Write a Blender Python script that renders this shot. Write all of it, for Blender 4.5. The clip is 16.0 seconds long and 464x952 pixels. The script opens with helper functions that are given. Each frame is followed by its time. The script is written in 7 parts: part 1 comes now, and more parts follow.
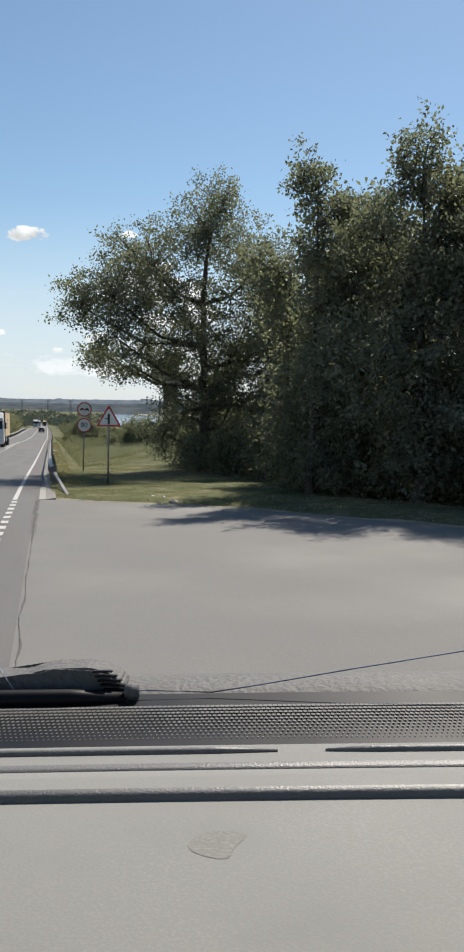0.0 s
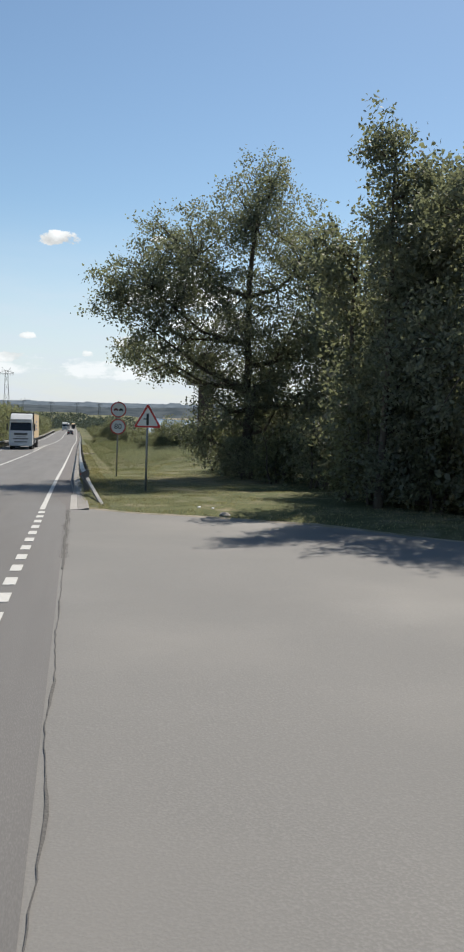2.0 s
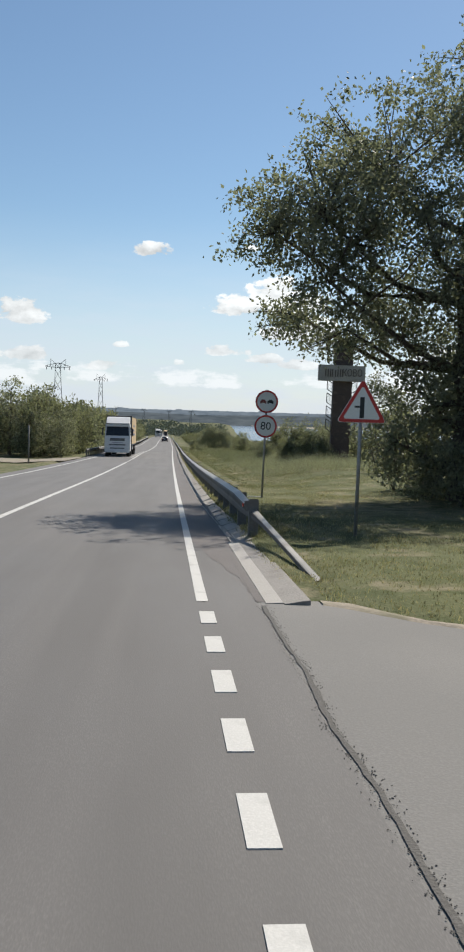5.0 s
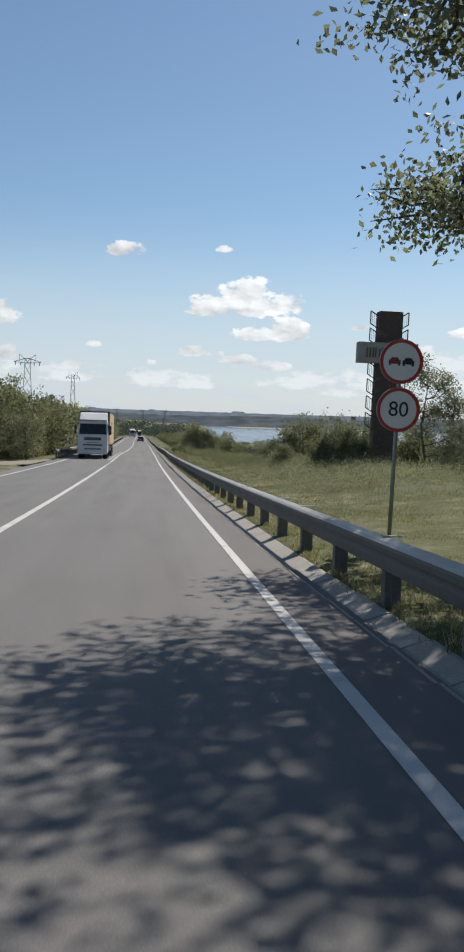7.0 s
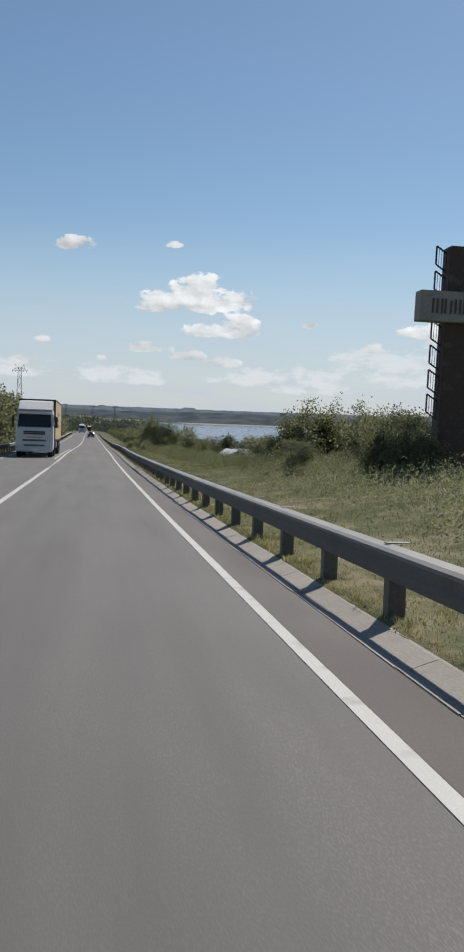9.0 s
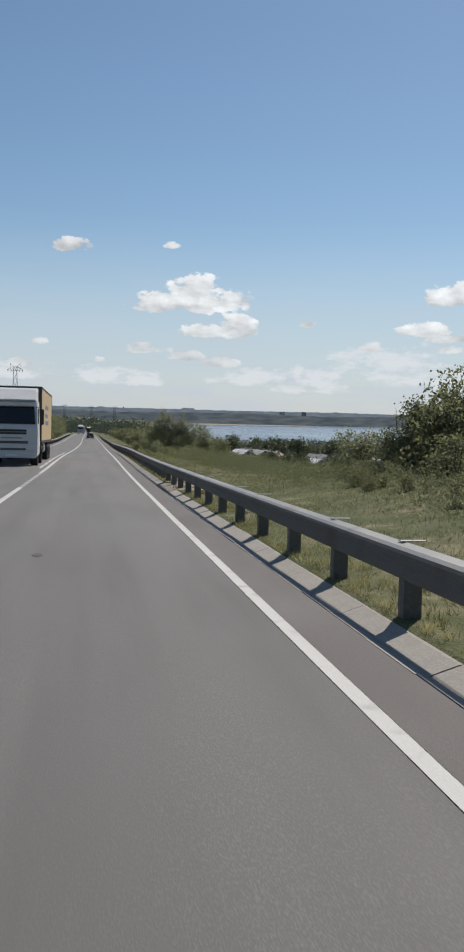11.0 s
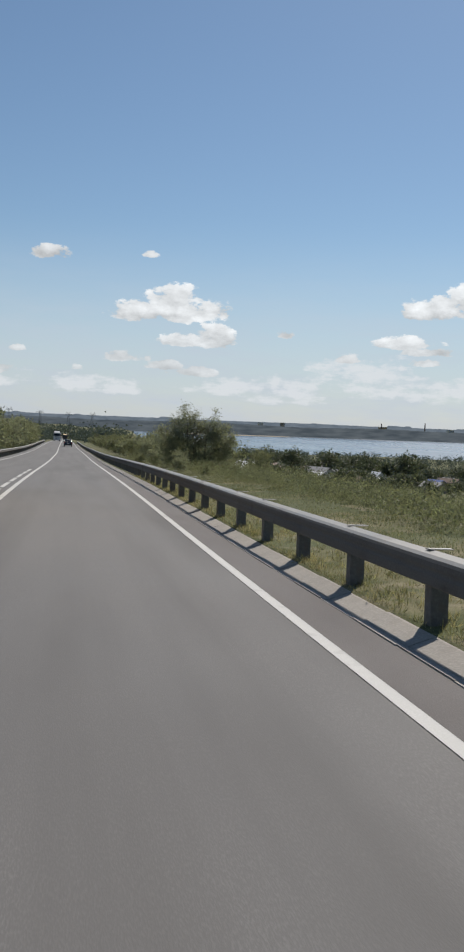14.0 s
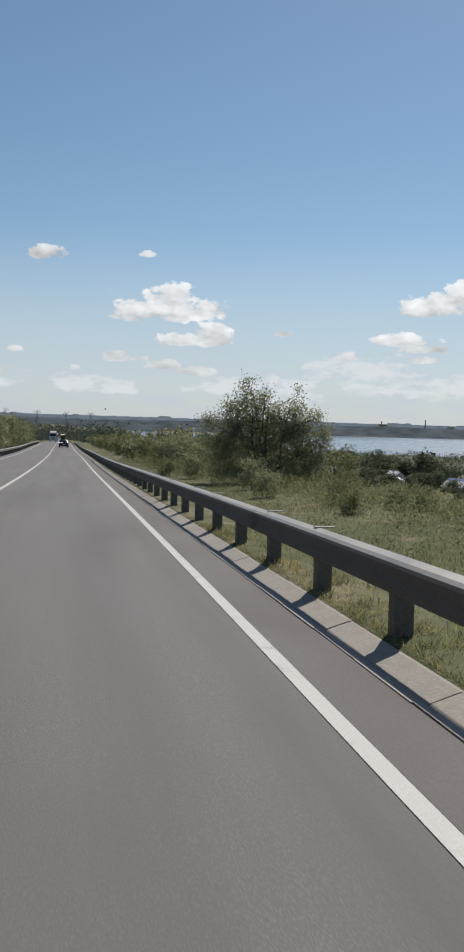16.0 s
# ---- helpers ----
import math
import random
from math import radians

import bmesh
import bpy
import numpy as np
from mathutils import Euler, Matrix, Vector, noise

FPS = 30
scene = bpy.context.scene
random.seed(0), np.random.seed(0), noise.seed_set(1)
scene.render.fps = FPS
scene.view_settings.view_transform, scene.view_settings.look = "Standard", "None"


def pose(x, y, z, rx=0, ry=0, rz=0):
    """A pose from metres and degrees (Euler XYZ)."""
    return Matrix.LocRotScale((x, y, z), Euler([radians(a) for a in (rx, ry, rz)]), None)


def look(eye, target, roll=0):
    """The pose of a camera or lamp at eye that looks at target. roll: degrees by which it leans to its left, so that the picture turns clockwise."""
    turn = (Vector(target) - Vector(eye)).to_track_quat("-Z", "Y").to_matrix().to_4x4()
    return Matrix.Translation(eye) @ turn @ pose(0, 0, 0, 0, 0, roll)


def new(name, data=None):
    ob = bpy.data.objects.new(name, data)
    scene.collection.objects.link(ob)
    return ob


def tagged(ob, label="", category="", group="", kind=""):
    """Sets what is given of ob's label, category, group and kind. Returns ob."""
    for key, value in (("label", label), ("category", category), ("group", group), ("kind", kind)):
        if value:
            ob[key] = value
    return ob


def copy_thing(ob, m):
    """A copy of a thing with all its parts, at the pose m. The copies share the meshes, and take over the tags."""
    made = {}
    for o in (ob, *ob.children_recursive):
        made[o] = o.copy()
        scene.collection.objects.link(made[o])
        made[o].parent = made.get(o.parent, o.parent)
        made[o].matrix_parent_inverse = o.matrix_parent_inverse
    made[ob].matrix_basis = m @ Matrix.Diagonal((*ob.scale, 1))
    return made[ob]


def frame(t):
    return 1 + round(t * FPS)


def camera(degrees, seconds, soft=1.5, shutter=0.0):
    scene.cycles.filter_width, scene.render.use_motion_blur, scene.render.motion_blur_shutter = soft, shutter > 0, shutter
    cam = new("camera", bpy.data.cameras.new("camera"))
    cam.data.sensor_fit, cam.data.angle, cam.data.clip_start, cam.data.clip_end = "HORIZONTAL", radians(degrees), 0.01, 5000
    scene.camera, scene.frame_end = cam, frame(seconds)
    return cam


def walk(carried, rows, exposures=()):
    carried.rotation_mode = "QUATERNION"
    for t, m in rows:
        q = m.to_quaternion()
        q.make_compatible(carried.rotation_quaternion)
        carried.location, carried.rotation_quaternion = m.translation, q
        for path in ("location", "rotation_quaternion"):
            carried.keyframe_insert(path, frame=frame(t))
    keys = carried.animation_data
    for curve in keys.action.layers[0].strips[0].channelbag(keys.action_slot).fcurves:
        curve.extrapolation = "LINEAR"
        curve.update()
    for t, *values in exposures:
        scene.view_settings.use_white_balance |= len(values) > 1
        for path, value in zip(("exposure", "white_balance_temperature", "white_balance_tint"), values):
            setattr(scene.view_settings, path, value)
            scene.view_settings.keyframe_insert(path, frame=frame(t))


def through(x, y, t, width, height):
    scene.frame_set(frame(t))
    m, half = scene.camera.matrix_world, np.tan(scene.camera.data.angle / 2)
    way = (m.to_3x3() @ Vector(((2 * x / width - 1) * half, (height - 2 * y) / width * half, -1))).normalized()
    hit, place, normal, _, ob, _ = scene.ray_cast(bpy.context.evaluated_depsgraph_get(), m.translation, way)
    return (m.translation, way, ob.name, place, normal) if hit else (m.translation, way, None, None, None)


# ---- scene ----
EXPO = [(0, 0.38, 6850, 10), (4.5, 0.36, 6800, 10), (7.5, 0.09, 6700, 11), (8.2, 0.0, 6680, 11), (16, -0.03, 6720, 11)]
# ---- camera and its way ----
cam = camera(29.90, 16.0, soft=2.3)
# seconds, eye, target, roll
PATH = [
    (0, (0.734, -0.172, 1.448), (4.929, 19.305, -0.294), 0.70),
    (0.5, (0.740, 0.440, 1.413), (4.832, 19.938, -0.342), 0.79),
    (1, (0.717, 1.094, 1.375), (4.673, 20.624, -0.339), 1.00),
    (1.5, (0.687, 1.787, 1.335), (4.472, 21.355, -0.327), 1.17),
    (2, (0.641, 2.771, 1.280), (4.230, 22.378, -0.358), 1.38),
    (2.5, (0.556, 4.004, 1.211), (3.895, 23.667, -0.282), 1.93),
    (3, (0.459, 5.538, 1.128), (3.488, 25.245, -0.446), 0.90),
    (3.5, (0.341, 7.275, 1.036), (3.040, 27.031, -0.525), 1.50),
    (4, (0.129, 9.100, 0.941), (2.452, 28.903, -0.625), 1.97),
    (4.5, (-0.124, 11.509, 0.821), (1.761, 31.361, -0.715), 2.02),
    (5, (-0.400, 13.901, 0.706), (1.163, 33.783, -0.801), 1.58),
    (7.5, (-1.459, 28.937, 0.056), (1.046, 48.725, -1.419), 2.01),
    (8, (-1.558, 32.023, -0.077), (1.287, 51.759, -1.625), 2.24),
    (10.5, (-1.352, 50.474, -0.879), (2.216, 70.098, -2.363), 1.82),
    (11, (-1.406, 55.038, -1.066), (1.920, 74.701, -2.587), 1.48),
    (11.5, (-1.507, 59.701, -1.250), (1.685, 79.390, -2.718), 1.68),
    (12, (-1.604, 64.534, -1.435), (1.524, 84.233, -2.905), 1.51),
    (12.5, (-1.671, 69.535, -1.622), (1.530, 89.228, -3.010), 1.91),
    (13, (-1.720, 74.693, -1.812), (1.690, 94.351, -3.209), 2.10),
    (13.5, (-1.694, 79.937, -2.001), (1.938, 99.559, -3.334), 2.13),
    (14, (-1.629, 85.325, -2.190), (2.229, 104.907, -3.469), 2.32),
    (14.5, (-1.472, 90.924, -2.376), (2.593, 110.465, -3.656), 2.54),
    (15, (-1.228, 96.597, -2.553), (3.007, 116.102, -3.828), 2.53),
    (15.5, (-1.063, 102.268, -2.718), (3.035, 121.802, -3.981), 1.79),
    (16, (-0.947, 108.006, -2.888), (2.935, 127.582, -4.193), 1.74),
]
walk(cam, [(t, look(e, q, r)) for t, e, q, r in PATH], EXPO)

# ---- world, sun ----
SUN_EL, SUN_AZ = 48.0, 34.0          # degrees: height, and turn to the right of the road's way


def math_node(nt, op, a, b=None):
    n = nt.nodes.new("ShaderNodeMath")
    n.operation = op
    for i, v in enumerate((a, b)):
        if v is None:
            continue
        if isinstance(v, (int, float)):
            n.inputs[i].default_value = v
        else:
            nt.links.new(v, n.inputs[i])
    return n.outputs[0]


def build_world():
    w = bpy.data.worlds.new("sky")
    scene.world = w
    w.use_nodes = True
    nt = w.node_tree
    nt.nodes.clear()
    sky = nt.nodes.new("ShaderNodeTexSky")
    sky.sky_type = "NISHITA"
    sky.sun_disc = False
    sky.sun_elevation = radians(SUN_EL)
    sky.sun_rotation = radians(SUN_AZ)
    sky.air_density, sky.dust_density, sky.ozone_density = 1.0, 0.25, 2.0
    out = nt.nodes.new("ShaderNodeOutputWorld")
    bg = nt.nodes.new("ShaderNodeBackground")
    bg.inputs[1].default_value = SKY_STRENGTH
    co = nt.nodes.new("ShaderNodeTexCoord")
    sep = nt.nodes.new("ShaderNodeSeparateXYZ")
    nt.links.new(co.outputs["Generated"], sep.inputs[0])
    az = math_node(nt, "ARCTAN2", sep.outputs[0], sep.outputs[1])
    el = math_node(nt, "ARCSINE", sep.outputs[2])
    comb = nt.nodes.new("ShaderNodeCombineXYZ")
    nt.links.new(az, comb.inputs[0])
    nt.links.new(math_node(nt, "MULTIPLY", el, 1.7), comb.inputs[1])
    big = nt.nodes.new("ShaderNodeTexNoise")
    big.inputs["Scale"].default_value, big.inputs["Detail"].default_value = 30.0, 10.0
    big.inputs["Roughness"].default_value = 0.62
    nt.links.new(comb.outputs[0], big.inputs["Vector"])
    # heaps of fair-weather cloud: turn to the right, height, half width, half height (degrees), fullness
    def heaps(rows, lift=0.0):
        total = None
        for a, e, ra, re, k in rows:
            dx = math_node(nt, "DIVIDE", math_node(nt, "SUBTRACT", az, radians(a)), radians(ra))
            dy0 = math_node(nt, "SUBTRACT", el, radians(e + lift * re))
            up = math_node(nt, "DIVIDE", math_node(nt, "MAXIMUM", dy0, 0.0), radians(re))
            dn = math_node(nt, "DIVIDE", math_node(nt, "MINIMUM", dy0, 0.0), radians(re) * (0.45 if not lift else 1.0))
            dy = math_node(nt, "ADD", up, dn)
            r2 = math_node(nt, "ADD", math_node(nt, "MULTIPLY", dx, dx), math_node(nt, "MULTIPLY", dy, dy))
            b = math_node(nt, "MULTIPLY", math_node(nt, "SUBTRACT", 1.0, r2), k)
            b = math_node(nt, "MAXIMUM", b, -1.6)
            total = b if total is None else math_node(nt, "MAXIMUM", total, b)
        return total

    total, faint, crest = heaps(CLOUDS), heaps(HAZY_CLOUDS), heaps(CLOUDS[:8], 0.75)
    nz = math_node(nt, "MULTIPLY", math_node(nt, "SUBTRACT", big.outputs[0], 0.53), 4.0)
    dens = math_node(nt, "ADD", total, nz)
    dim = math_node(nt, "ADD", math_node(nt, "MULTIPLY", faint, 0.75), math_node(nt, "MULTIPLY", nz, 0.9))
    # a thin bank of broken cloud towards the horizon
    low = nt.nodes.new("ShaderNodeMapRange")
    low.inputs[1].default_value, low.inputs[2].default_value = radians(13.0), radians(1.0)
    low.inputs[3].default_value, low.inputs[4].default_value = 0.0, 0.95
    low.interpolation_type = "SMOOTHSTEP"
    nt.links.new(el, low.inputs[0])
    flat = nt.nodes.new("ShaderNodeTexNoise")
    flat.inputs["Scale"].default_value, flat.inputs["Detail"].default_value = 9.0, 9.0
    flat.inputs["Roughness"].default_value = 0.6
    comb2 = nt.nodes.new("ShaderNodeCombineXYZ")
    nt.links.new(az, comb2.inputs[0])
    nt.links.new(math_node(nt, "MULTIPLY", el, 4.5), comb2.inputs[1])
    nt.links.new(comb2.outputs[0], flat.inputs["Vector"])
    bank = nt.nodes.new("ShaderNodeMapRange")
    bank.inputs[1].default_value, bank.inputs[2].default_value = 0.42, 0.72
    nt.links.new(flat.outputs[0], bank.inputs[0])
    veil = math_node(nt, "MULTIPLY", low.outputs[0], math_node(nt, "ADD", math_node(nt, "MULTIPLY", bank.outputs[0], 0.30), 0.70))
    ramp = nt.nodes.new("ShaderNodeMapRange")
    ramp.inputs[1].default_value, ramp.inputs[2].default_value = 0.05, 0.42
    ramp.inputs[4].default_value = 0.97
    ramp.interpolation_type = "SMOOTHSTEP"
    nt.links.new(dens, ramp.inputs[0])
    # relief: the same heaps seen a little nearer to the sun
    shift = nt.nodes.new("ShaderNodeVectorMath")
    shift.operation = "ADD"
    shift.inputs[1].default_value = (0.006, 0.016, 0.0)
    nt.links.new(comb.outputs[0], shift.inputs[0])
    lit = nt.nodes.new("ShaderNodeTexNoise")
    lit.inputs["Scale"].default_value, lit.inputs["Detail"].default_value = 30.0, 6.0
    nt.links.new(shift.outputs[0], lit.inputs["Vector"])
    relief = math_node(nt, "MULTIPLY", math_node(nt, "SUBTRACT", big.outputs[0], lit.outputs[0]), 0.9)
    shade = nt.nodes.new("ShaderNodeMapRange")
    shade.inputs[1].default_value, shade.inputs[2].default_value = -0.25, 0.75
    shade.inputs[3].default_value, shade.inputs[4].default_value = 0.80, 1.0
    nt.links.new(math_node(nt, "ADD", crest, math_node(nt, "MULTIPLY", nz, 0.5)), shade.inputs[0])
    level = math_node(nt, "MULTIPLY", math_node(nt, "ADD", shade.outputs[0], relief), CLOUD_LIGHT)

    def tinted(colour, scale):
        v = nt.nodes.new("ShaderNodeVectorMath")
        v.operation = "SCALE"
        v.inputs[0].default_value = colour
        if isinstance(scale, float):
            v.inputs["Scale"].default_value = scale
        else:
            nt.links.new(scale, v.inputs["Scale"])
        return v.outputs[0]

    def over(fac, a, b):
        mix = nt.nodes.new("ShaderNodeMix")
        mix.data_type = "RGBA"
        nt.links.new(fac, mix.inputs[0])
        nt.links.new(a, mix.inputs[6])
        nt.links.new(b, mix.inputs[7])
        return mix.outputs[2]

    tone = nt.nodes.new("ShaderNodeVectorMath")
    tone.operation = "MULTIPLY"
    tone.inputs[1].default_value = (0.895, 1.01, 1.05)
    nt.links.new(sky.outputs[0], tone.inputs[0])
    hazy = over(veil, tone.outputs[0], tinted((0.755, 0.865, 1.03), VEIL_LIGHT))
    thin = nt.nodes.new("ShaderNodeMapRange")
    thin.inputs[1].default_value, thin.inputs[2].default_value = radians(1.5), radians(6.0)
    thin.inputs[3].default_value, thin.inputs[4].default_value = 0.7, 1.0
    nt.links.new(el, thin.inputs[0])
    full = math_node(nt, "MULTIPLY", ramp.outputs[0], thin.outputs[0])
    dim = math_node(nt, "ADD", dim, math_node(nt, "MULTIPLY", math_node(nt, "SUBTRACT", flat.outputs[0], 0.5), 4.5))
    soft = nt.nodes.new("ShaderNodeMapRange")
    soft.inputs[1].default_value, soft.inputs[2].default_value, soft.inputs[4].default_value = -0.1, 0.7, 0.75
    soft.interpolation_type = "SMOOTHSTEP"
    nt.links.new(dim, soft.inputs[0])
    banked = over(soft.outputs[0], hazy, tinted((0.885, 0.945, 1.0), CLOUD_LIGHT * 0.95))
    nt.links.new(over(full, banked, tinted((0.9, 0.955, 1.0), level)), bg.inputs[0])
    nt.links.new(bg.outputs[0], out.inputs[0])
    lamp = bpy.data.lights.new("sun", "SUN")
    lamp.energy, lamp.angle, lamp.color = SUN_POWER, radians(0.53), (1.0, 0.955, 0.89)
    sun = new("sun", lamp)
    e, a = radians(SUN_EL), radians(SUN_AZ)
    way = Vector((math.sin(a) * math.cos(e), math.cos(a) * math.cos(e), math.sin(e)))
    sun.matrix_world = look(way * 200, (0, 0, 0))


SKY_STRENGTH, SUN_POWER, CLOUD_LIGHT, VEIL_LIGHT = 0.08, 4.8, 10.9, 8.7
CLOUDS = [
    (4.5, 6.6, 2.3, 1.05, 1.05), (7.2, 6.95, 2.6, 1.8, 1.1), (8.8, 6.85, 1.9, 1.15, 1.0), (8.5, 4.95, 2.5, 0.75, 1.0), (9.5, 5.1, 1.6, 1.2, 1.05), (23.9, 7.3, 2.4, 1.35, 1.0), (26.5, 7.8, 2.74, 1.74, 1.0), (21.9, 5.25, 2.6, 0.72, 1.0),
    (-1.1, 9.95, 1.5, 0.68, 1.0), (5.3, 10.3, 0.55, 0.34, 0.45), (14.2, 5.6, 0.8, 0.5, 1.0), (23.8, 4.7, 1.9, 0.48, 1.0), (4.2, 3.75, 1.7, 0.6, 1.0), (6.4, 3.3, 1.6, 0.5, 1.0), (8.5, 2.95, 2.0, 0.56, 1.0), (23.5, 4.05, 1.3, 0.4, 0.9), (-2.9, 4.0, 0.55, 0.3, 0.45),
    (0.9, 2.95, 0.5, 0.28, 0.45), (-4.2, 2.6, 1.3, 0.6, 0.85), (18.4, 4.15, 1.0, 0.4, 0.8), (-9.2, 5.6, 1.88, 1.3, 1.0), (-13.1, 5.9, 2.42, 1.72, 1.0), (-9.4, 3.1, 2.2, 0.7, 0.9),
]
HAZY_CLOUDS = [
    (2.3, 1.8, 4.2, 1.0, 1.0), (9.6, 1.9, 3.6, 0.9, 1.0), (19.4, 2.5, 6.2, 1.5, 1.0), (18.7, 2.7, 3.6, 1.9, 1.1), (25.5, 2.2, 4.0, 1.3, 1.0), (-5.4, 2.0, 3.9, 0.9, 1.0), (-9.5, 1.8, 3.5, 1.3, 1.0), (14.0, 1.4, 3.0, 0.7, 0.9),
]
build_world()


# ---- materials ----
def material(name, colour, rough=0.8, metal=0.0, dark=None, scale=3.0, fine=60.0, bump=0.2, spread=0.35, patch=None, patch_scale=0.6, patch_at=(0.55, 0.7), stretch=(1, 1, 1), random_tint=0.0, island=False, spec=None, bump_size=0.02, streak=None):
    """Base colour varied at two scales, patches of a second colour, fine relief."""
    m = bpy.data.materials.new(name)
    m.use_nodes = True
    nt = m.node_tree
    bsdf = nt.nodes["Principled BSDF"]
    co = nt.nodes.new("ShaderNodeTexCoord")
    mp = nt.nodes.new("ShaderNodeMapping")
    mp.inputs["Scale"].default_value = stretch
    nt.links.new(co.outputs["Object"], mp.inputs[0])

    def noise_tex(sc, detail=4.0):
        n = nt.nodes.new("ShaderNodeTexNoise")
        n.inputs["Scale"].default_value, n.inputs["Detail"].default_value = sc, detail
        nt.links.new(mp.outputs[0], n.inputs["Vector"])
        return n.outputs[0]

    def mixed(fac, a, b):
        x = nt.nodes.new("ShaderNodeMix")
        x.data_type = "RGBA"
        for sock, v in ((x.inputs[0], fac), (x.inputs[6], a), (x.inputs[7], b)):
            if isinstance(v, tuple):
                sock.default_value = (*v, 1)
            elif isinstance(v, float):
                sock.default_value = v
            else:
                nt.links.new(v, sock)
        return x.outputs[2]

    def ranged(v, a, b, c=0.0, d=1.0):
        r = nt.nodes.new("ShaderNodeMapRange")
        for i, k in enumerate((a, b, c, d)):
            r.inputs[i + 1].default_value = k
        nt.links.new(v, r.inputs[0])
        return r.outputs[0]

    lo = dark or tuple(c * (1 - spread) for c in colour)
    hi = tuple(min(1.0, c * (1 + spread * 0.6)) for c in colour)
    big, small = noise_tex(scale), noise_tex(fine, 2.0)
    col = mixed(ranged(big, 0.3, 0.7), lo, colour)
    col = mixed(ranged(small, 0.45, 0.75, 0.0, 0.8), col, hi)
    if patch:
        col = mixed(ranged(noise_tex(patch_scale, 6.0), *patch_at), col, patch)
    if streak:
        mp2 = nt.nodes.new("ShaderNodeMapping")
        mp2.inputs["Scale"].default_value = (1.0, 0.012, 1.0)
        nt.links.new(co.outputs["Object"], mp2.inputs[0])
        lanes = nt.nodes.new("ShaderNodeTexNoise")
        lanes.inputs["Scale"].default_value, lanes.inputs["Detail"].default_value = 1.6, 5.0
        nt.links.new(mp2.outputs[0], lanes.inputs["Vector"])
        col = mixed(ranged(lanes.outputs[0], 0.42, 0.66, 0.0, 0.75), col, streak)
    if random_tint:
        src = nt.nodes.new("ShaderNodeNewGeometry").outputs["Random Per Island"] if island else nt.nodes.new("ShaderNodeObjectInfo").outputs["Random"]
        hsv = nt.nodes.new("ShaderNodeHueSaturation")
        nt.links.new(col, hsv.inputs["Color"])
        nt.links.new(ranged(src, 0, 1, 1 - random_tint, 1 + random_tint), hsv.inputs["Value"])
        if island:
            nt.links.new(ranged(src, 0, 1, 0.5 - random_tint * 0.06, 0.5 + random_tint * 0.05), hsv.inputs["Hue"])
        col = hsv.outputs[0]
    nt.links.new(col, bsdf.inputs["Base Color"])
    bsdf.inputs["Metallic"].default_value = metal
    nt.links.new(ranged(big, 0.3, 0.7, max(0.03, rough - 0.12), min(1.0, rough + 0.08)), bsdf.inputs["Roughness"])
    if spec is not None:
        bsdf.inputs["Specular IOR Level"].default_value = spec
    if bump:
        bp = nt.nodes.new("ShaderNodeBump")
        bp.inputs["Strength"].default_value, bp.inputs["Distance"].default_value = bump, bump_size
        nt.links.new(small, bp.inputs["Height"])
        nt.links.new(bp.outputs[0], bsdf.inputs["Normal"])
    return m


def leaf_material(name, colour, tint=0.35, through=0.3):
    m = material(name, colour, 0.62, scale=0.7, fine=9.0, bump=0.0, spread=0.3, random_tint=tint, island=True, spec=0.18)
    nt = m.node_tree
    bsdf = nt.nodes["Principled BSDF"]
    src = bsdf.inputs["Base Color"].links[0].from_socket
    tl = nt.nodes.new("ShaderNodeBsdfTranslucent")
    mul = nt.nodes.new("ShaderNodeMix")
    mul.data_type, mul.blend_type = "RGBA", "MULTIPLY"
    mul.inputs[0].default_value = 1.0
    nt.links.new(src, mul.inputs[6])
    mul.inputs[7].default_value = (1.45, 1.5, 1.0, 1)
    nt.links.new(mul.outputs[2], tl.inputs[0])
    mx = nt.nodes.new("ShaderNodeMixShader")
    mx.inputs[0].default_value = through
    nt.links.new(bsdf.outputs[0], mx.inputs[1])
    nt.links.new(tl.outputs[0], mx.inputs[2])
    nt.links.new(mx.outputs[0], nt.nodes["Material Output"].inputs[0])
    return m


ASPHALT = material("asphalt", (0.138, 0.132, 0.126), 0.85, scale=0.5, fine=70.0, bump=0.08, spread=0.36, patch=(0.104, 0.101, 0.098), patch_scale=0.3, patch_at=(0.45, 0.75), stretch=(2.2, 0.5, 1), streak=(0.093, 0.089, 0.085))
ASPHALT_EDGE = material("brownish_asphalt", (0.124, 0.113, 0.107), 0.9, scale=0.7, fine=80.0, bump=0.15, spread=0.22, patch=(0.1, 0.09, 0.085), patch_scale=0.6, patch_at=(0.45, 0.75), stretch=(2.0, 0.5, 1))
ASPHALT_OLD = material("worn_asphalt", (0.16, 0.156, 0.147), 0.9, scale=0.5, fine=70.0, bump=0.15, spread=0.22, patch=(0.188, 0.18, 0.166), patch_scale=0.3, patch_at=(0.45, 0.75))
PAINT = material("road_paint", (0.47, 0.465, 0.44), 0.75, scale=2.5, fine=90.0, bump=0.1, spread=0.14, patch=(0.26, 0.255, 0.245), patch_scale=3.5, patch_at=(0.56, 0.8))
CONCRETE = material("concrete", (0.3, 0.275, 0.24), 0.9, scale=1.4, fine=40.0, bump=0.12, spread=0.25, patch=(0.2, 0.18, 0.155), patch_scale=1.2, random_tint=0.05)
KERB_CONCRETE = material("weathered_kerb", (0.24, 0.225, 0.205), 0.9, scale=1.4, fine=40.0, bump=0.35, spread=0.3, patch=(0.17, 0.155, 0.14), patch_scale=1.6)
PALE_CONCRETE = material("pale_concrete", (0.33, 0.315, 0.29), 0.9, scale=1.4, fine=40.0, bump=0.3, spread=0.18)
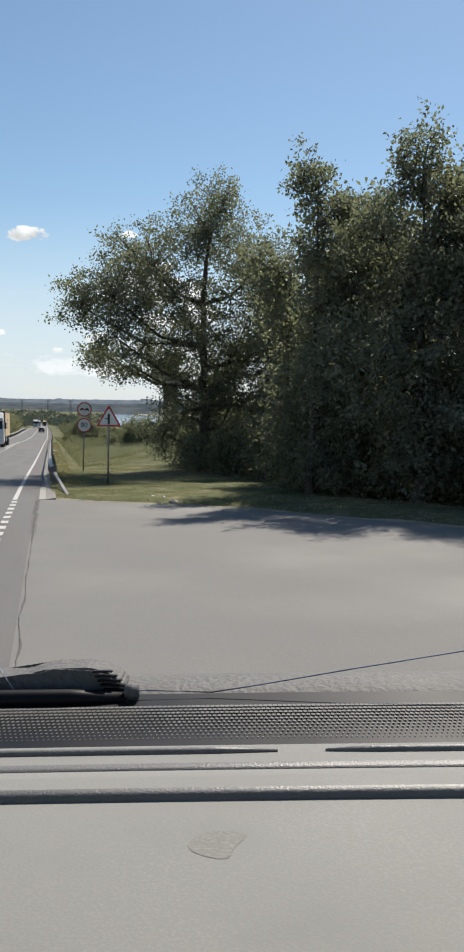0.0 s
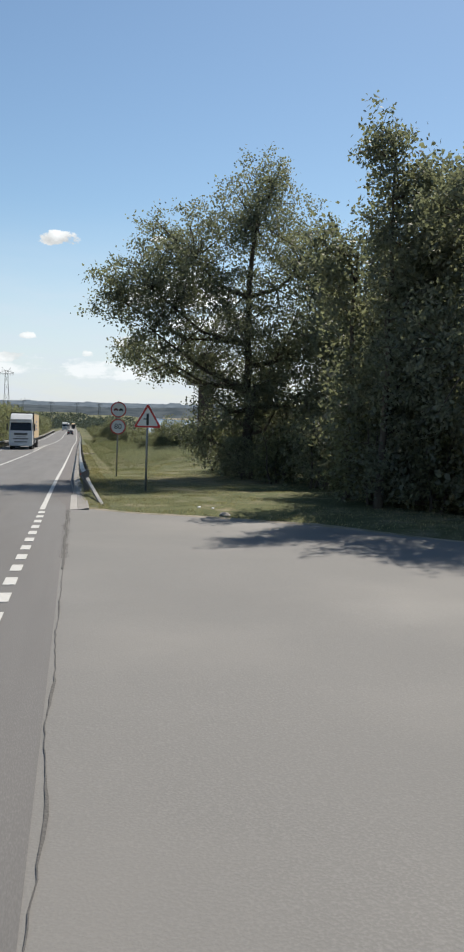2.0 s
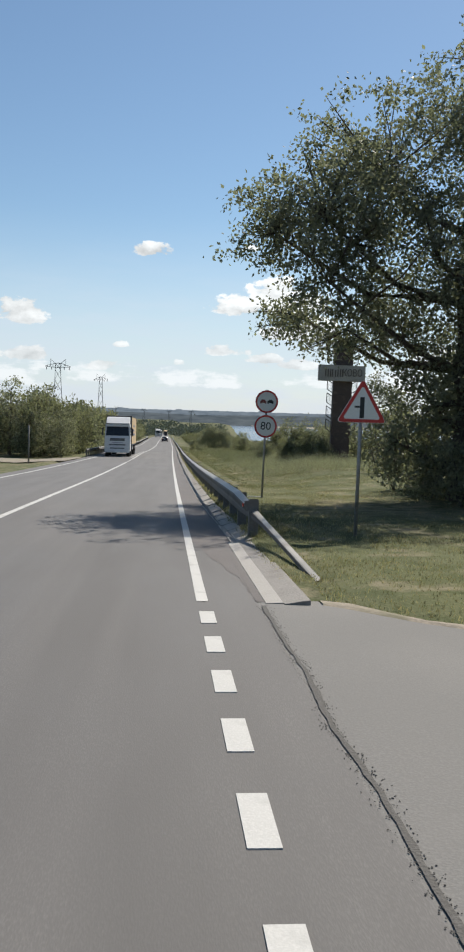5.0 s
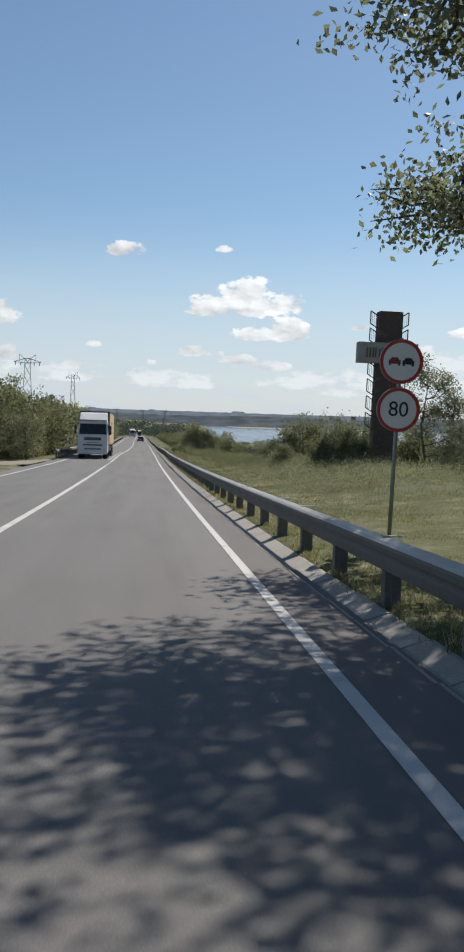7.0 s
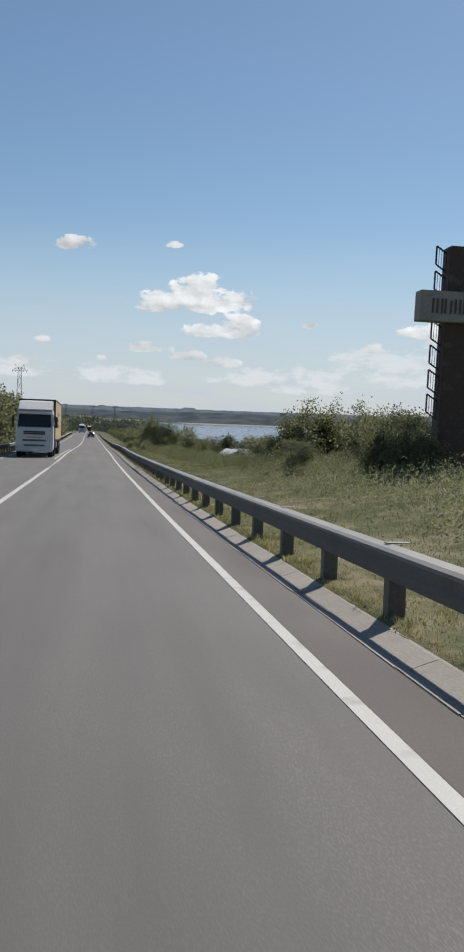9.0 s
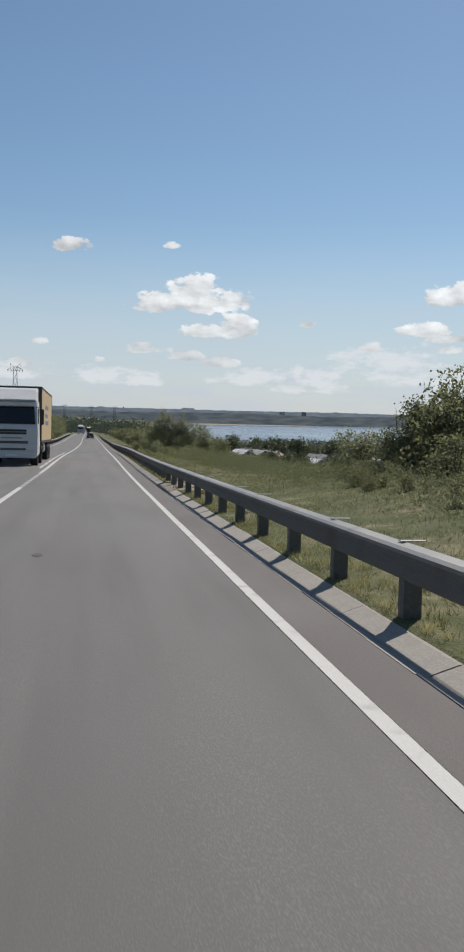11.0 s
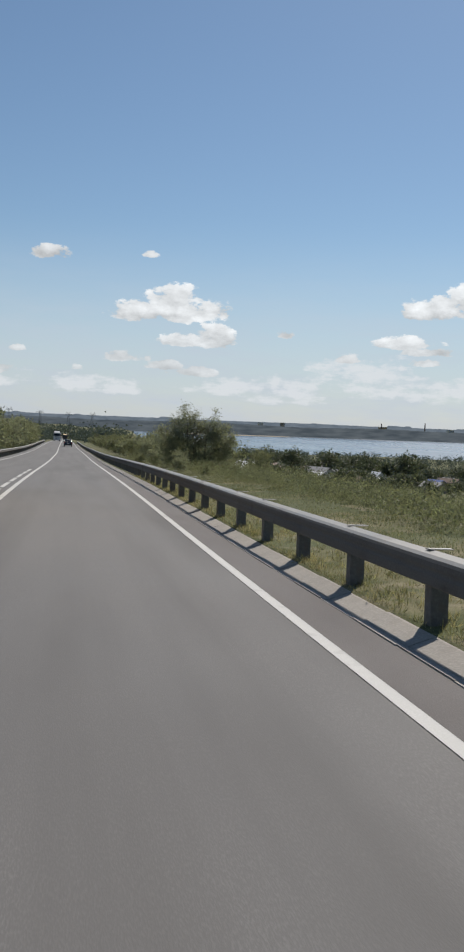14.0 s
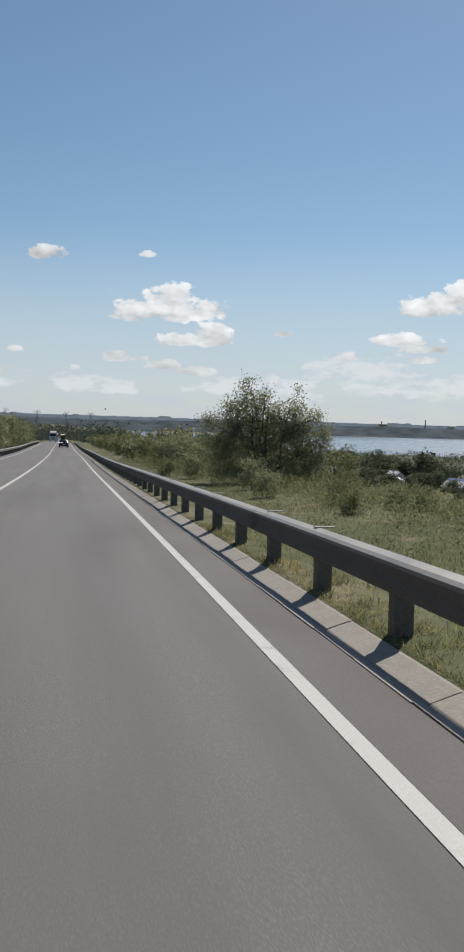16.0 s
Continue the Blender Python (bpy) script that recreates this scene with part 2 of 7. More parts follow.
GRASS_GROUND = material("grassy_ground", (0.118, 0.124, 0.062), 0.95, dark=(0.082, 0.094, 0.045), scale=0.25, fine=23.0, bump=0.45, patch=(0.235, 0.195, 0.125), patch_scale=0.16, patch_at=(0.48, 0.72), bump_size=0.05, spec=0.1)
# sandy spots among the near grass
def add_spots(m, colour, scale, a, b, most):
    nt = m.node_tree
    bsdf = nt.nodes["Principled BSDF"]
    src = bsdf.inputs["Base Color"].links[0].from_socket
    co = nt.nodes.new("ShaderNodeTexCoord")
    nz = nt.nodes.new("ShaderNodeTexNoise")
    nz.inputs["Scale"].default_value, nz.inputs["Detail"].default_value, nz.inputs["Roughness"].default_value = scale, 7.0, 0.65
    nt.links.new(co.outputs["Object"], nz.inputs["Vector"])
    r = nt.nodes.new("ShaderNodeMapRange")
    for k, v in enumerate((a, b, 0.0, most)):
        r.inputs[k + 1].default_value = v
    nt.links.new(nz.outputs[0], r.inputs[0])
    x = nt.nodes.new("ShaderNodeMix")
    x.data_type = "RGBA"
    nt.links.new(r.outputs[0], x.inputs[0])
    nt.links.new(src, x.inputs[6])
    x.inputs[7].default_value = (*colour, 1)
    nt.links.new(x.outputs[2], bsdf.inputs["Base Color"])


add_spots(GRASS_GROUND, (0.07, 0.082, 0.035), 1.9, 0.42, 0.6, 0.8)
add_spots(GRASS_GROUND, (0.28, 0.235, 0.165), 0.9, 0.54, 0.68, 0.7)
DIRT = material("bare_earth", (0.275, 0.235, 0.18), 0.95, scale=0.8, fine=20.0, bump=0.6, patch=(0.17, 0.155, 0.10), patch_scale=1.6, patch_at=(0.48, 0.62))
SAND = material("pinkish_sand", (0.29, 0.238, 0.186), 0.95, scale=1.2, fine=25.0, bump=0.5, patch=(0.2, 0.17, 0.125), patch_scale=1.8, patch_at=(0.48, 0.65))
CRACK = material("crumbled_bitumen", (0.092, 0.087, 0.08), 0.95, scale=6.0, fine=60.0, bump=0.4)
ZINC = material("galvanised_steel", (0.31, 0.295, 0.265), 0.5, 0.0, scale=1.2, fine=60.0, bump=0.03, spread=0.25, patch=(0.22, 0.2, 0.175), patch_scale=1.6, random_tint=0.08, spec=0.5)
# beam face: road grime and the face's shade, both put into the colour
SHADED_GRIMY_ZINC = material("shaded_grimy_steel", (0.142, 0.13, 0.115), 0.75, 0.0, scale=1.2, fine=60.0, bump=0.03, spread=0.3, patch=(0.105, 0.092, 0.078), patch_scale=1.4, random_tint=0.08, spec=0.2)
POST_STEEL = material("dull_post_steel", (0.15, 0.145, 0.135), 0.75, 0.0, scale=2.0, fine=30.0, bump=0.1, patch=(0.14, 0.11, 0.085), patch_scale=4.0, random_tint=0.12)
SIGN_WHITE = material("sign_white", (0.78, 0.78, 0.76), 0.5, scale=2.0, fine=30.0, bump=0.0, spread=0.06)
SIGN_RED = material("sign_red", (0.55, 0.04, 0.035), 0.5, scale=3.0, fine=30.0, bump=0.0, spread=0.15)
SIGN_BLACK = material("sign_black", (0.02, 0.02, 0.022), 0.5, scale=3.0, fine=30.0, bump=0.0, spread=0.2)
SIGN_BACK = material("sign_back_metal", (0.3, 0.3, 0.3), 0.55, 0.5, scale=3.0, fine=30.0, bump=0.0)
REFLECTOR = material("red_reflector", (0.45, 0.03, 0.02), 0.25, scale=9.0, fine=60.0, bump=0.0)

# ---- the lie of the road: shift to the right and height, along its way ----
ROAD_Y = (-80, -40, 0, 20, 41.9, 61.9, 81.9, 101.9, 121.9, 141.9, 171.9, 211.9, 261.9, 401.9, 700, 1000, 1500)
ROAD_SLOPE = (-0.0584, -0.0584, -0.0584, -0.0419, -0.0444, -0.0381, -0.0355, -0.0282, -0.0361, -0.0372, -0.0297, -0.0281, -0.0204, -0.0275, -0.0275, -0.0120, -0.0020)
SHIFT_Y = (-80, 30, 71.9, 111.9, 151.9, 201.9, 261.9, 351.9, 600, 1500)
SHIFT_X = (0.00, -0.01, 0.23, 0.51, 0.91, 1.31, 1.32, 1.64, 2.00, 2.50)
_ys = np.arange(-80.0, 1501.0, 2.0)
_sl = np.interp(_ys, ROAD_Y, ROAD_SLOPE)
_zs = np.concatenate([[0], np.cumsum(_sl[1:] + _sl[:-1])])
_zs -= np.interp(0, _ys, _zs)
_xs = np.interp(_ys, SHIFT_Y, SHIFT_X)
_xs = np.convolve(np.pad(_xs, 8, mode="edge"), np.ones(17) / 17, mode="valid")


def road_z(y):
    return float(np.interp(y, _ys, _zs))


def road_x(y):
    return float(np.interp(y, _ys, _xs))


def road_point(u, y, up=0.0):
    return Vector((u + road_x(y), y, road_z(y) + up))


def road_pose(u, y, up=0.0, turn=0.0):
    pitch = math.degrees(math.atan((road_z(y + 1) - road_z(y - 1)) / 2))
    yaw = -math.degrees(math.atan((road_x(y + 2) - road_x(y - 2)) / 4))
    q = road_point(u, y, up)
    return pose(q.x, q.y, q.z, pitch, 0, yaw + turn)


def smooth01(v):
    v = min(1.0, max(0.0, v))
    return v * v * (3 - 2 * v)


WATER_Z = -44.0


def river(x, y):
    """1 in the river's bed, 0 on land."""
    near = smooth01((y - (1120 + 90 * noise.noise((x * 0.004, 1.7, 0)))) / 120)
    far = 1 - smooth01((y - (2690 + 40 * noise.noise((x * 0.002, 5.1, 0)) + 0.06 * x)) / 60)
    side = smooth01((x - 0.062 * y) / 60)
    return near * far * side


def ground_z(x, y):
    yy = min(1500.0, max(-80.0, y))
    base, u = road_z(yy), x - road_x(yy)
    far = smooth01((y - 700) / 700)
    if u > -3.6:
        # a low bank behind the rail, then the fall to the river
        v = 0.075 * smooth01((u - (0.70 if y > 36 else 0.82)) / 0.15) * (smooth01((y - mouth_far(x) - 0.15) / 3.5) if y < 34 else 1.0) + smooth01((u - 2.2) / 4.5) * smooth01((y - 30) / 25) * (0.55 - 0.42 * smooth01((y - 75.9) / 14))
        start = 8.0 - 3.0 * smooth01((y - 75.9) / 14)
        if u > start:
            fall = 0.13 * (min(u, 15) - start) + 0.215 * max(0.0, min(u, 45) - 15) + 0.09 * max(0.0, min(u, 110) - 45) + 0.05 * max(0.0, min(u, 190) - 110)
            v -= fall * (1 - 0.7 * smooth01((62 - y) / 25) * smooth01((60 - u) / 30))
        if u > 190:
            v -= 0.02 * (min(u, 500) - 190)
    else:
        v = -0.35 * smooth01((-u - 8.3) / 4) + (0.02 * max(0.0, -u - 14) if u > -60 else 0.92 + 0.004 * min(400.0, -u - 60))
    z = base + v
    z = z * (1 - far) + far * max(-36.0, min(z, -30.0))
    if y > 1400 or abs(x) > 700:
        d = math.hypot(x, y)
        z = z - smooth01((d - 2300) / 600) * 6
    z += smooth01((abs(u + 3.6) - 6) / 20) * 0.35 * noise.noise((x * 0.09, y * 0.09, 0)) + smooth01((abs(u + 3.6) - 5) / 3) * 0.07 * noise.noise((x * 0.7, y * 0.7, 2.0))
    r = river(x, y)
    return z * (1 - r) + (WATER_Z - 6) * r


# ---- helpers for meshes ----
def mesh_object(name, verts, faces, mats, smooth=False, face_mats=None):
    me = bpy.data.meshes.new(name)
    me.from_pydata([tuple(v) for v in verts], [], faces)
    for m in mats:
        me.materials.append(m)
    if face_mats is not None:
        me.polygons.foreach_set("material_index", face_mats)
    if smooth:
        me.polygons.foreach_set("use_smooth", [True] * len(me.polygons))
    me.update()
    return new(name, me)


def part(name, bm, mat, parent, label="", smooth=False):
    me = bpy.data.meshes.new(name)
    bmesh.ops.recalc_face_normals(bm, faces=bm.faces[:])
    bm.to_mesh(me)
    bm.free()
    for m in (mat if isinstance(mat, (list, tuple)) else (mat,)):
        me.materials.append(m)
    if smooth:
        me.polygons.foreach_set("use_smooth", [True] * len(me.polygons))
    ob = new(name, me)
    ob.parent = parent
    if label:
        ob["label"] = label
    return ob


def shared_part(name, ob, parent, m):
    """Another part on the mesh of ob."""
    c = new(name, ob.data)
    c.parent = parent
    c.matrix_basis = m
    return c


def thing(name, m, label, category, group="", kind=""):
    ob = new(name)
    ob.empty_display_size = 0.2
    ob.matrix_basis = m
    return tagged(ob, label, category, group, kind)


def box(bm, x0, x1, y0, y1, z0, z1, bevel=0.0, mat=0):
    made = bmesh.ops.create_cube(bm, size=1.0)["verts"]
    for v in made:
        v.co = Vector((x0 + (v.co.x + 0.5) * (x1 - x0), y0 + (v.co.y + 0.5) * (y1 - y0), z0 + (v.co.z + 0.5) * (z1 - z0)))
    faces = {f for v in made for f in v.link_faces}
    for f in faces:
        f.material_index = mat
    if bevel:
        edges = {e for v in made for e in v.link_edges}
        bmesh.ops.bevel(bm, geom=list(edges), offset=bevel, segments=2, affect="EDGES")
    return made


def tube(bm, points, radii, sides=8, mat=0):
    """A bent, tapered tube through the points."""
    rings = []
    n = len(points)
    for i, q in enumerate(points):
        q = Vector(q)
        d = (Vector(points[min(i + 1, n - 1)]) - Vector(points[max(i - 1, 0)])).normalized()
        a = d.orthogonal().normalized()
        b = d.cross(a)
        r = radii[i] if isinstance(radii, (list, tuple)) else radii
        rings.append([bm.verts.new(q + (a * math.cos(k * math.tau / sides) + b * math.sin(k * math.tau / sides)) * r) for k in range(sides)])
    for i in range(1, n):
        p0 = rings[i - 1]
        p1 = rings[i]
        best = min(range(sides), key=lambda s: (p0[0].co - p1[s].co).length)
        p1[:] = p1[best:] + p1[:best]
        for k in range(sides):
            f = bm.faces.new((p0[k], p0[(k + 1) % sides], p1[(k + 1) % sides], p1[k]))
            f.material_index = mat
    for ring in (rings[0], rings[-1]):
        if len(ring) > 2:
            f = bm.faces.new(ring)
            f.material_index = mat


def plate(bm, outline, y0, y1, mat=0):
    """A flat plate in x and z, from y0 to y1 deep."""
    a = [bm.verts.new((x, y0, z)) for x, z in outline]
    b = [bm.verts.new((x, y1, z)) for x, z in outline]
    n = len(outline)
    for ring in (a, b):
        bm.faces.new(ring).material_index = mat
    for i in range(n):
        bm.faces.new((a[i], a[(i + 1) % n], b[(i + 1) % n], b[i])).material_index = mat


def sweep_along(profile, y0, y1, step, closed=False):
    """Vertices and faces of a profile (u, up) carried along the road."""
    ys = [y0 + i * (y1 - y0) / max(1, round((y1 - y0) / step)) for i in range(max(1, round((y1 - y0) / step)) + 1)]
    verts, faces = [], []
    n = len(profile)
    for y in ys:
        verts += [road_point(u, y, up) for u, up in profile]
    for i in range(len(ys) - 1):
        for k in range(n if closed else n - 1):
            a, b = i * n + k, i * n + (k + 1) % n
            faces.append((a, b, b + n, a + n))
    if closed:
        faces += [tuple(range(n)), tuple(range((len(ys) - 1) * n, len(ys) * n))]
    return verts, faces


# ---- ground, road ----
def build_ground():
    xs = [-4700, -4000, -3300, -2700, -2100, -1600, -1200, -900, -650, -450, -320, -220, -160, -120, -90, -70, -55, -44, -36, -30, -25, -21, -18, -15.5, -13.5, -12, -10.8, -9.8, -9.0, -8.4, -7.6, -4, 0, 0.70, 0.83, 1.0, 1.2, 1.5, 2, 2.6, 3.4, 4.3, 5.3, 6.5, 8, 9.5, 11, 12.5, 14.5, 17, 20, 24, 28, 33, 39, 46, 54, 64, 76, 90, 106, 125, 150, 180, 220, 270, 340, 430, 540, 680, 850, 1050, 1300, 1600, 2000, 2500, 3100, 3800, 4700]
    ys = list(np.arange(-80, 130, 1.5)) + list(np.arange(130, 260, 4.0)) + list(np.arange(260, 480, 10.0)) + list(np.arange(480, 900, 25.0)) + list(np.arange(900, 1500, 40.0)) + list(np.arange(1500, 2300, 100.0)) + list(np.arange(2300, 2800, 40.0)) + list(np.arange(2800, 4701, 190.0))
    ys = [-4700, -3000, -1800, -900, -400, -180] + ys
    verts, faces, n = [], [], len(xs)
    for y in ys:
        yy = min(1500.0, max(-80.0, y))
        for u in xs:
            x = u + road_x(yy) * (1 if abs(u) < 300 else 0)
            z = ground_z(x, y)
            if -8.5 < u < 0.82 and y < 1100:
                z -= 0.12
            if u >= 0.70 and y < 34 and in_mouth(x, y, 0.35):
                z -= 0.14
            verts.append((x, y, z))
    for j in range(len(ys) - 1):
        for i in range(n - 1):
            a = j * n + i
            faces.append((a, a + 1, a + n + 1, a + n))
    tagged(mesh_object("ground", verts, faces, [GRASS_GROUND], True), "dry summer grass and earth falling away to a river", "ground", kind="structure")


# outline of the side road's mouth: far edge from the road outwards
MOUTH = ((0.45, 22.0), (1.08, 21.95), (1.9, 21.1), (2.9, 20.35), (4.0, 19.5), (5.1, 18.4), (6.3, 16.3), (7.8, 13.9), (10, 12.4), (14, 11.6), (20, 11.2), (30, 11.0))


def mouth_far(x):
    return float(np.interp(x, [q[0] for q in MOUTH], [q[1] for q in MOUTH]))


def in_mouth(x, y, grow=0.0):
    return x > 0.48 - grow and y < mouth_far(x) + grow


def strip(name, u0, u1, y0, y1, up, mat, step=4.0, cuts=1):
    prof = [(u0 + (u1 - u0) * i / cuts, up) for i in range(cuts + 1)]
    v, f = sweep_along(prof, y0, y1, step)
    return mesh_object(name, v, f, [mat], True)


def build_road():
    tagged(strip("road", -7.95, 0.50, -80, 1080, 0.0, ASPHALT, 2.0, 6), "grey sunlit two-lane asphalt road going downhill", "road", kind="structure")
    verts, faces = [], []
    ys = [22.4 + 0.15 * i for i in range(40)] + [28.4 + 2.0 * i for i in range(236)]
    for i, y in enumerate(ys):
        inner = 0.48 - 0.435 * smooth01((y - 22.4) / 5.0) + (0.05 * noise.noise((y * 1.9, 3.0, 0)) if y < 27.2 else 0.0)
        verts += [road_point(max(0.045, min(0.48, inner)), y, 0.003), road_point(0.50, y, 0.003)]
        if i:
            faces.append((2 * i - 2, 2 * i - 1, 2 * i + 1, 2 * i))
    tagged(mesh_object("paved_shoulder", verts, faces, [ASPHALT_EDGE], True), "brownish asphalt shoulder between edge line and gutter", "road", kind="structure")
    tagged(strip("gutter_approach", 0.49, 0.64, 21.9, 36.0, 0.0045, ASPHALT_EDGE, 1.0, 1), "brownish asphalt before the gutter begins", "road", kind="structure")
    # mouth of the side road
    verts, faces = [], []
    xs = [0.49, 0.62, 0.85, 1.08, 1.5, 1.9, 2.4, 2.9, 3.4, 4.0, 4.5, 5.1, 5.7, 6.3, 7.0, 7.8, 8.8, 10, 12, 14, 17, 20, 25, 30]
    for x in xs:
        far = mouth_far(x) + 0.12 * noise.noise((x * 2.3, 4.0, 0)) * smooth01((x - 1) / 1)
        ys = [-80, -40, -20, -10] + [-10 + (far + 10) * k / 16 for k in range(1, 17)]
        for y in ys:
            lift = 0.004 if x > 0.5 else -0.003
            verts.append((x + road_x(y), y, road_z(y) + lift + 0.012 * noise.noise((x * 0.4, y * 0.4, 1.0)) * smooth01((x - 1) / 2)))
    k = 20
    for i in range(len(xs) - 1):
        for j in range(k - 1):
            a = i * k + j
            faces.append((a, a + k, a + k + 1, a + 1))
    tagged(mesh_object("side_road", verts, faces, [ASPHALT_OLD], True), "pale worn asphalt mouth of a side road", "road", kind="structure")
    line = "worn white painted line on the asphalt"
    tagged(strip("edge_line", -0.07, 0.04, 21.9, 700, 0.005, PAINT, 2.0), "solid white painted edge line on the asphalt", "road marking", kind="structure")
    tagged(strip("left_edge_line", -7.2, -7.07, 30, 700, 0.005, PAINT, 2.0), line, "road marking", kind="structure")
    tagged(strip("centre_line", -3.62, -3.48, 2, 80.9, 0.005, PAINT, 2.0), line, "road marking", kind="structure")
    tagged(strip("centre_line_far", -3.62, -3.48, 90.3, 700, 0.005, PAINT, 2.0), line, "road marking", kind="structure")
    dashes = tagged(new("dashed_line"), "short white painted dashes across the side road's mouth", "road marking", kind="structure")
    first = None
    for i in range(34):
        y = 21.9 - 1.0 - i
        first = dash_piece(first, dashes, 0.0, y, 0.5)
    middle = tagged(new("dashed_centre_line"), "short white painted dashes in the middle of the road", "road marking", kind="structure")
    for i in range(9):
        first = dash_piece(first, middle, -3.55, 81.4 + i, 0.5)
    second = None
    beside = tagged(new("broken_line"), "long white painted strokes beside the middle line", "road marking", kind="structure")
    for i in range(9):
        second = dash_piece(second, beside, -3.88, 95.9 + 4.0 * i, 3.0)


def dash_piece(first, parent, u, y, length):
    if first is None:
        bm = bmesh.new()
        box(bm, -0.065, 0.065, 0, length, 0.0, 0.006)
        first = part("dash", bm, PAINT, parent)
        first.matrix_basis = road_pose(u, y)
    else:
        shared_part("dash", first, parent, road_pose(u, y))
    return first


def ribbon(name, pts, widths, lift, mat, label, category):
    """A flat uneven strip on the asphalt through points (u, y)."""
    verts, faces = [], []
    for i, (u, y) in enumerate(pts):
        w = widths(i)
        a, b = road_point(u - w / 2, y, lift), road_point(u + w / 2, y, lift)
        verts += [a, b]
        if i:
            k = 2 * i
            faces.append((k - 2, k - 1, k + 1, k))
    return tagged(mesh_object(name, verts, faces, [mat], True), label, category, kind="structure")


def build_cracks():
    rnd = random.Random(31)
    seam = [(0.535 + 0.035 * noise.noise((0, y * 0.9, 0)) + 0.012 * noise.noise((2, y * 6, 0)), y) for y in np.arange(2.0, 21.8, 0.1)]
    ribbon("asphalt_seam", seam, lambda i: 0.006 + 0.026 * max(0.0, noise.noise((i * 0.11, 0, 4))) + (0.016 * (1.4 + noise.noise((i * 0.7, 0, 1)) + 0.8 * noise.noise((i * 2.3, 0, 6))) if i > 110 else 0), 0.0065, CRACK, "thin dark crumbling seam between old and new asphalt", "crack")
    blot = [(-2.18 + 0.05 * noise.noise((0, i, 3)), 65.75 + 0.04 * i) for i in range(11)]
    ribbon("tar_patch", blot, lambda i: 0.11 * math.sin(math.pi * (i + 0.3) / 10.6) * (1 + 0.5 * noise.noise((i * 0.9, 3, 0))), 0.006, CRACK, "small dark tar blot on the asphalt", "tar")
    # gravel lying in the seam
    bm = bmesh.new()
    for _ in range(1500):
        y = rnd.uniform(14.0, 21.7)
        q = road_point(0.535 + 0.035 * noise.noise((0, y * 0.9, 0)) + rnd.gauss(0, 0.03), y, 0.005)
        bmesh.ops.create_icosphere(bm, subdivisions=1, radius=rnd.uniform(0.0015, 0.0048), matrix=Matrix.Translation(q) @ Matrix.Diagonal((1, 1.3, 0.6, 1)))
    me = bpy.data.meshes.new("gravel")
    bm.to_mesh(me)
    bm.free()
    me.materials.append(CRACK)
    tagged(new("gravel", me), "loose grey gravel along the asphalt seam", "gravel", kind="stuff")
    # sandy rim between asphalt and grass
    verts, faces = [], []
    xs = [1.1 + 0.25 * i for i in range(90)]
    for i, x in enumerate(xs):
        far = mouth_far(x)
        w = 0.12 + 0.34 * noise.noise((x * 1.3, 2.0, 0)) + 0.15 * noise.noise((x * 4.1, 6.0, 0))
        for k in range(4):
            y = far - 0.28 + (w + 0.28) * k / 3 + 0.06 * noise.noise((x * 3, k, 0))
            z = (road_z(y) - 0.02, road_z(y) + 0.018, max(road_z(y) + 0.019, ground_z(x + road_x(y), y) + 0.008), ground_z(x + road_x(y), y) - 0.02)[k]
            verts.append((x + road_x(y), y, z))
        if i:
            for k in range(3):
                a = (i - 1) * 4 + k
                faces.append((a, a + 4, a + 5, a + 1))
    tagged(mesh_object("sandy_rim", verts, faces, [DIRT], True), "sandy bare rim between asphalt and grass", "earth", kind="structure")


build_ground()
build_road()
build_cracks()


# ---- guard rails and gutter ----
WAVE = [(0.012, 0.0), (0.0, 0.012), (0.0, 0.05), (0.004, 0.085), (0.013, 0.105), (0.015, 0.125), (0.008, 0.15), (0.01, 0.188), (0.024, 0.212), (0.056, 0.234), (0.14, 0.252)]


def rail_profile(side, low):
    """W-shaped beam with thickness; side 1: its face looks to the left."""
    front = [(side * x, low + z) for x, z in WAVE]
    back = [(side * (x + 0.006), low + z) for x, z in reversed(WAVE)]
    return front + back


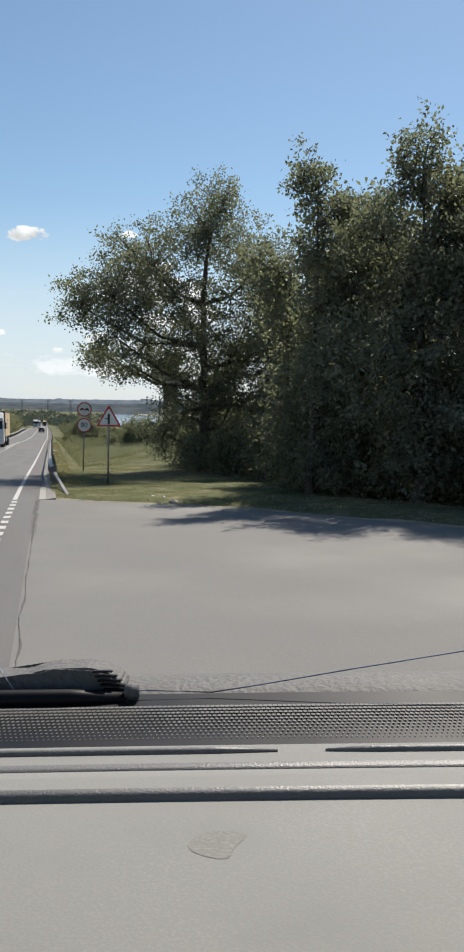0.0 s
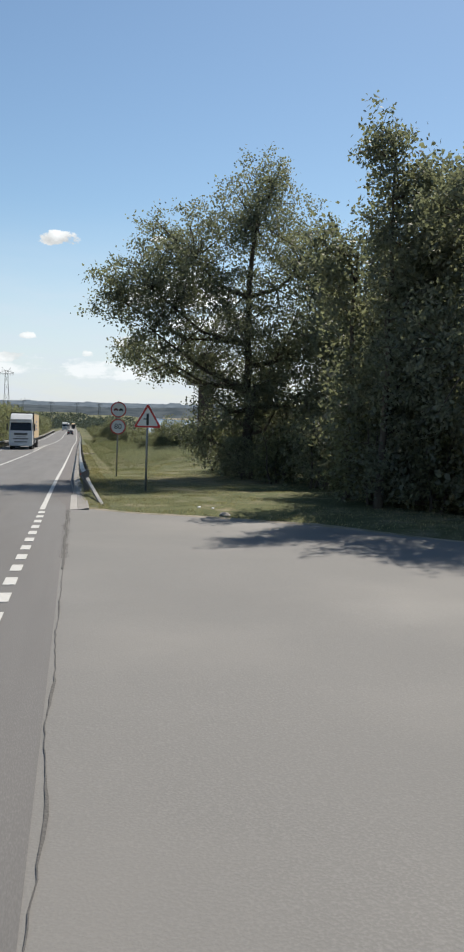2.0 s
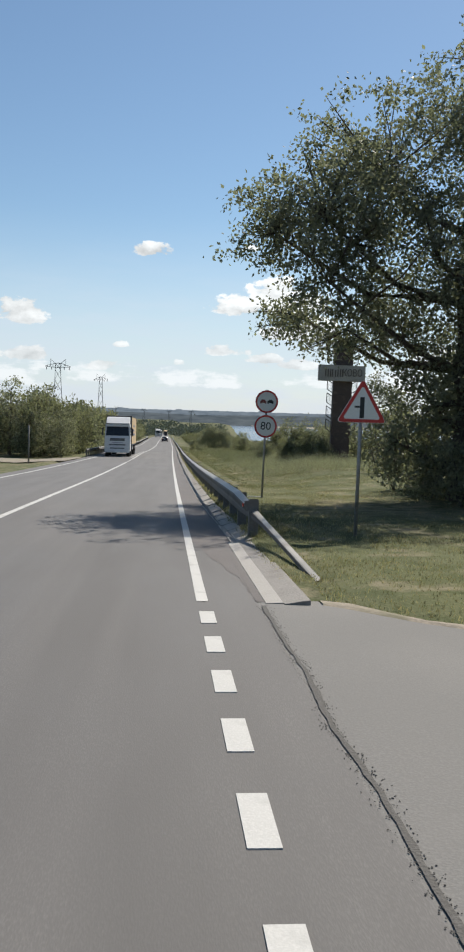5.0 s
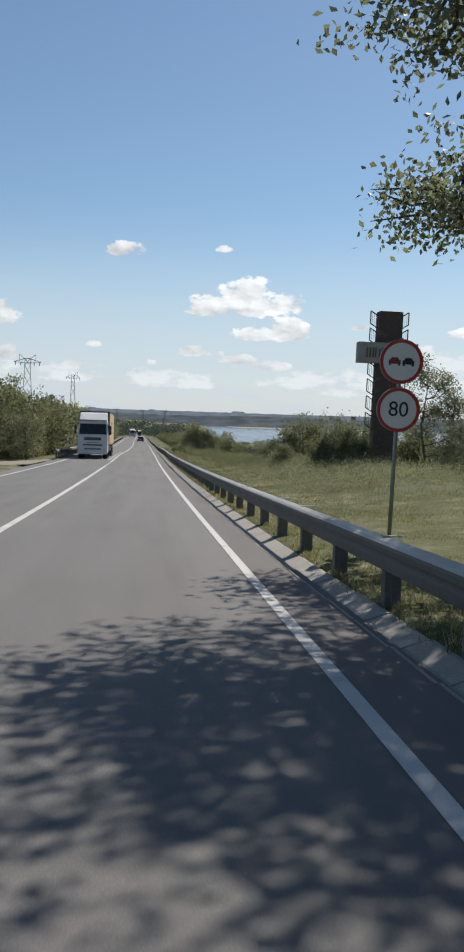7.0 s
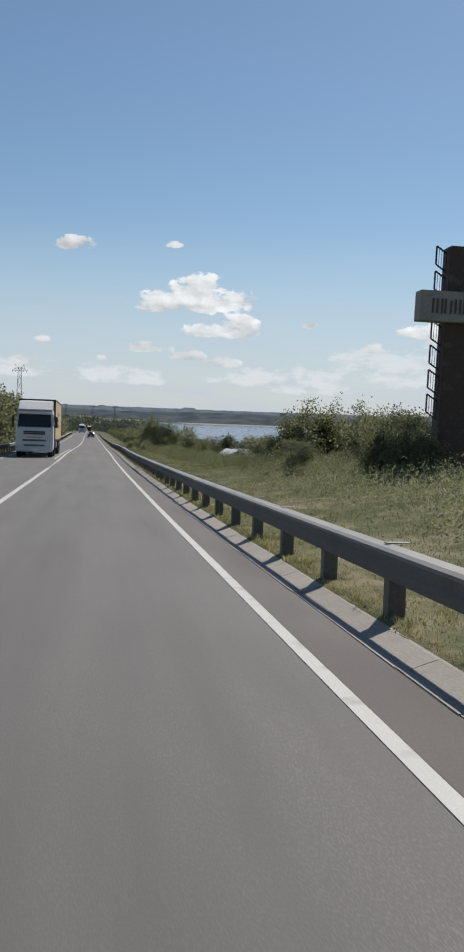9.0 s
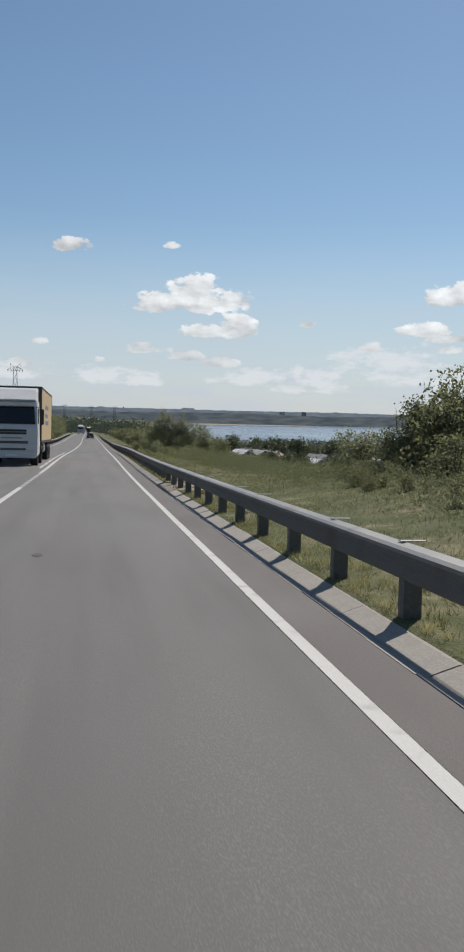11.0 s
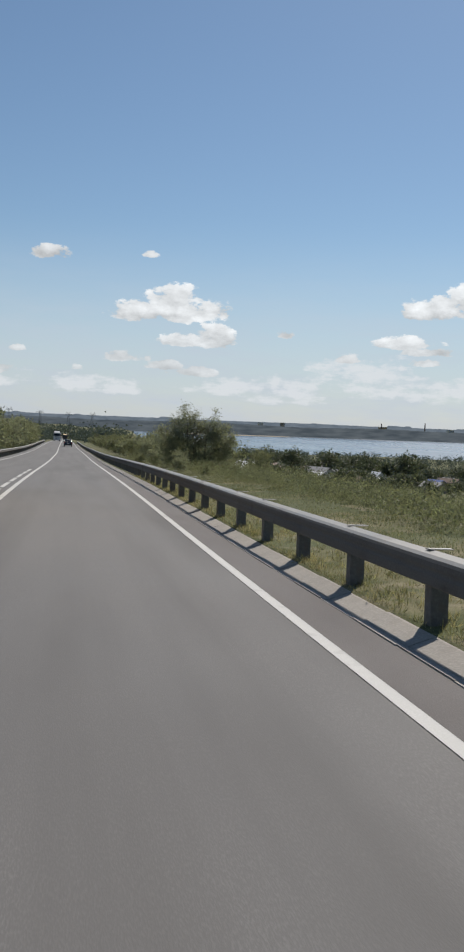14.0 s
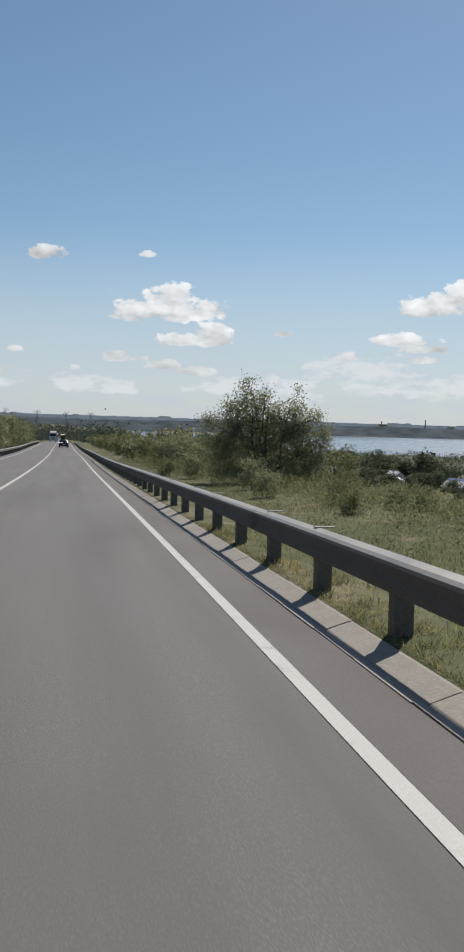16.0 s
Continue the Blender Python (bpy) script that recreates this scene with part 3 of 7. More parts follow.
def build_rail(name, u, side, y0, y1, ramp, label):
    """u: face of the beam; ramp: length over which it comes up from the ground."""
    rail = thing(name, pose(0, 0, 0), label, "guard rail")
    y = y0
    first_post = None
    while y < y1:
        ln = 4.0
        end = min(y + ln, y1)

        def up(v):
            return min(1.0, max(0.0, (v - y0) / ramp)) ** 0.9 if ramp else 1.0

        def low(v):
            return 0.43 * up(v) - 0.24 * (1 - up(v))

        verts, faces = [], []
        prof = rail_profile(side, 0.0)
        n = len(prof)
        ys = [y + (end - y) * k / 4 for k in range(5)]
        for yy in ys:
            extra = 0.47 * (1 - up(yy))
            flat = 0.24 + 0.76 * smooth01((up(yy) - 0.5) / 0.5) if ramp else 1.0
            verts += [road_point(u + px * (0.5 + 0.5 * flat) + extra, yy + (0.0 if yy < end else 0.08), low(yy) + 0.252 - (0.252 - pz) * flat) for px, pz in prof]
        for i in range(4):
            for k in range(n):
                a, b = i * n + k, i * n + (k + 1) % n
                faces.append((a, b, b + n, a + n))
        faces += [tuple(range(n)), tuple(range(4 * n, 5 * n))]
        # top strips take the lighter steel as if sunlit, the face the darkened one
        beam = mesh_object("beam", verts, faces, [SHADED_GRIMY_ZINC, ZINC], False, [1 if k in (8, 9) else 0 for _ in range(4) for k in range(n)] + [0, 0])
        beam.parent = rail
        y = end
    y = POST_FIRST - 3 * POST_STEP if ramp else y0 + 1
    k = 0
    while y < y1:
        if y > y0 + (4 if ramp else 0):
            if first_post is None:
                bm = bmesh.new()
                # channel post and the bracket that holds the beam off it
                for x0, x1, ya, yb in ((0.12, 0.126, -0.06, 0.06), (0.12, 0.27, -0.062, -0.056), (0.12, 0.27, 0.056, 0.062)):
                    box(bm, min(side * x0, side * x1), max(side * x0, side * x1), ya, yb, -0.35, 0.645)
                box(bm, min(side * 0.055, side * 0.13), max(side * 0.055, side * 0.13), -0.05, 0.05, 0.47, 0.62, 0.008)
                first_post = part("post", bm, POST_STEEL, rail, "dull steel channel post")
                bm = bmesh.new()
                box(bm, min(side * 0.10, side * 0.31), max(side * 0.10, side * 0.31), -0.045, 0.045, 0.683, 0.691, 0.002)
                bracket = part("bracket", bm, ZINC, rail, "flat steel bracket over the post")
                bm = bmesh.new()
                bmesh.ops.create_uvsphere(bm, u_segments=8, v_segments=4, radius=0.016, matrix=Matrix.Translation((side * 0.038, 0.0, 0.55)))
                bolts = part("bolt", bm, ZINC, rail)
                bm = bmesh.new()
                box(bm, side * 0.03 - 0.012, side * 0.03 + 0.012, -0.035, 0.035, 0.525, 0.585, 0.006)
                red = part("reflector", bm, REFLECTOR, rail, "small red reflector on the beam")
                for ob in (first_post, bracket, bolts, red):
                    ob.matrix_basis = road_pose(u, y)
            else:
                shared_part("post", first_post, rail, road_pose(u, y))
                if k % 3 != 1:
                    shared_part("bracket", bracket, rail, road_pose(u, y))
                if k % 2 == 0:
                    shared_part("bolt", bolts, rail, road_pose(u, y))
                if k % 6 == 0:
                    shared_part("reflector", red, rail, road_pose(u + side * 0.01, y - 0.3))
            k += 1
        y += POST_STEP
    return rail


POST_FIRST, POST_STEP = 33.3345, 2.0155
build_rail("guard_rail", 0.80, 1, 23.2, 330, 5.9, "dull galvanised steel guard rail beside the grassy verge")
build_rail("guard_rail", -8.0, -1, 96.4, 340, 0, "dull steel guard rail below the trees")


def build_gutter():
    gutter = tagged(new("gutter"), "sloping weathered concrete gutter slabs beside the asphalt", "kerb", kind="structure")
    bm = bmesh.new()
    a = [(0.50, -0.1), (0.50, 0.012), (0.526, 0.010), (0.531, -0.012), (0.598, -0.012), (0.612, 0.0), (0.80, 0.062), (0.838, 0.064), (0.838, -0.1)]
    lo = [bm.verts.new((x, 0.003, z)) for x, z in a]
    hi = [bm.verts.new((x, POST_STEP / 2 - 0.003, z)) for x, z in a]
    bm.faces.new(lo)
    bm.faces.new(hi)
    for i in range(len(a)):
        bm.faces.new((lo[i], lo[(i + 1) % len(a)], hi[(i + 1) % len(a)], hi[i]))
    slab = part("slab", bm, CONCRETE, gutter)
    slab.matrix_basis = road_pose(0.12, 26.885)
    rnd = random.Random(4)
    for i in range(1, 290):
        y = 26.885 + i * POST_STEP / 2
        if 79.1 < y < 82.75:      # washed-out place
            continue
        out = 0.12 * (1 - smooth01((y - 27) / 9))
        shared_part("slab", slab, gutter, road_pose(out + rnd.uniform(-0.006, 0.006), y, rnd.uniform(-0.006, 0.004), rnd.uniform(-0.3, 0.3)))
    # low kerb and pale strip at its beginning
    v, f = sweep_along([(0.742, -0.1), (0.742, 0.012), (0.94, 0.045), (0.985, 0.048), (0.985, -0.1)], 21.75, 26.88, 1.0, True)
    k = mesh_object("kerb", v, f, [KERB_CONCRETE])
    tagged(k, "low weathered concrete kerb beside the gutter's beginning", "kerb", kind="structure")
    v, f = sweep_along([(0.575, -0.1), (0.575, 0.010), (0.738, 0.016), (0.738, -0.1)], 21.8, 26.88, 1.0, True)
    k = mesh_object("pale_strip", v, f, [PALE_CONCRETE])
    tagged(k, "pale flat concrete strip set in the asphalt", "kerb", kind="structure")


build_gutter()


# ---- plants ----
BARK = material("bark", (0.11, 0.09, 0.07), 0.95, scale=3.0, fine=18.0, bump=0.7, spread=0.4, stretch=(1, 1, 0.25))
LEAF_POPLAR = leaf_material("poplar_leaves", (0.18, 0.19, 0.148), 0.22, 0.42)
LEAF_SHRUB = leaf_material("shrub_leaves", (0.16, 0.164, 0.108), 0.4, 0.46)
LEAF_OLIVE = leaf_material("grey_green_leaves", (0.2, 0.206, 0.158), 0.3, 0.5)
LEAF_WOOD = leaf_material("wood_leaves", (0.155, 0.165, 0.112), 0.4, 0.38)
# orchard trees show their side away from the sun; that shade is in the colour
LEAF_SHADED = leaf_material("shaded_orchard_leaves", (0.085, 0.098, 0.068), 0.3, 0.3)
BLADE = leaf_material("grass_blades", (0.172, 0.165, 0.098), 0.45, 0.4)
BLADE_GREEN = leaf_material("rank_green_blades", (0.122, 0.134, 0.078), 0.3, 0.45)
BLADE_STRAW = leaf_material("dry_straw", (0.34, 0.295, 0.19), 0.3, 0.4)
BLADE_DRY = leaf_material("weed_stalks", (0.148, 0.15, 0.098), 0.4, 0.46)


def cards(name, centres, length, width, rng, mat, upright=0.0):
    """Many small pointed leaves, each a folded quad."""
    n = len(centres)
    a = rng.normal(size=(n, 3))
    a[:, 2] += upright * 3
    a /= np.linalg.norm(a, axis=1)[:, None]
    b = np.cross(a, rng.normal(size=(n, 3)))
    b /= np.linalg.norm(b, axis=1)[:, None] + 1e-9
    c = np.cross(a, b)
    ln = (length * rng.uniform(0.6, 1.25, n))[:, None]
    wd = (width * rng.uniform(0.6, 1.25, n))[:, None]
    v = np.empty((n, 4, 3))
    v[:, 0] = centres
    v[:, 1] = centres + a * ln * 0.45 + b * wd * 0.5 + c * wd * 0.15
    v[:, 2] = centres + a * ln
    v[:, 3] = centres + a * ln * 0.45 - b * wd * 0.5 + c * wd * 0.15
    me = bpy.data.meshes.new(name)
    me.vertices.add(n * 4)
    me.vertices.foreach_set("co", v.reshape(-1))
    me.loops.add(n * 4)
    me.loops.foreach_set("vertex_index", np.arange(n * 4, dtype=np.int32))
    me.polygons.add(n)
    me.polygons.foreach_set("loop_start", np.arange(0, n * 4, 4, dtype=np.int32))
    me.materials.append(mat)
    me.update(calc_edges=True)
    me.validate()
    return me


def blob_points(rng, blobs, count, shell=0.45):
    """Points in a heap of ellipsoids (x, y, z, rx, ry, rz), thicker towards the outside."""
    size = np.array([b[3] * b[4] * b[5] for b in blobs]) ** 0.75
    pick = rng.choice(len(blobs), count, p=size / size.sum())
    bl = np.array(blobs)[pick]
    d = rng.normal(size=(count, 3))
    d /= np.linalg.norm(d, axis=1)[:, None]
    lump = 1 + 0.22 * np.sin(d[:, 0] * 5 + pick) * np.sin(d[:, 1] * 6 + 2 * pick) + 0.16 * np.sin(d[:, 2] * 9 + 3 * pick)
    r = rng.uniform(0, 1, count) ** shell * lump
    return bl[:, :3] + d * bl[:, 3:] * r[:, None]


def plant(name, m, label, category, seed, blobs, trunk, radius, clusters, per, spread, leaf, mat, twigs=60, group="", trunks=1, upright=0.0):
    """A tree or bush: bent trunk with limbs into every heap of its crown, twigs, and leaves in clusters."""
    rng = np.random.default_rng(seed)
    tree = thing(name, m, label, category, group)
    bm = bmesh.new()
    heads = []
    for k in range(trunks):
        off = Vector((rng.normal(0, 0.18), rng.normal(0, 0.18), 0)) if trunks > 1 else Vector((0, 0, 0))
        pts = [Vector(q) + off * (1 + i * 0.5) for i, q in enumerate(trunk)]
        fine = []
        for i in range(len(pts) - 1):
            for s in range(3):
                q = pts[i].lerp(pts[i + 1], s / 3)
                if i or s:
                    q = q + Vector(rng.normal(0, radius * 0.25, 3))
                fine.append(q)
        fine.append(pts[-1])
        n = len(fine)
        tube(bm, fine, [radius * (1 - 0.8 * i / (n - 1)) * (1.25 if i == 0 else 1) for i in range(n)], 9 if radius > 0.1 else 5)
        heads.append(fine)
    ends = []
    for b in blobs:
        fine = heads[int(rng.integers(len(heads)))]
        c = Vector(b[:3])
        cand = [q for q in fine[1:] if q.z < c.z - 0.1 * b[5]] or fine[1:2]
        start = min(cand, key=lambda q: (q - c).length + abs(q.z - (c.z - 0.8 * (c - q).length)) * 0.5)
        mid = start.lerp(c, 0.5) + Vector((0, 0, -0.12 * (c - start).length)) + Vector(rng.normal(0, 0.12, 3))
        pts = [start, start.lerp(mid, 0.5) + Vector(rng.normal(0, 0.05, 3)), mid, mid.lerp(c, 0.6), c]
        rr = radius * 0.45
        tube(bm, pts, [rr, rr * 0.8, rr * 0.6, rr * 0.42, rr * 0.25], 6 if radius > 0.05 else 4)
        ends.append((pts[2], pts[3], c))
    cen = blob_points(rng, blobs, clusters)
    for q in cen[rng.choice(clusters, min(twigs, clusters), replace=False)]:
        q = Vector(q)
        cands = [e for trio in ends for e in trio]
        s = min(cands, key=lambda e: (e - q).length)
        mid = s.lerp(q, 0.55) + Vector(rng.normal(0, 0.08, 3))
        tube(bm, [s, mid, q, q + (q - mid) * 0.35], [radius * 0.12, radius * 0.09, radius * 0.055, radius * 0.02], 4 if radius > 0.05 else 3)
    part("trunk", bm, BARK, tree, "", True)
    pts = np.repeat(cen, per, axis=0) + rng.normal(0, spread, (clusters * per, 3)) * np.array([1, 1, 0.8])
    crown = new("crown", cards("crown", pts, leaf, leaf * 0.62, rng, mat, upright))
    crown.parent = tree
    crown["label"] = "crown of many small leaves with gaps"
    return tree


def on_ground(x, y, sink=0.05):
    return pose(x, y, ground_z(x, y) - sink)


def main_trees():
    gz = ground_z(7.3, 36.2)
    top = 10.3 - gz                       # crown given above the foot of the trunk
    s = top / 11.3
    a = [(-3.7, -0.6, 6.8, 2.1, 2.4, 1.7), (-2.1, 0.0, 8.0, 2.3, 3.2, 1.9), (0.1, -0.3, 9.6, 1.9, 2.9, 1.7), (2.1, 0.6, 8.0, 2.2, 2.8, 2.2), (-3.9, 1.8, 4.7, 1.1, 1.4, 0.9), (-0.9, -0.4, 6.0, 2.4, 2.8, 1.7),
         (-3.0, -0.3, 4.2, 1.35, 1.2, 0.9), (-3.6, -1.0, 5.2, 1.2, 1.0, 0.9), (1.4, 0.2, 4.8, 2.4, 2.4, 1.5), (-1.6, 1.2, 4.4, 1.8, 2.0, 1.1), (0.2, -0.4, 3.4, 1.7, 1.7, 1.2), (1.6, 0.2, 1.4, 1.6, 1.6, 1.0), (2.8, -0.2, 3.2, 1.8, 1.8, 1.6), (-4.9, -0.5, 6.4, 1.0, 1.0, 0.9), (0.6, -0.5, 10.8, 0.7, 0.9, 0.8), (3.4, 0.4, 5.6, 1.8, 2.0, 2.0), (1.2, 0.4, 2.6, 1.5, 1.5, 1.1), (-1.6, 0.0, 1.5, 0.9, 1.0, 1.2), (-1.2, 0.1, 2.9, 1.1, 1.1, 1.0), (-0.8, 0.2, 0.9, 1.0, 1.0, 0.8), (-0.4, 0.5, 2.2, 1.2, 1.3, 1.1), (0.3, 0.3, 0.9, 1.3, 1.4, 0.8)]
    plant("tree", on_ground(7.3, 36.2), "tall leafy poplar with a spreading dark green crown on the verge", "tree", 11,
          [tuple(v * s for v in b) for b in a], [(0, 0, 0), (0.1, 0, 2.5 * s), (-0.05, 0.1, 5 * s), (0.1, 0, 7.6 * s), (0.15, -0.1, 10.2 * s)], 0.24, 2900, 30, 0.17, 0.122, LEAF_POPLAR, 420, "tall trees by the junction")
    b = [(-0.42, 0, 9.4, 0.36, 0.6, 1.0), (0.15, 0.1, 9.2, 0.4, 0.6, 0.9), (0.1, 0.2, 7.8, 0.75, 1.1, 1.2), (0.8, 0.0, 6.0, 1.35, 1.5, 1.6), (0.95, 0.2, 4.0, 1.5, 1.7, 1.6), (1.1, 0.2, 2.2, 1.7, 1.8, 1.4), (0.9, 0.1, 8.5, 0.55, 0.8, 0.8), (1.7, 0.3, 7.3, 1.0, 1.2, 1.2), (0.5, 0.0, 0.9, 1.3, 1.3, 0.7)]
    t1 = plant("tree", on_ground(7.5, 21.6) @ Matrix.Diagonal((0.86, 0.86, 0.86, 1)), "tall slender leafy tree in a dark row by the junction", "tree", 12, b,
               [(0, 0, 0), (0.1, 0, 3), (0.15, 0.1, 6), (0.1, 0, 9.2)], 0.11, 900, 26, 0.17, 0.14, LEAF_POPLAR, 200, "tall trees by the junction")
    c = [(-0.1, 0, 9.7, 0.8, 1.0, 1.5), (-0.75, 0, 9.6, 0.4, 0.6, 0.9), (0.9, 0.2, 8.7, 0.8, 1.2, 1.3), (-1.1, 0.3, 7.6, 1.7, 1.9, 1.7), (0.9, -0.3, 6.2, 2.0, 2.2, 1.8), (-0.9, 0.0, 4.2, 2.3, 2.4, 1.7), (0.9, 0.2, 2.2, 2.4, 2.4, 1.5), (0.0, 0.0, 0.9, 1.6, 1.6, 0.8)]
    t2 = plant("tree", on_ground(9.55, 19.4) @ Matrix.Diagonal((0.83, 0.83, 0.83, 1)), "tall dense leafy tree in a dark row by the junction", "tree", 13, c,
               [(0, 0, 0), (0.1, 0, 3), (-0.1, 0.1, 6.5), (0.0, 0, 9.7)], 0.2, 1050, 26, 0.18, 0.145, LEAF_POPLAR, 220, "tall trees by the junction")
    d = [(-1.2, 0, 9.5, 0.8, 1.0, 1.3), (-0.3, 0.2, 9.2, 0.7, 0.9, 1.2), (-0.5, 0.3, 7.8, 1.2, 1.4, 1.5), (0.8, -0.2, 6.4, 1.6, 1.8, 1.6), (0.5, 0.0, 4.4, 1.7, 1.9, 1.6), (1.0, 0.2, 2.4, 1.9, 2.0, 1.4)]
    t3 = plant("tree", on_ground(7.5, 23.9) @ Matrix.Diagonal((0.67, 0.67, 0.67, 1)), "tall leafy tree standing behind others in a dark row", "tree", 14, d,
               [(0, 0, 0), (0.1, 0, 3), (0.0, 0.1, 6), (0.1, 0, 9.2)], 0.17, 560, 14, 0.21, 0.225, LEAF_POPLAR, 40, "tall trees by the junction")
    for src, x, y, turn, sc in ((t2, 11.4, 17.8, 130, 0.86), (t1, 13.2, 16.9, 190, 0.9), (t3, 9.2, 23.2, 80, 0.74), (t3, 10.4, 20.4, 220, 0.84), (t3, 12.6, 19.2, 20, 0.9), (t3, 9.6, 28.2, 250, 0.78), (t3, 11.3, 25.0, 30, 0.86), (t3, 13.4, 22.6, 110, 0.9), (t3, 9.8, 33.0, 300, 0.8), (t3, 12.8, 29.5, 160, 0.9), (t3, 11.2, 37.5, 70, 0.8), (t3, 15.4, 25.5, 200, 0.9), (t3, 9.6, 42.0, 160, 0.6), (t3, 14.0, 35.0, 40, 0.9), (t3, 17.0, 31.0, 10, 0.95), (t3, 15.6, 18.0, 140, 0.9)):
        sc = sc / src.scale[0]
        copy_thing(src, on_ground(x, y) @ pose(0, 0, 0, 0, 0, turn) @ Matrix.Diagonal((sc, sc, sc, 1)))


SHRUBS, FAR_SHRUBS, BUSHES = [], [], []


def shrub_kinds():
    """Bushes of about 1 m half width and 2.2 m height, to be copied and scaled; the first of each stands in the scene."""
    spots = ((8.0, 76.9, 1.3), (9.8, 73.9, 1.35), (11.3, 71.9, 1.2))
    mats = (LEAF_SHRUB, LEAF_OLIVE, LEAF_SHRUB)
    for k, (x, y, sc) in enumerate(spots):
        rng = np.random.default_rng(40 + k)
        blobs = [(rng.uniform(-0.6, 0.6), rng.uniform(-0.6, 0.6), rng.uniform(0.5, 1.75), rng.uniform(0.4, 0.65), rng.uniform(0.4, 0.65), rng.uniform(0.3, 0.55)) for _ in range(9)]
        blobs += [(0, 0, 0.55, 0.9, 0.9, 0.5)]
        sh = plant("bush", on_ground(x, y) @ Matrix.Diagonal((sc, sc, sc, 1)), "bushy green shrub on the grassy roadside bank", "bush", 60 + k, blobs,
                   [(0, 0, 0), (0.05, 0, 0.5), (0, 0.05, 1.1), (0.05, 0, 1.6)], 0.035, 230, 9, 0.11, 0.11, mats[k], 40, "roadside bushes", 3)
        SHRUBS.append(sh)
    for k in range(3):
        rng = np.random.default_rng(45 + k)
        blobs = [(rng.uniform(-0.6, 0.6), rng.uniform(-0.6, 0.6), rng.uniform(0.5, 1.75), rng.uniform(0.4, 0.65), rng.uniform(0.4, 0.65), rng.uniform(0.3, 0.55)) for _ in range(8)] + [(0, 0, 0.55, 0.9, 0.9, 0.5)]
        FAR_SHRUBS.append(plant("bush", on_ground(7.0 + k, 205.0 + 6 * k), "bushy green shrub in the row down the road", "bush", 70 + k, blobs,
                                [(0, 0, 0), (0.05, 0, 0.5), (0, 0.05, 1.1)], 0.035, 130, 5, 0.12, 0.19, mats[k], 12, "roadside bushes", 2))


def dense_bushes():
    """High thick bushes round the pillar, about 1.6 m half width and 3.4 m high."""
    for k, (x, y) in enumerate(((9.4, 78.4), (12.4, 74.9))):
        rng = np.random.default_rng(52 + k)
        blobs = [(rng.uniform(-1.1, 1.1), rng.uniform(-0.9, 0.9), rng.uniform(0.8, 2.7), rng.uniform(0.55, 0.85), rng.uniform(0.55, 0.85), rng.uniform(0.45, 0.75)) for _ in range(12)]
        blobs += [(0, 0, 0.8, 1.5, 1.3, 0.8), (0.2, 0, 1.6, 1.2, 1.0, 0.9), (-0.5, 0, 3.0, 0.35, 0.35, 0.45), (0.6, 0.1, 2.9, 0.35, 0.35, 0.5)]
        BUSHES.append(plant("bush", on_ground(x, y, 0.1), "high thick green bush on the bank by the pillar", "bush", 54 + k, blobs,
                            [(0, 0, 0), (0.05, 0, 0.8), (0, 0.05, 1.7), (0.05, 0, 2.6)], 0.06, 760, 12, 0.14, 0.115, (LEAF_SHRUB, LEAF_WOOD)[k], 90, "roadside bushes", 4, 0.15))
    for k, x, y, sc, tall in ((0, 6.5, 59.6, 0.52, 1.0), (1, 7.5, 60.8, 0.6, 1.05), (0, 8.6, 62.0, 0.55, 1.0), (1, 5.7, 66.0, 0.42, 0.9), (1, 7.9, 76.5, 0.75, 0.9), (0, 10.6, 74.0, 1.0, 0.98), (1, 10.4, 78.0, 0.9, 0.95), (0, 14.4, 72.0, 1.0, 1.0), (1, 13.0, 85.0, 1.1, 1.05), (0, 15.2, 83.5, 1.15, 1.1), (1, 15.0, 88.0, 1.0, 0.9), (0, 17.6, 84.5, 1.2, 1.1), (1, 17.0, 77.0, 1.1, 1.0), (0, 13.4, 79.5, 1.0, 0.95), (1, 16.4, 70.5, 1.1, 1.0), (0, 19.6, 80.0, 1.2, 1.1)):
        copy_thing(BUSHES[k], on_ground(x, y + 1.9, 0.12) @ pose(0, 0, 0, 0, 0, 73.0 * k + 41.0 * x) @ Matrix.Diagonal((sc, sc, sc * tall, 1)))
    blobs = [(-0.2, 0, 5.6, 0.8, 0.8, 0.7), (0.9, 0.1, 5.0, 0.9, 0.9, 0.8), (-0.9, 0.0, 4.2, 0.7, 0.7, 0.6), (0.6, 0.2, 3.6, 0.9, 0.9, 0.7), (1.6, 0.0, 4.0, 0.8, 0.8, 0.8), (-0.3, 0.0, 2.6, 0.7, 0.7, 0.5), (1.2, 0, 1.6, 1.2, 1.0, 0.9), (2.0, 0.1, 2.8, 0.9, 0.9, 0.9)]
    plant("tree", on_ground(13.0, 68.4, 0.1), "small open tree with bare crooked limbs behind the pillar", "tree", 58, blobs,
          [(0, 0, 0), (0.15, 0, 1.4), (-0.05, 0.1, 3.0), (0.2, 0, 5.0)], 0.10, 620, 16, 0.17, 0.12, LEAF_POPLAR, 120)


def shrub(k, x, y, sc, tall=1.0, turn=None, rnd=None):
    y = y + 1.9 if 44 < y < 149 else y
    src = SHRUBS[k % 3] if y < 172 else FAR_SHRUBS[k % 3]
    sc = sc / src.scale[0]
    t = turn if turn is not None else (rnd or random).uniform(0, 360)
    return copy_thing(src, on_ground(x, y, 0.08) @ pose(0, 0, 0, 0, 0, t) @ Matrix.Diagonal((sc, sc, sc * tall, 1)))


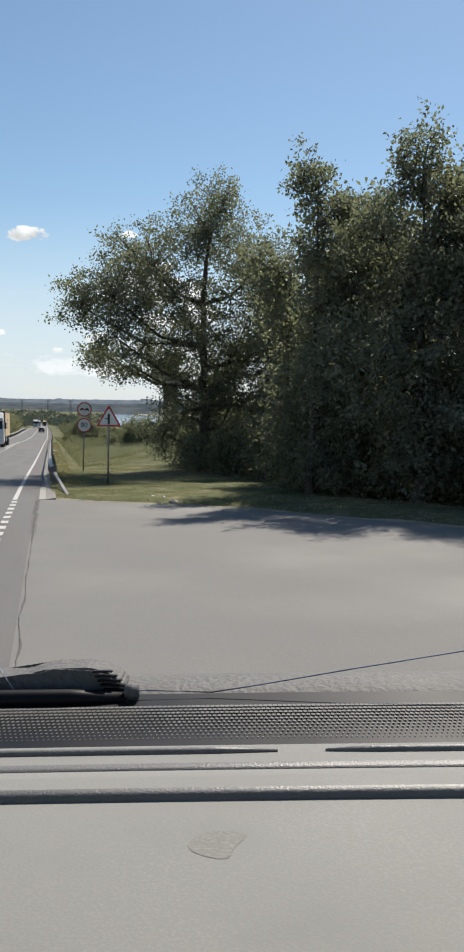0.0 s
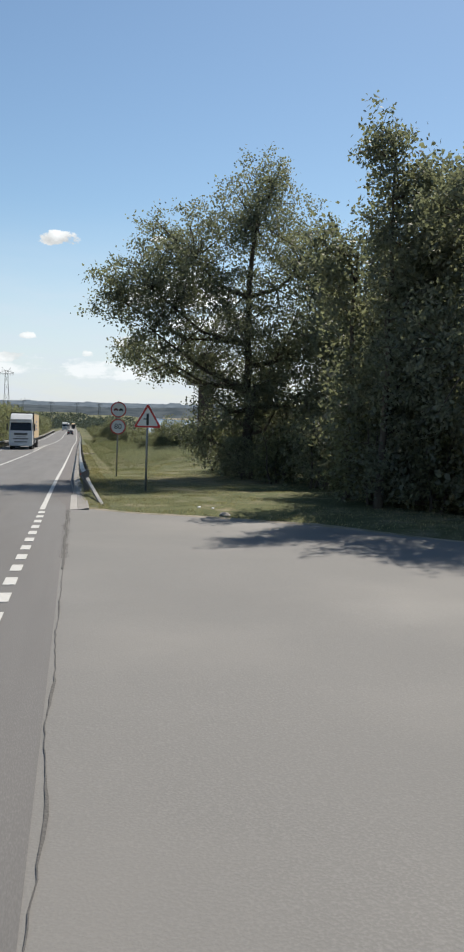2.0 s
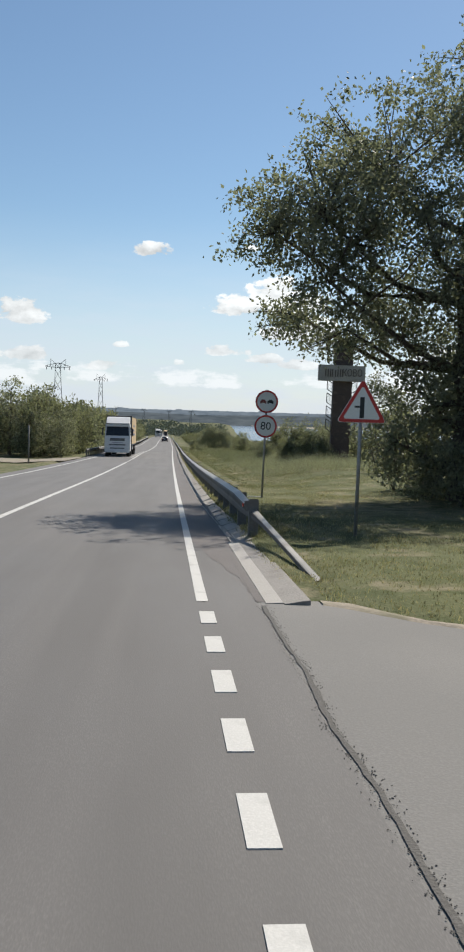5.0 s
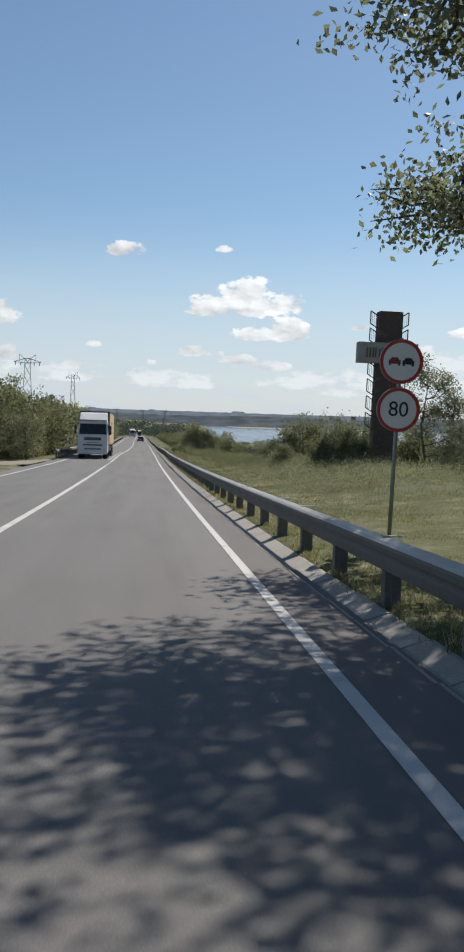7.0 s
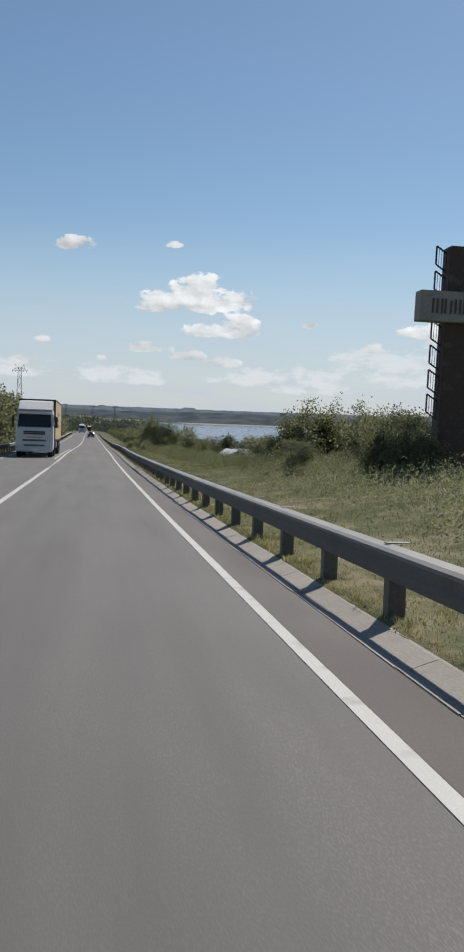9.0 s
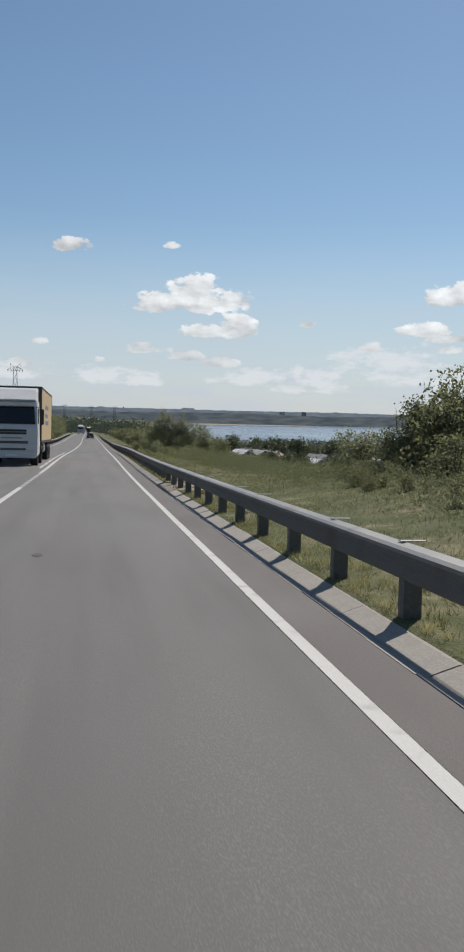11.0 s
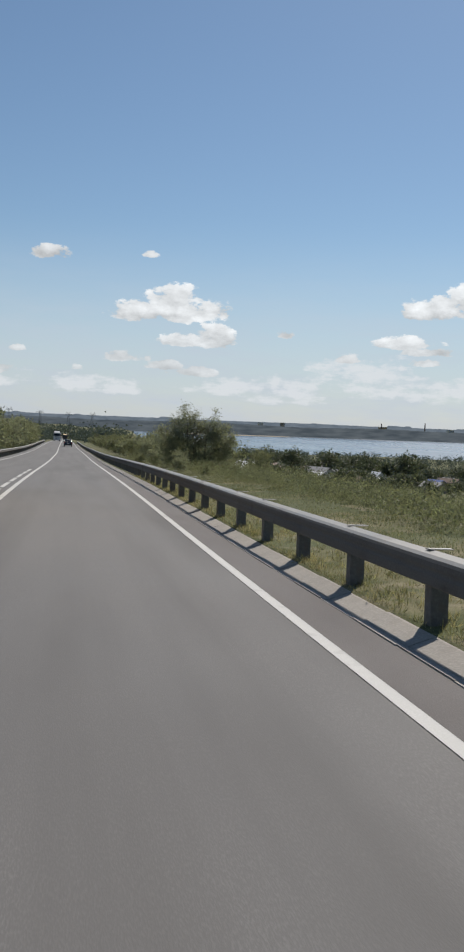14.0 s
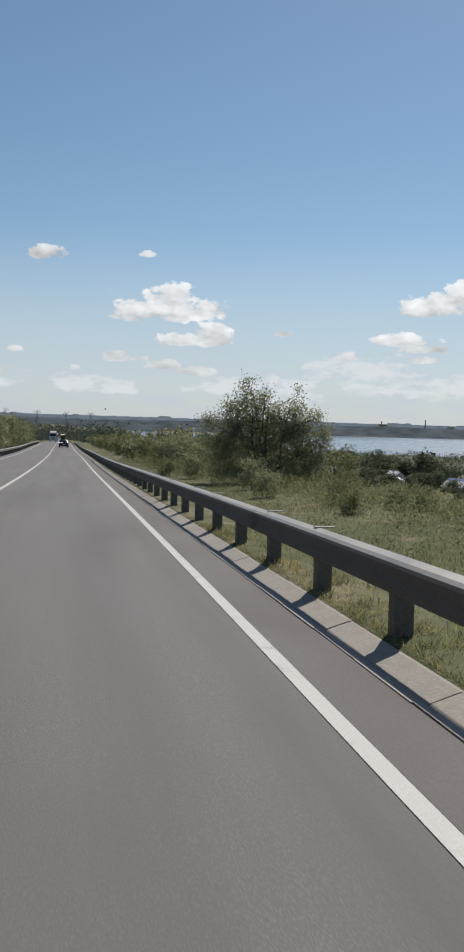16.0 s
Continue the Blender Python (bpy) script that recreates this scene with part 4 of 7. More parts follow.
def big_bush():
    gz = ground_z(6.85, 140.9)
    up = (-1.08 - gz) / 4.75
    left = [(-1.2, 0, 2.6, 0.9, 0.9, 0.9), (-0.6, 0.2, 3.5, 0.6, 0.7, 0.8), (-1.9, 0.1, 1.8, 0.8, 0.9, 0.8), (-0.6, -0.1, 1.8, 0.9, 1.0, 0.9), (-0.3, 0.0, 2.9, 0.5, 0.6, 0.7), (-0.75, 0, 4.25, 0.24, 0.3, 0.5), (-0.1, 0, 3.9, 0.22, 0.3, 0.5), (-1.45, 0, 3.4, 0.28, 0.35, 0.5), (-2.25, 0, 2.75, 0.3, 0.35, 0.45),
            (1.35, 0.1, 2.5, 0.55, 0.7, 0.9), (1.8, 0, 1.8, 0.8, 0.9, 0.9), (1.2, 0, 3.4, 0.34, 0.45, 0.6), (1.95, 0, 3.0, 0.3, 0.4, 0.5), (1.25, 0, 4.0, 0.18, 0.25, 0.4), (2.35, 0, 2.3, 0.35, 0.4, 0.5),
            (0.45, 0.0, 2.2, 0.55, 0.7, 0.8), (0.75, 0.0, 2.9, 0.35, 0.4, 0.5), (0.4, 0.1, 3.1, 0.45, 0.5, 0.6), (0.85, -0.1, 2.4, 0.5, 0.5, 0.6), (0.4, 0.1, 1.1, 1.0, 1.0, 0.8), (-1.4, 0.0, 0.8, 1.0, 1.0, 0.7), (1.7, 0.1, 0.9, 0.9, 0.9, 0.7), (0, 0, 0.6, 1.6, 1.2, 0.6)]
    plant("bush", on_ground(6.85, 140.9, 0.1), "big loose grey-green bush with upright twigs beside the road", "bush", 90, [tuple(v * up if i in (2, 5) else v for i, v in enumerate(b)) for b in left],
          [(0, 0, 0), (0.05, 0, 0.8), (-0.05, 0.05, 1.8), (0.05, 0, 3.0)], 0.07, 1750, 20, 0.15, 0.085, LEAF_OLIVE, 420, "", 5, 0.3)


def place_shrubs():
    rnd = random.Random(7)
    # round the pillar and the bank behind the rail
    for k, x, y, sc, tall in ((2, 7.0, 71.8, 0.8, 0.8), (1, 6.6, 78.5, 0.9, 0.8), (0, 12.0, 88.0, 0.9, 0.8), (2, 13.9, 91.0, 0.9, 0.8), (1, 11.6, 82.5, 0.8, 0.8),
                              (2, 7.7, 22.8, 1.2, 1.0), (1, 8.0, 29.4, 1.3, 1.0), (0, 7.6, 32.0, 1.2, 1.0), (2, 9.0, 31.0, 1.4, 1.1), (1, 7.0, 34.2, 1.0, 0.9), (0, 8.7, 21.2, 1.2, 1.0), (1, 9.9, 20.2, 1.3, 1.0), (2, 11.0, 19.4, 1.3, 1.1), (0, 12.4, 18.4, 1.4, 1.1), (1, 8.4, 25.0, 1.3, 1.1), (2, 9.4, 27.0, 1.4, 1.1), (0, 13.8, 17.8, 1.4, 1.1), (1, 10.4, 23.2, 1.5, 1.2), (2, 12.2, 21.6, 1.5, 1.2), (2, 8.6, 35.2, 0.9, 0.9), (0, 7.6, 36.4, 0.8, 0.9), (1, 6.7, 37.4, 0.75, 0.8), (2, 8.6, 46.5, 1.1, 0.8), (0, 7.0, 39.2, 1.4, 1.0), (1, 8.6, 37.6, 1.5, 1.1), (2, 10.2, 40.5, 1.6, 1.1), (0, 12.6, 41.5, 1.7, 1.2), (1, 15.5, 40.0, 1.7, 1.2), (2, 10.6, 33.8, 1.5, 1.1), (0, 13.6, 31.4, 1.6, 1.1), (1, 16.2, 31.0, 1.6, 1.2), (2, 18.6, 33.5, 1.7, 1.2), (0, 10.8, 28.4, 1.3, 1.0), (1, 14.0, 27.4, 1.5, 1.0), (2, 17.2, 26.2, 1.5, 1.1), (0, 20.6, 28.6, 1.7, 1.2), (1, 22.4, 25.4, 1.7, 1.2), (2, 21.4, 31.5, 1.7, 1.2), (1, 13.2, 36.5, 1.7, 1.2), (0, 16.2, 36.6, 1.7, 1.2)):
        shrub(k, x, y, sc, tall, rnd=rnd)
    # low scrub on the bank before the bushes
    for _ in range(40):
        y = rnd.uniform(60, 80)
        x = rnd.uniform(4.5 + 0.04 * (y - 60), 8.6)
        shrub(rnd.randrange(3), x, y, rnd.uniform(0.2, 0.3) + 0.05 * (x - 4.5), rnd.uniform(0.7, 0.95), rnd=rnd)
    # row going down beside the road
    y = 150.0
    while y < 335:
        for u0, u1, lo, hi in ((4.2, 6.0, 0.85, 1.2), (6.0, 9.0, 1.2, 1.65), (9.0, 13.0, 1.35, 1.9)):
            if rnd.random() < 0.86:
                shrub(rnd.randrange(3), rnd.uniform(u0, u1) + road_x(y), y + rnd.uniform(-1, 1), rnd.uniform(lo, hi) * (1 if y > 158 else 0.75), rnd.uniform(0.85, 1.15), rnd=rnd)
        y += 3.2 if y < 220 else 4.5
    for _ in range(26):
        x, y = rnd.uniform(9, 26), rnd.uniform(98, 150)
        shrub(rnd.randrange(3), x, y, rnd.uniform(0.22, 0.42), rnd.uniform(0.7, 1.0), rnd=rnd)
    for x, y, sc in ((4.9, 143.5, 0.8), (8.4, 142, 0.9), (9.6, 146, 1.0), (3.9, 146, 0.7)):
        shrub(rnd.randrange(3), x, y, sc * 0.9, 0.9, rnd=rnd)
    for x, y, sc in ((4.6, 131, 0.5), (5.6, 128, 0.42), (5.0, 125, 0.36), (6.8, 127, 0.45), (8.3, 129, 0.5), (7.4, 123, 0.4), (9.8, 126, 0.5), (6.2, 121, 0.34), (9.0, 122, 0.42), (11.2, 128, 0.55), (12.6, 124, 0.5), (10.6, 121, 0.4), (13.5, 131, 0.6), (5.2, 135, 0.6), (7.6, 134, 0.6)):
        shrub(rnd.randrange(3), x, y - 1.9, sc, rnd.uniform(0.8, 1.05), rnd=rnd)
    for _ in range(40):
        x, y = rnd.uniform(14, 60), rnd.uniform(110, 240)
        if x < 0.16 * y:
            continue
        shrub(rnd.randrange(3), x, y, rnd.uniform(0.2, 0.4), rnd.uniform(0.6, 0.9), rnd=rnd)


def wood_tree_kinds():
    kinds = []
    rng = np.random.default_rng(5)
    for k in range(3):
        blobs = [(0, 0, 4.6, 1.3, 1.3, 1.2), (0.9, 0.2, 3.6, 1.2, 1.2, 1.1), (-0.9, -0.2, 3.4, 1.3, 1.3, 1.1), (0.1, 0.9, 2.6, 1.4, 1.4, 1.0), (0, -0.9, 2.2, 1.5, 1.5, 1.0), (0.6, 0, 1.2, 1.5, 1.5, 0.9), (-0.8, 0.2, 1.2, 1.4, 1.4, 0.8)]
        blobs = [tuple(v + rng.normal(0, 0.18) if i < 3 else v * rng.uniform(0.85, 1.15) for i, v in enumerate(b)) for b in blobs]
        y = 100 + 9 * k
        kinds.append(plant("tree", on_ground(-13.5 - k, y), "leafy green tree at the edge of a dense wood", "tree", 20 + k, blobs, [(0, 0, 0), (0.1, 0, 1.6), (0, 0.1, 3.2), (0.1, 0, 4.8)], 0.11, 340, 10, 0.18, 0.19, (LEAF_WOOD, LEAF_SHRUB, LEAF_OLIVE)[k], 40, "trees of the roadside wood"))
    low = []
    for k in range(3):
        blobs = [(0, 0, 4.5, 1.3, 1.3, 1.2), (0.9, 0.2, 3.5, 1.2, 1.2, 1.1), (-0.9, -0.2, 3.3, 1.3, 1.3, 1.1), (0, -0.7, 2.2, 1.5, 1.5, 1.0), (0.4, 0.3, 1.2, 1.6, 1.6, 0.9)]
        blobs = [tuple(v + rng.normal(0, 0.2) if i < 3 else v * rng.uniform(0.85, 1.15) for i, v in enumerate(b)) for b in blobs]
        low.append(plant("tree", on_ground(-13.5 - k, 230 + 9 * k), "leafy green tree in a distant belt", "tree", 30 + k, blobs, [(0, 0, 0), (0.1, 0, 1.6), (0, 0.1, 3.2), (0.1, 0, 4.6)], 0.11, 200, 6, 0.2, 0.34, (LEAF_WOOD, LEAF_SHRUB, LEAF_OLIVE)[k], 6, "trees of the roadside wood"))
    return kinds, low


def track_mid(x):
    return 85.5 + 0.62 * max(0.0, -8.0 - x)


def left_wood(both):
    kinds, low = both
    rnd = random.Random(3)
    y = 96.0
    while y < 360:
        for u0, u1, sc in ((-12.5, -10.8, 0.95), (-15.5, -13, 1.15), (-20, -16.5, 1.2)):
            if u0 < -16 and y > 150:
                continue
            s = sc * rnd.uniform(0.75, 1.15) * (1.0 if y < 120 else 1.1 if y < 220 else 1.05)
            x, yy = rnd.uniform(u0, u1) + road_x(y), y + rnd.uniform(-1.3, 1.3)
            if -5.5 < yy - track_mid(x) < 9.0:
                continue
            copy_thing((kinds if y < 118 else low)[rnd.randrange(3)], on_ground(x, yy, 0.2) @ pose(0, 0, 0, 0, 0, rnd.uniform(0, 360)) @ Matrix.Diagonal((s, s, s * rnd.uniform(0.9, 1.15), 1)))
        y += 3.0 if y < 150 else 4.6
    # orchard trees round the houses below
    blobs = [(0, 0, 4.3, 1.5, 1.5, 1.3), (0.9, 0.2, 3.3, 1.4, 1.4, 1.2), (-0.9, -0.2, 3.1, 1.5, 1.5, 1.2), (0.2, -0.5, 2.0, 1.7, 1.7, 1.0), (0.2, 0.3, 1.1, 1.5, 1.5, 0.8)]
    fruit = plant("tree", on_ground(112, 462, 0.3) @ Matrix.Diagonal((1.9, 1.9, 1.9, 1)), "round dark tree in an orchard by the river", "tree", 36, blobs, [(0, 0, 0), (0.1, 0, 1.6), (0, 0.1, 3.2), (0.1, 0, 4.4)], 0.11, 190, 6, 0.2, 0.42, LEAF_SHADED, 6, "orchard trees below the road")
    for k in range(88):
        back = k < 64
        yy = rnd.uniform(438, 540) if back else rnd.uniform(262, 420)
        x = rnd.uniform(0.13, 0.46) * yy + rnd.uniform(0, 12)
        s = (rnd.choice((1.5, 1.7, 1.9, 2.3, 2.7)) * rnd.uniform(0.85, 1.15) if back else rnd.uniform(0.5, 1.1)) / 1.9
        if not back and any(abs(x - h[0]) < 7 and -14 < yy - h[1] < 8 for h in HOUSE_SPOTS):
            continue
        copy_thing(fruit, on_ground(x, yy, 0.3) @ pose(0, 0, 0, 0, 0, rnd.uniform(0, 360)) @ Matrix.Diagonal((s * 1.15, s * 1.15, s, 1)))

    for k, (hx, hy) in enumerate(HOUSE_SPOTS):
        for dx, dy, s in ((-5, -7, 0.85), (3, -8, 0.75), (8, -4, 1.2)):
            s = s * rnd.uniform(0.8, 1.2) / 1.9
            x, yy = hx + dx + rnd.uniform(-1.5, 1.5), hy + dy + rnd.uniform(-1.5, 1.5)
            copy_thing(fruit, on_ground(x, yy, 0.3) @ pose(0, 0, 0, 0, 0, rnd.uniform(0, 360)) @ Matrix.Diagonal((s * 1.3, s * 1.3, s, 1)))

HOUSE_SPOTS = ((82.8, 364), (78, 352), (112, 428), (126, 425), (136, 428), (107, 402), (121, 409), (150, 420), (139, 398), (37, 268), (49, 306), (60, 335))


def grass():
    """Blades on the verge, thickest near the road; taller weeds on the bank."""
    rng = np.random.default_rng(9)

    def stuff(name, n, sample, length, width, mat, label):
        x, y = sample(n)
        keep = np.array([not in_mouth(a, b, 0.1) for a, b in zip(x, y)])
        dens = np.array([noise.noise((a * 0.35, b * 0.35, 3.0)) + 0.4 * noise.noise((a * 1.7, b * 1.7, 7.0)) for a, b in zip(x, y)])
        keep &= dens > rng.uniform(-0.75, 0.25, n)
        keep &= ~((y > 79) & (y < 83) & (x < 1.8 + 0.2 * np.sin(9 * y)) & (rng.uniform(0, 1, n) < 0.9))      # bare washed-out earth
        x, y = x[keep], y[keep]
        z = np.array([ground_z(a, b) for a, b in zip(x, y)])
        ob = new(name, cards(name, np.stack([x, y, z - 0.02], 1), length, width, rng, mat, 0.75))
        tagged(ob, label, "grass", kind="stuff")

    def verge(n):
        y = 23 + 100 * rng.uniform(0, 1, n)
        u = 0.86 + 4.6 * rng.uniform(0, 1, n) ** 1.9
        return u + np.array([road_x(v) for v in y]), y

    def corner(n):
        return 1.2 + 16 * rng.uniform(0, 1, n) ** 1.1, 13 + 34 * rng.uniform(0, 1, n)

    def field(n):
        y = 44 + 130 * rng.uniform(0, 1, n)
        return 2.6 + 27 * rng.uniform(0, 1, n) ** 1.4, y

    def meadow(n):
        y = 42 + 96 * rng.uniform(0, 1, n)
        return 2.3 + 9.0 * rng.uniform(0, 1, n) ** 1.2 + np.array([road_x(v) for v in y]), y

    stuff("grass", 150000, verge, 0.045, 0.0075, BLADE, "short patchy green and dry grass along the rail")
    stuff("grass", 70000, verge, 0.06, 0.006, BLADE_STRAW, "dry straw among the grass along the rail")
    stuff("grass", 100000, corner, 0.05, 0.010, BLADE, "patchy mown grass at the corner below the trees")
    stuff("grass", 75000, corner, 0.055, 0.008, BLADE_STRAW, "dry straw among the mown grass at the corner")
    stuff("grass", 100000, field, 0.085, 0.0095, BLADE, "rough grass on the bank")
    stuff("grass", 95000, meadow, 0.095, 0.0095, BLADE_GREEN, "rank dark green grass on the bank behind the rail")
    # high tufts between the rail's posts
    for count, reach, mat, label in ((1500, 0.10, BLADE, "ragged green grass tufts beside the gutter slabs"), (1000, 0.11, BLADE_STRAW, "ragged dry grass tufts beside the gutter slabs")):
        y = 27 + 96 * rng.uniform(0, 1, count)
        u = 0.87 + 0.95 * rng.uniform(0, 1, count) ** 1.4
        keep = np.array([noise.noise((a * 1.1, b * 0.5, 8.0)) for a, b in zip(u, y)]) > rng.uniform(-0.5, 0.3, count)
        x, y = u[keep] + np.array([road_x(v) for v in y[keep]]), y[keep]
        z = np.array([ground_z(a, b) for a, b in zip(x, y)])
        c = np.repeat(np.stack([x, y, z - 0.01], 1), 13, axis=0)
        c[:, :2] += rng.normal(0, 0.035, (len(c), 2))
        tagged(new("grass", cards("grass", c, reach, 0.008, rng, mat, 0.7)), label, "grass", kind="stuff")
    # leafy herbs on the bank: low clumps

    def herbs(n, x, y, lo, hi, per, leaf, wide, mat, label, thin=0.25):
        keep = np.array([noise.noise((a * 0.16, b * 0.16, 5.0)) + 0.4 * noise.noise((a * 0.7, b * 0.7, 1.0)) for a, b in zip(x, y)]) > rng.uniform(-0.95, thin, n)
        x, y = x[keep], y[keep]
        z = np.array([ground_z(a, b) for a, b in zip(x, y)])
        size = rng.uniform(lo, hi, len(x)) * (0.6 + 0.04 * np.minimum(x, 14))
        c = np.repeat(np.stack([x, y, z + size * 0.75], 1), per, axis=0)
        c = c + rng.normal(0, 1, c.shape) * np.repeat(size, per)[:, None] * np.array([0.7, 0.7, 0.55])
        ob = new("weeds", cards("weeds", c, leaf, wide, rng, mat, 0.35))
        tagged(ob, label, "weeds", kind="stuff")

    x, y = field(6000)
    herbs(6000, x, y + 20 * rng.uniform(0, 1, 6000), 0.08, 0.26, 22, 0.05, 0.021, BLADE_DRY, "knee-high leafy weeds and herbs on the bank")
    n = 4000
    herbs(n, 4.6 + 20 * rng.uniform(0, 1, n) ** 1.3, 98 + 78 * rng.uniform(0, 1, n), 0.22, 0.55, 34, 0.072, 0.03, LEAF_SHRUB, "tall yellow-green weeds growing thick on the bank")
    n = 2300
    herbs(n, 3.9 + 7.5 * rng.uniform(0, 1, n), 49 + 22 * rng.uniform(0, 1, n), 0.16, 0.42, 30, 0.06, 0.026, LEAF_OLIVE, "grey-green weeds on the bank before the pillar", 0.1)
    n = 1900
    y = 68 + 52 * rng.uniform(0, 1, n)
    herbs(n, 4.1 + 0.02 * np.abs(y - 78) + 5.2 * rng.uniform(0, 1, n), y, 0.2, 0.46, 32, 0.065, 0.028, LEAF_WOOD, "waist-high dark weeds in a band along the bank", 0.15)


main_trees()
shrub_kinds()
big_bush()
dense_bushes()
place_shrubs()
left_wood(wood_tree_kinds())
grass()


# ---- road signs, pillar ----
PILLAR = material("dark_brick_cladding", (0.085, 0.06, 0.05), 0.85, scale=1.5, fine=14.0, bump=0.5, spread=0.3, patch=(0.12, 0.09, 0.075), patch_scale=3.0)
BOARD = material("weathered_concrete_board", (0.33, 0.31, 0.28), 0.85, scale=1.0, fine=18.0, bump=0.3, patch=(0.24, 0.215, 0.19), patch_scale=1.5)
DARK_STEEL = material("dark_painted_steel", (0.045, 0.045, 0.048), 0.6, 0.3, scale=2.0, fine=20.0, bump=0.05)
RUSTED = material("rusted_letters", (0.125, 0.1, 0.085), 0.8, scale=3.0, fine=25.0, bump=0.1, spread=0.35)
SIGN_BARS = material("faded_paint", (0.2, 0.05, 0.045), 0.6, scale=3.0, fine=30.0, bump=0.0)


def letters(name, text, size, mat, parent, m, depth=0.004):
    """Raised lettering of the built-in font, standing in x and z."""
    cu = bpy.data.curves.new(name, "FONT")
    cu.body, cu.size, cu.extrude = text, size, depth
    cu.align_x, cu.align_y = "CENTER", "CENTER"
    tmp = bpy.data.objects.new(name, cu)
    scene.collection.objects.link(tmp)
    bpy.context.view_layer.update()
    me = bpy.data.meshes.new_from_object(tmp.evaluated_get(bpy.context.evaluated_depsgraph_get()))
    bpy.data.objects.remove(tmp)
    bpy.data.curves.remove(cu)
    me.materials.clear()
    me.materials.append(mat)
    ob = new(name, me)
    ob.parent = parent
    ob.matrix_basis = m @ pose(0, 0, 0, 90)
    return ob


def ring_plate(bm, r0, r1, y0, y1, cz, sides=40):
    rows = []
    for y in (y0, y1):
        for r in (r0, r1):
            rows.append([bm.verts.new((r * math.cos(i * math.tau / sides), y, cz + r * math.sin(i * math.tau / sides))) for i in range(sides)])
    a, b, c, d = rows
    for i in range(sides):
        j = (i + 1) % sides
        for p, q in ((a, b), (b, d), (d, c), (c, a)):
            bm.faces.new((p[i], p[j], q[j], q[i]))


def round_sign(parent, cz, r=0.3):
    bm = bmesh.new()
    plate(bm, [(r * math.cos(i * math.tau / 40), cz + r * math.sin(i * math.tau / 40)) for i in range(40)], -0.004, 0.004)
    bm.faces.ensure_lookup_table()
    face = part("sign_plate", bm, SIGN_WHITE, parent, "round white sign plate")
    bm = bmesh.new()
    ring_plate(bm, r * 0.84, r * 0.985, -0.008, -0.004, cz)
    part("border", bm, SIGN_RED, face, "red border")
    bm = bmesh.new()
    ring_plate(bm, r * 0.985, r * 1.0, -0.012, 0.02, cz)
    part("rim", bm, SIGN_BACK, face)
    return face


def car_symbol(parent, x, cz, mat):
    bm = bmesh.new()
    box(bm, x - 0.085, x + 0.085, -0.008, -0.004, cz - 0.035, cz + 0.018)
    plate(bm, [(x - 0.065, cz + 0.018), (x - 0.045, cz + 0.055), (x + 0.045, cz + 0.055), (x + 0.065, cz + 0.018)], -0.008, -0.004)
    box(bm, x - 0.08, x - 0.05, -0.008, -0.004, cz - 0.06, cz - 0.035)
    box(bm, x + 0.05, x + 0.08, -0.008, -0.004, cz - 0.06, cz - 0.035)
    part("symbol", bm, mat, parent)


def sign_post(parent, high, bury=0.3):
    bm = bmesh.new()
    tube(bm, [(0, 0.045, -bury), (0, 0.045, high * 0.5), (0, 0.045, high)], 0.03, 10)
    part("post", bm, SIGN_BACK, parent, "grey steel tube post", True)
    return parent


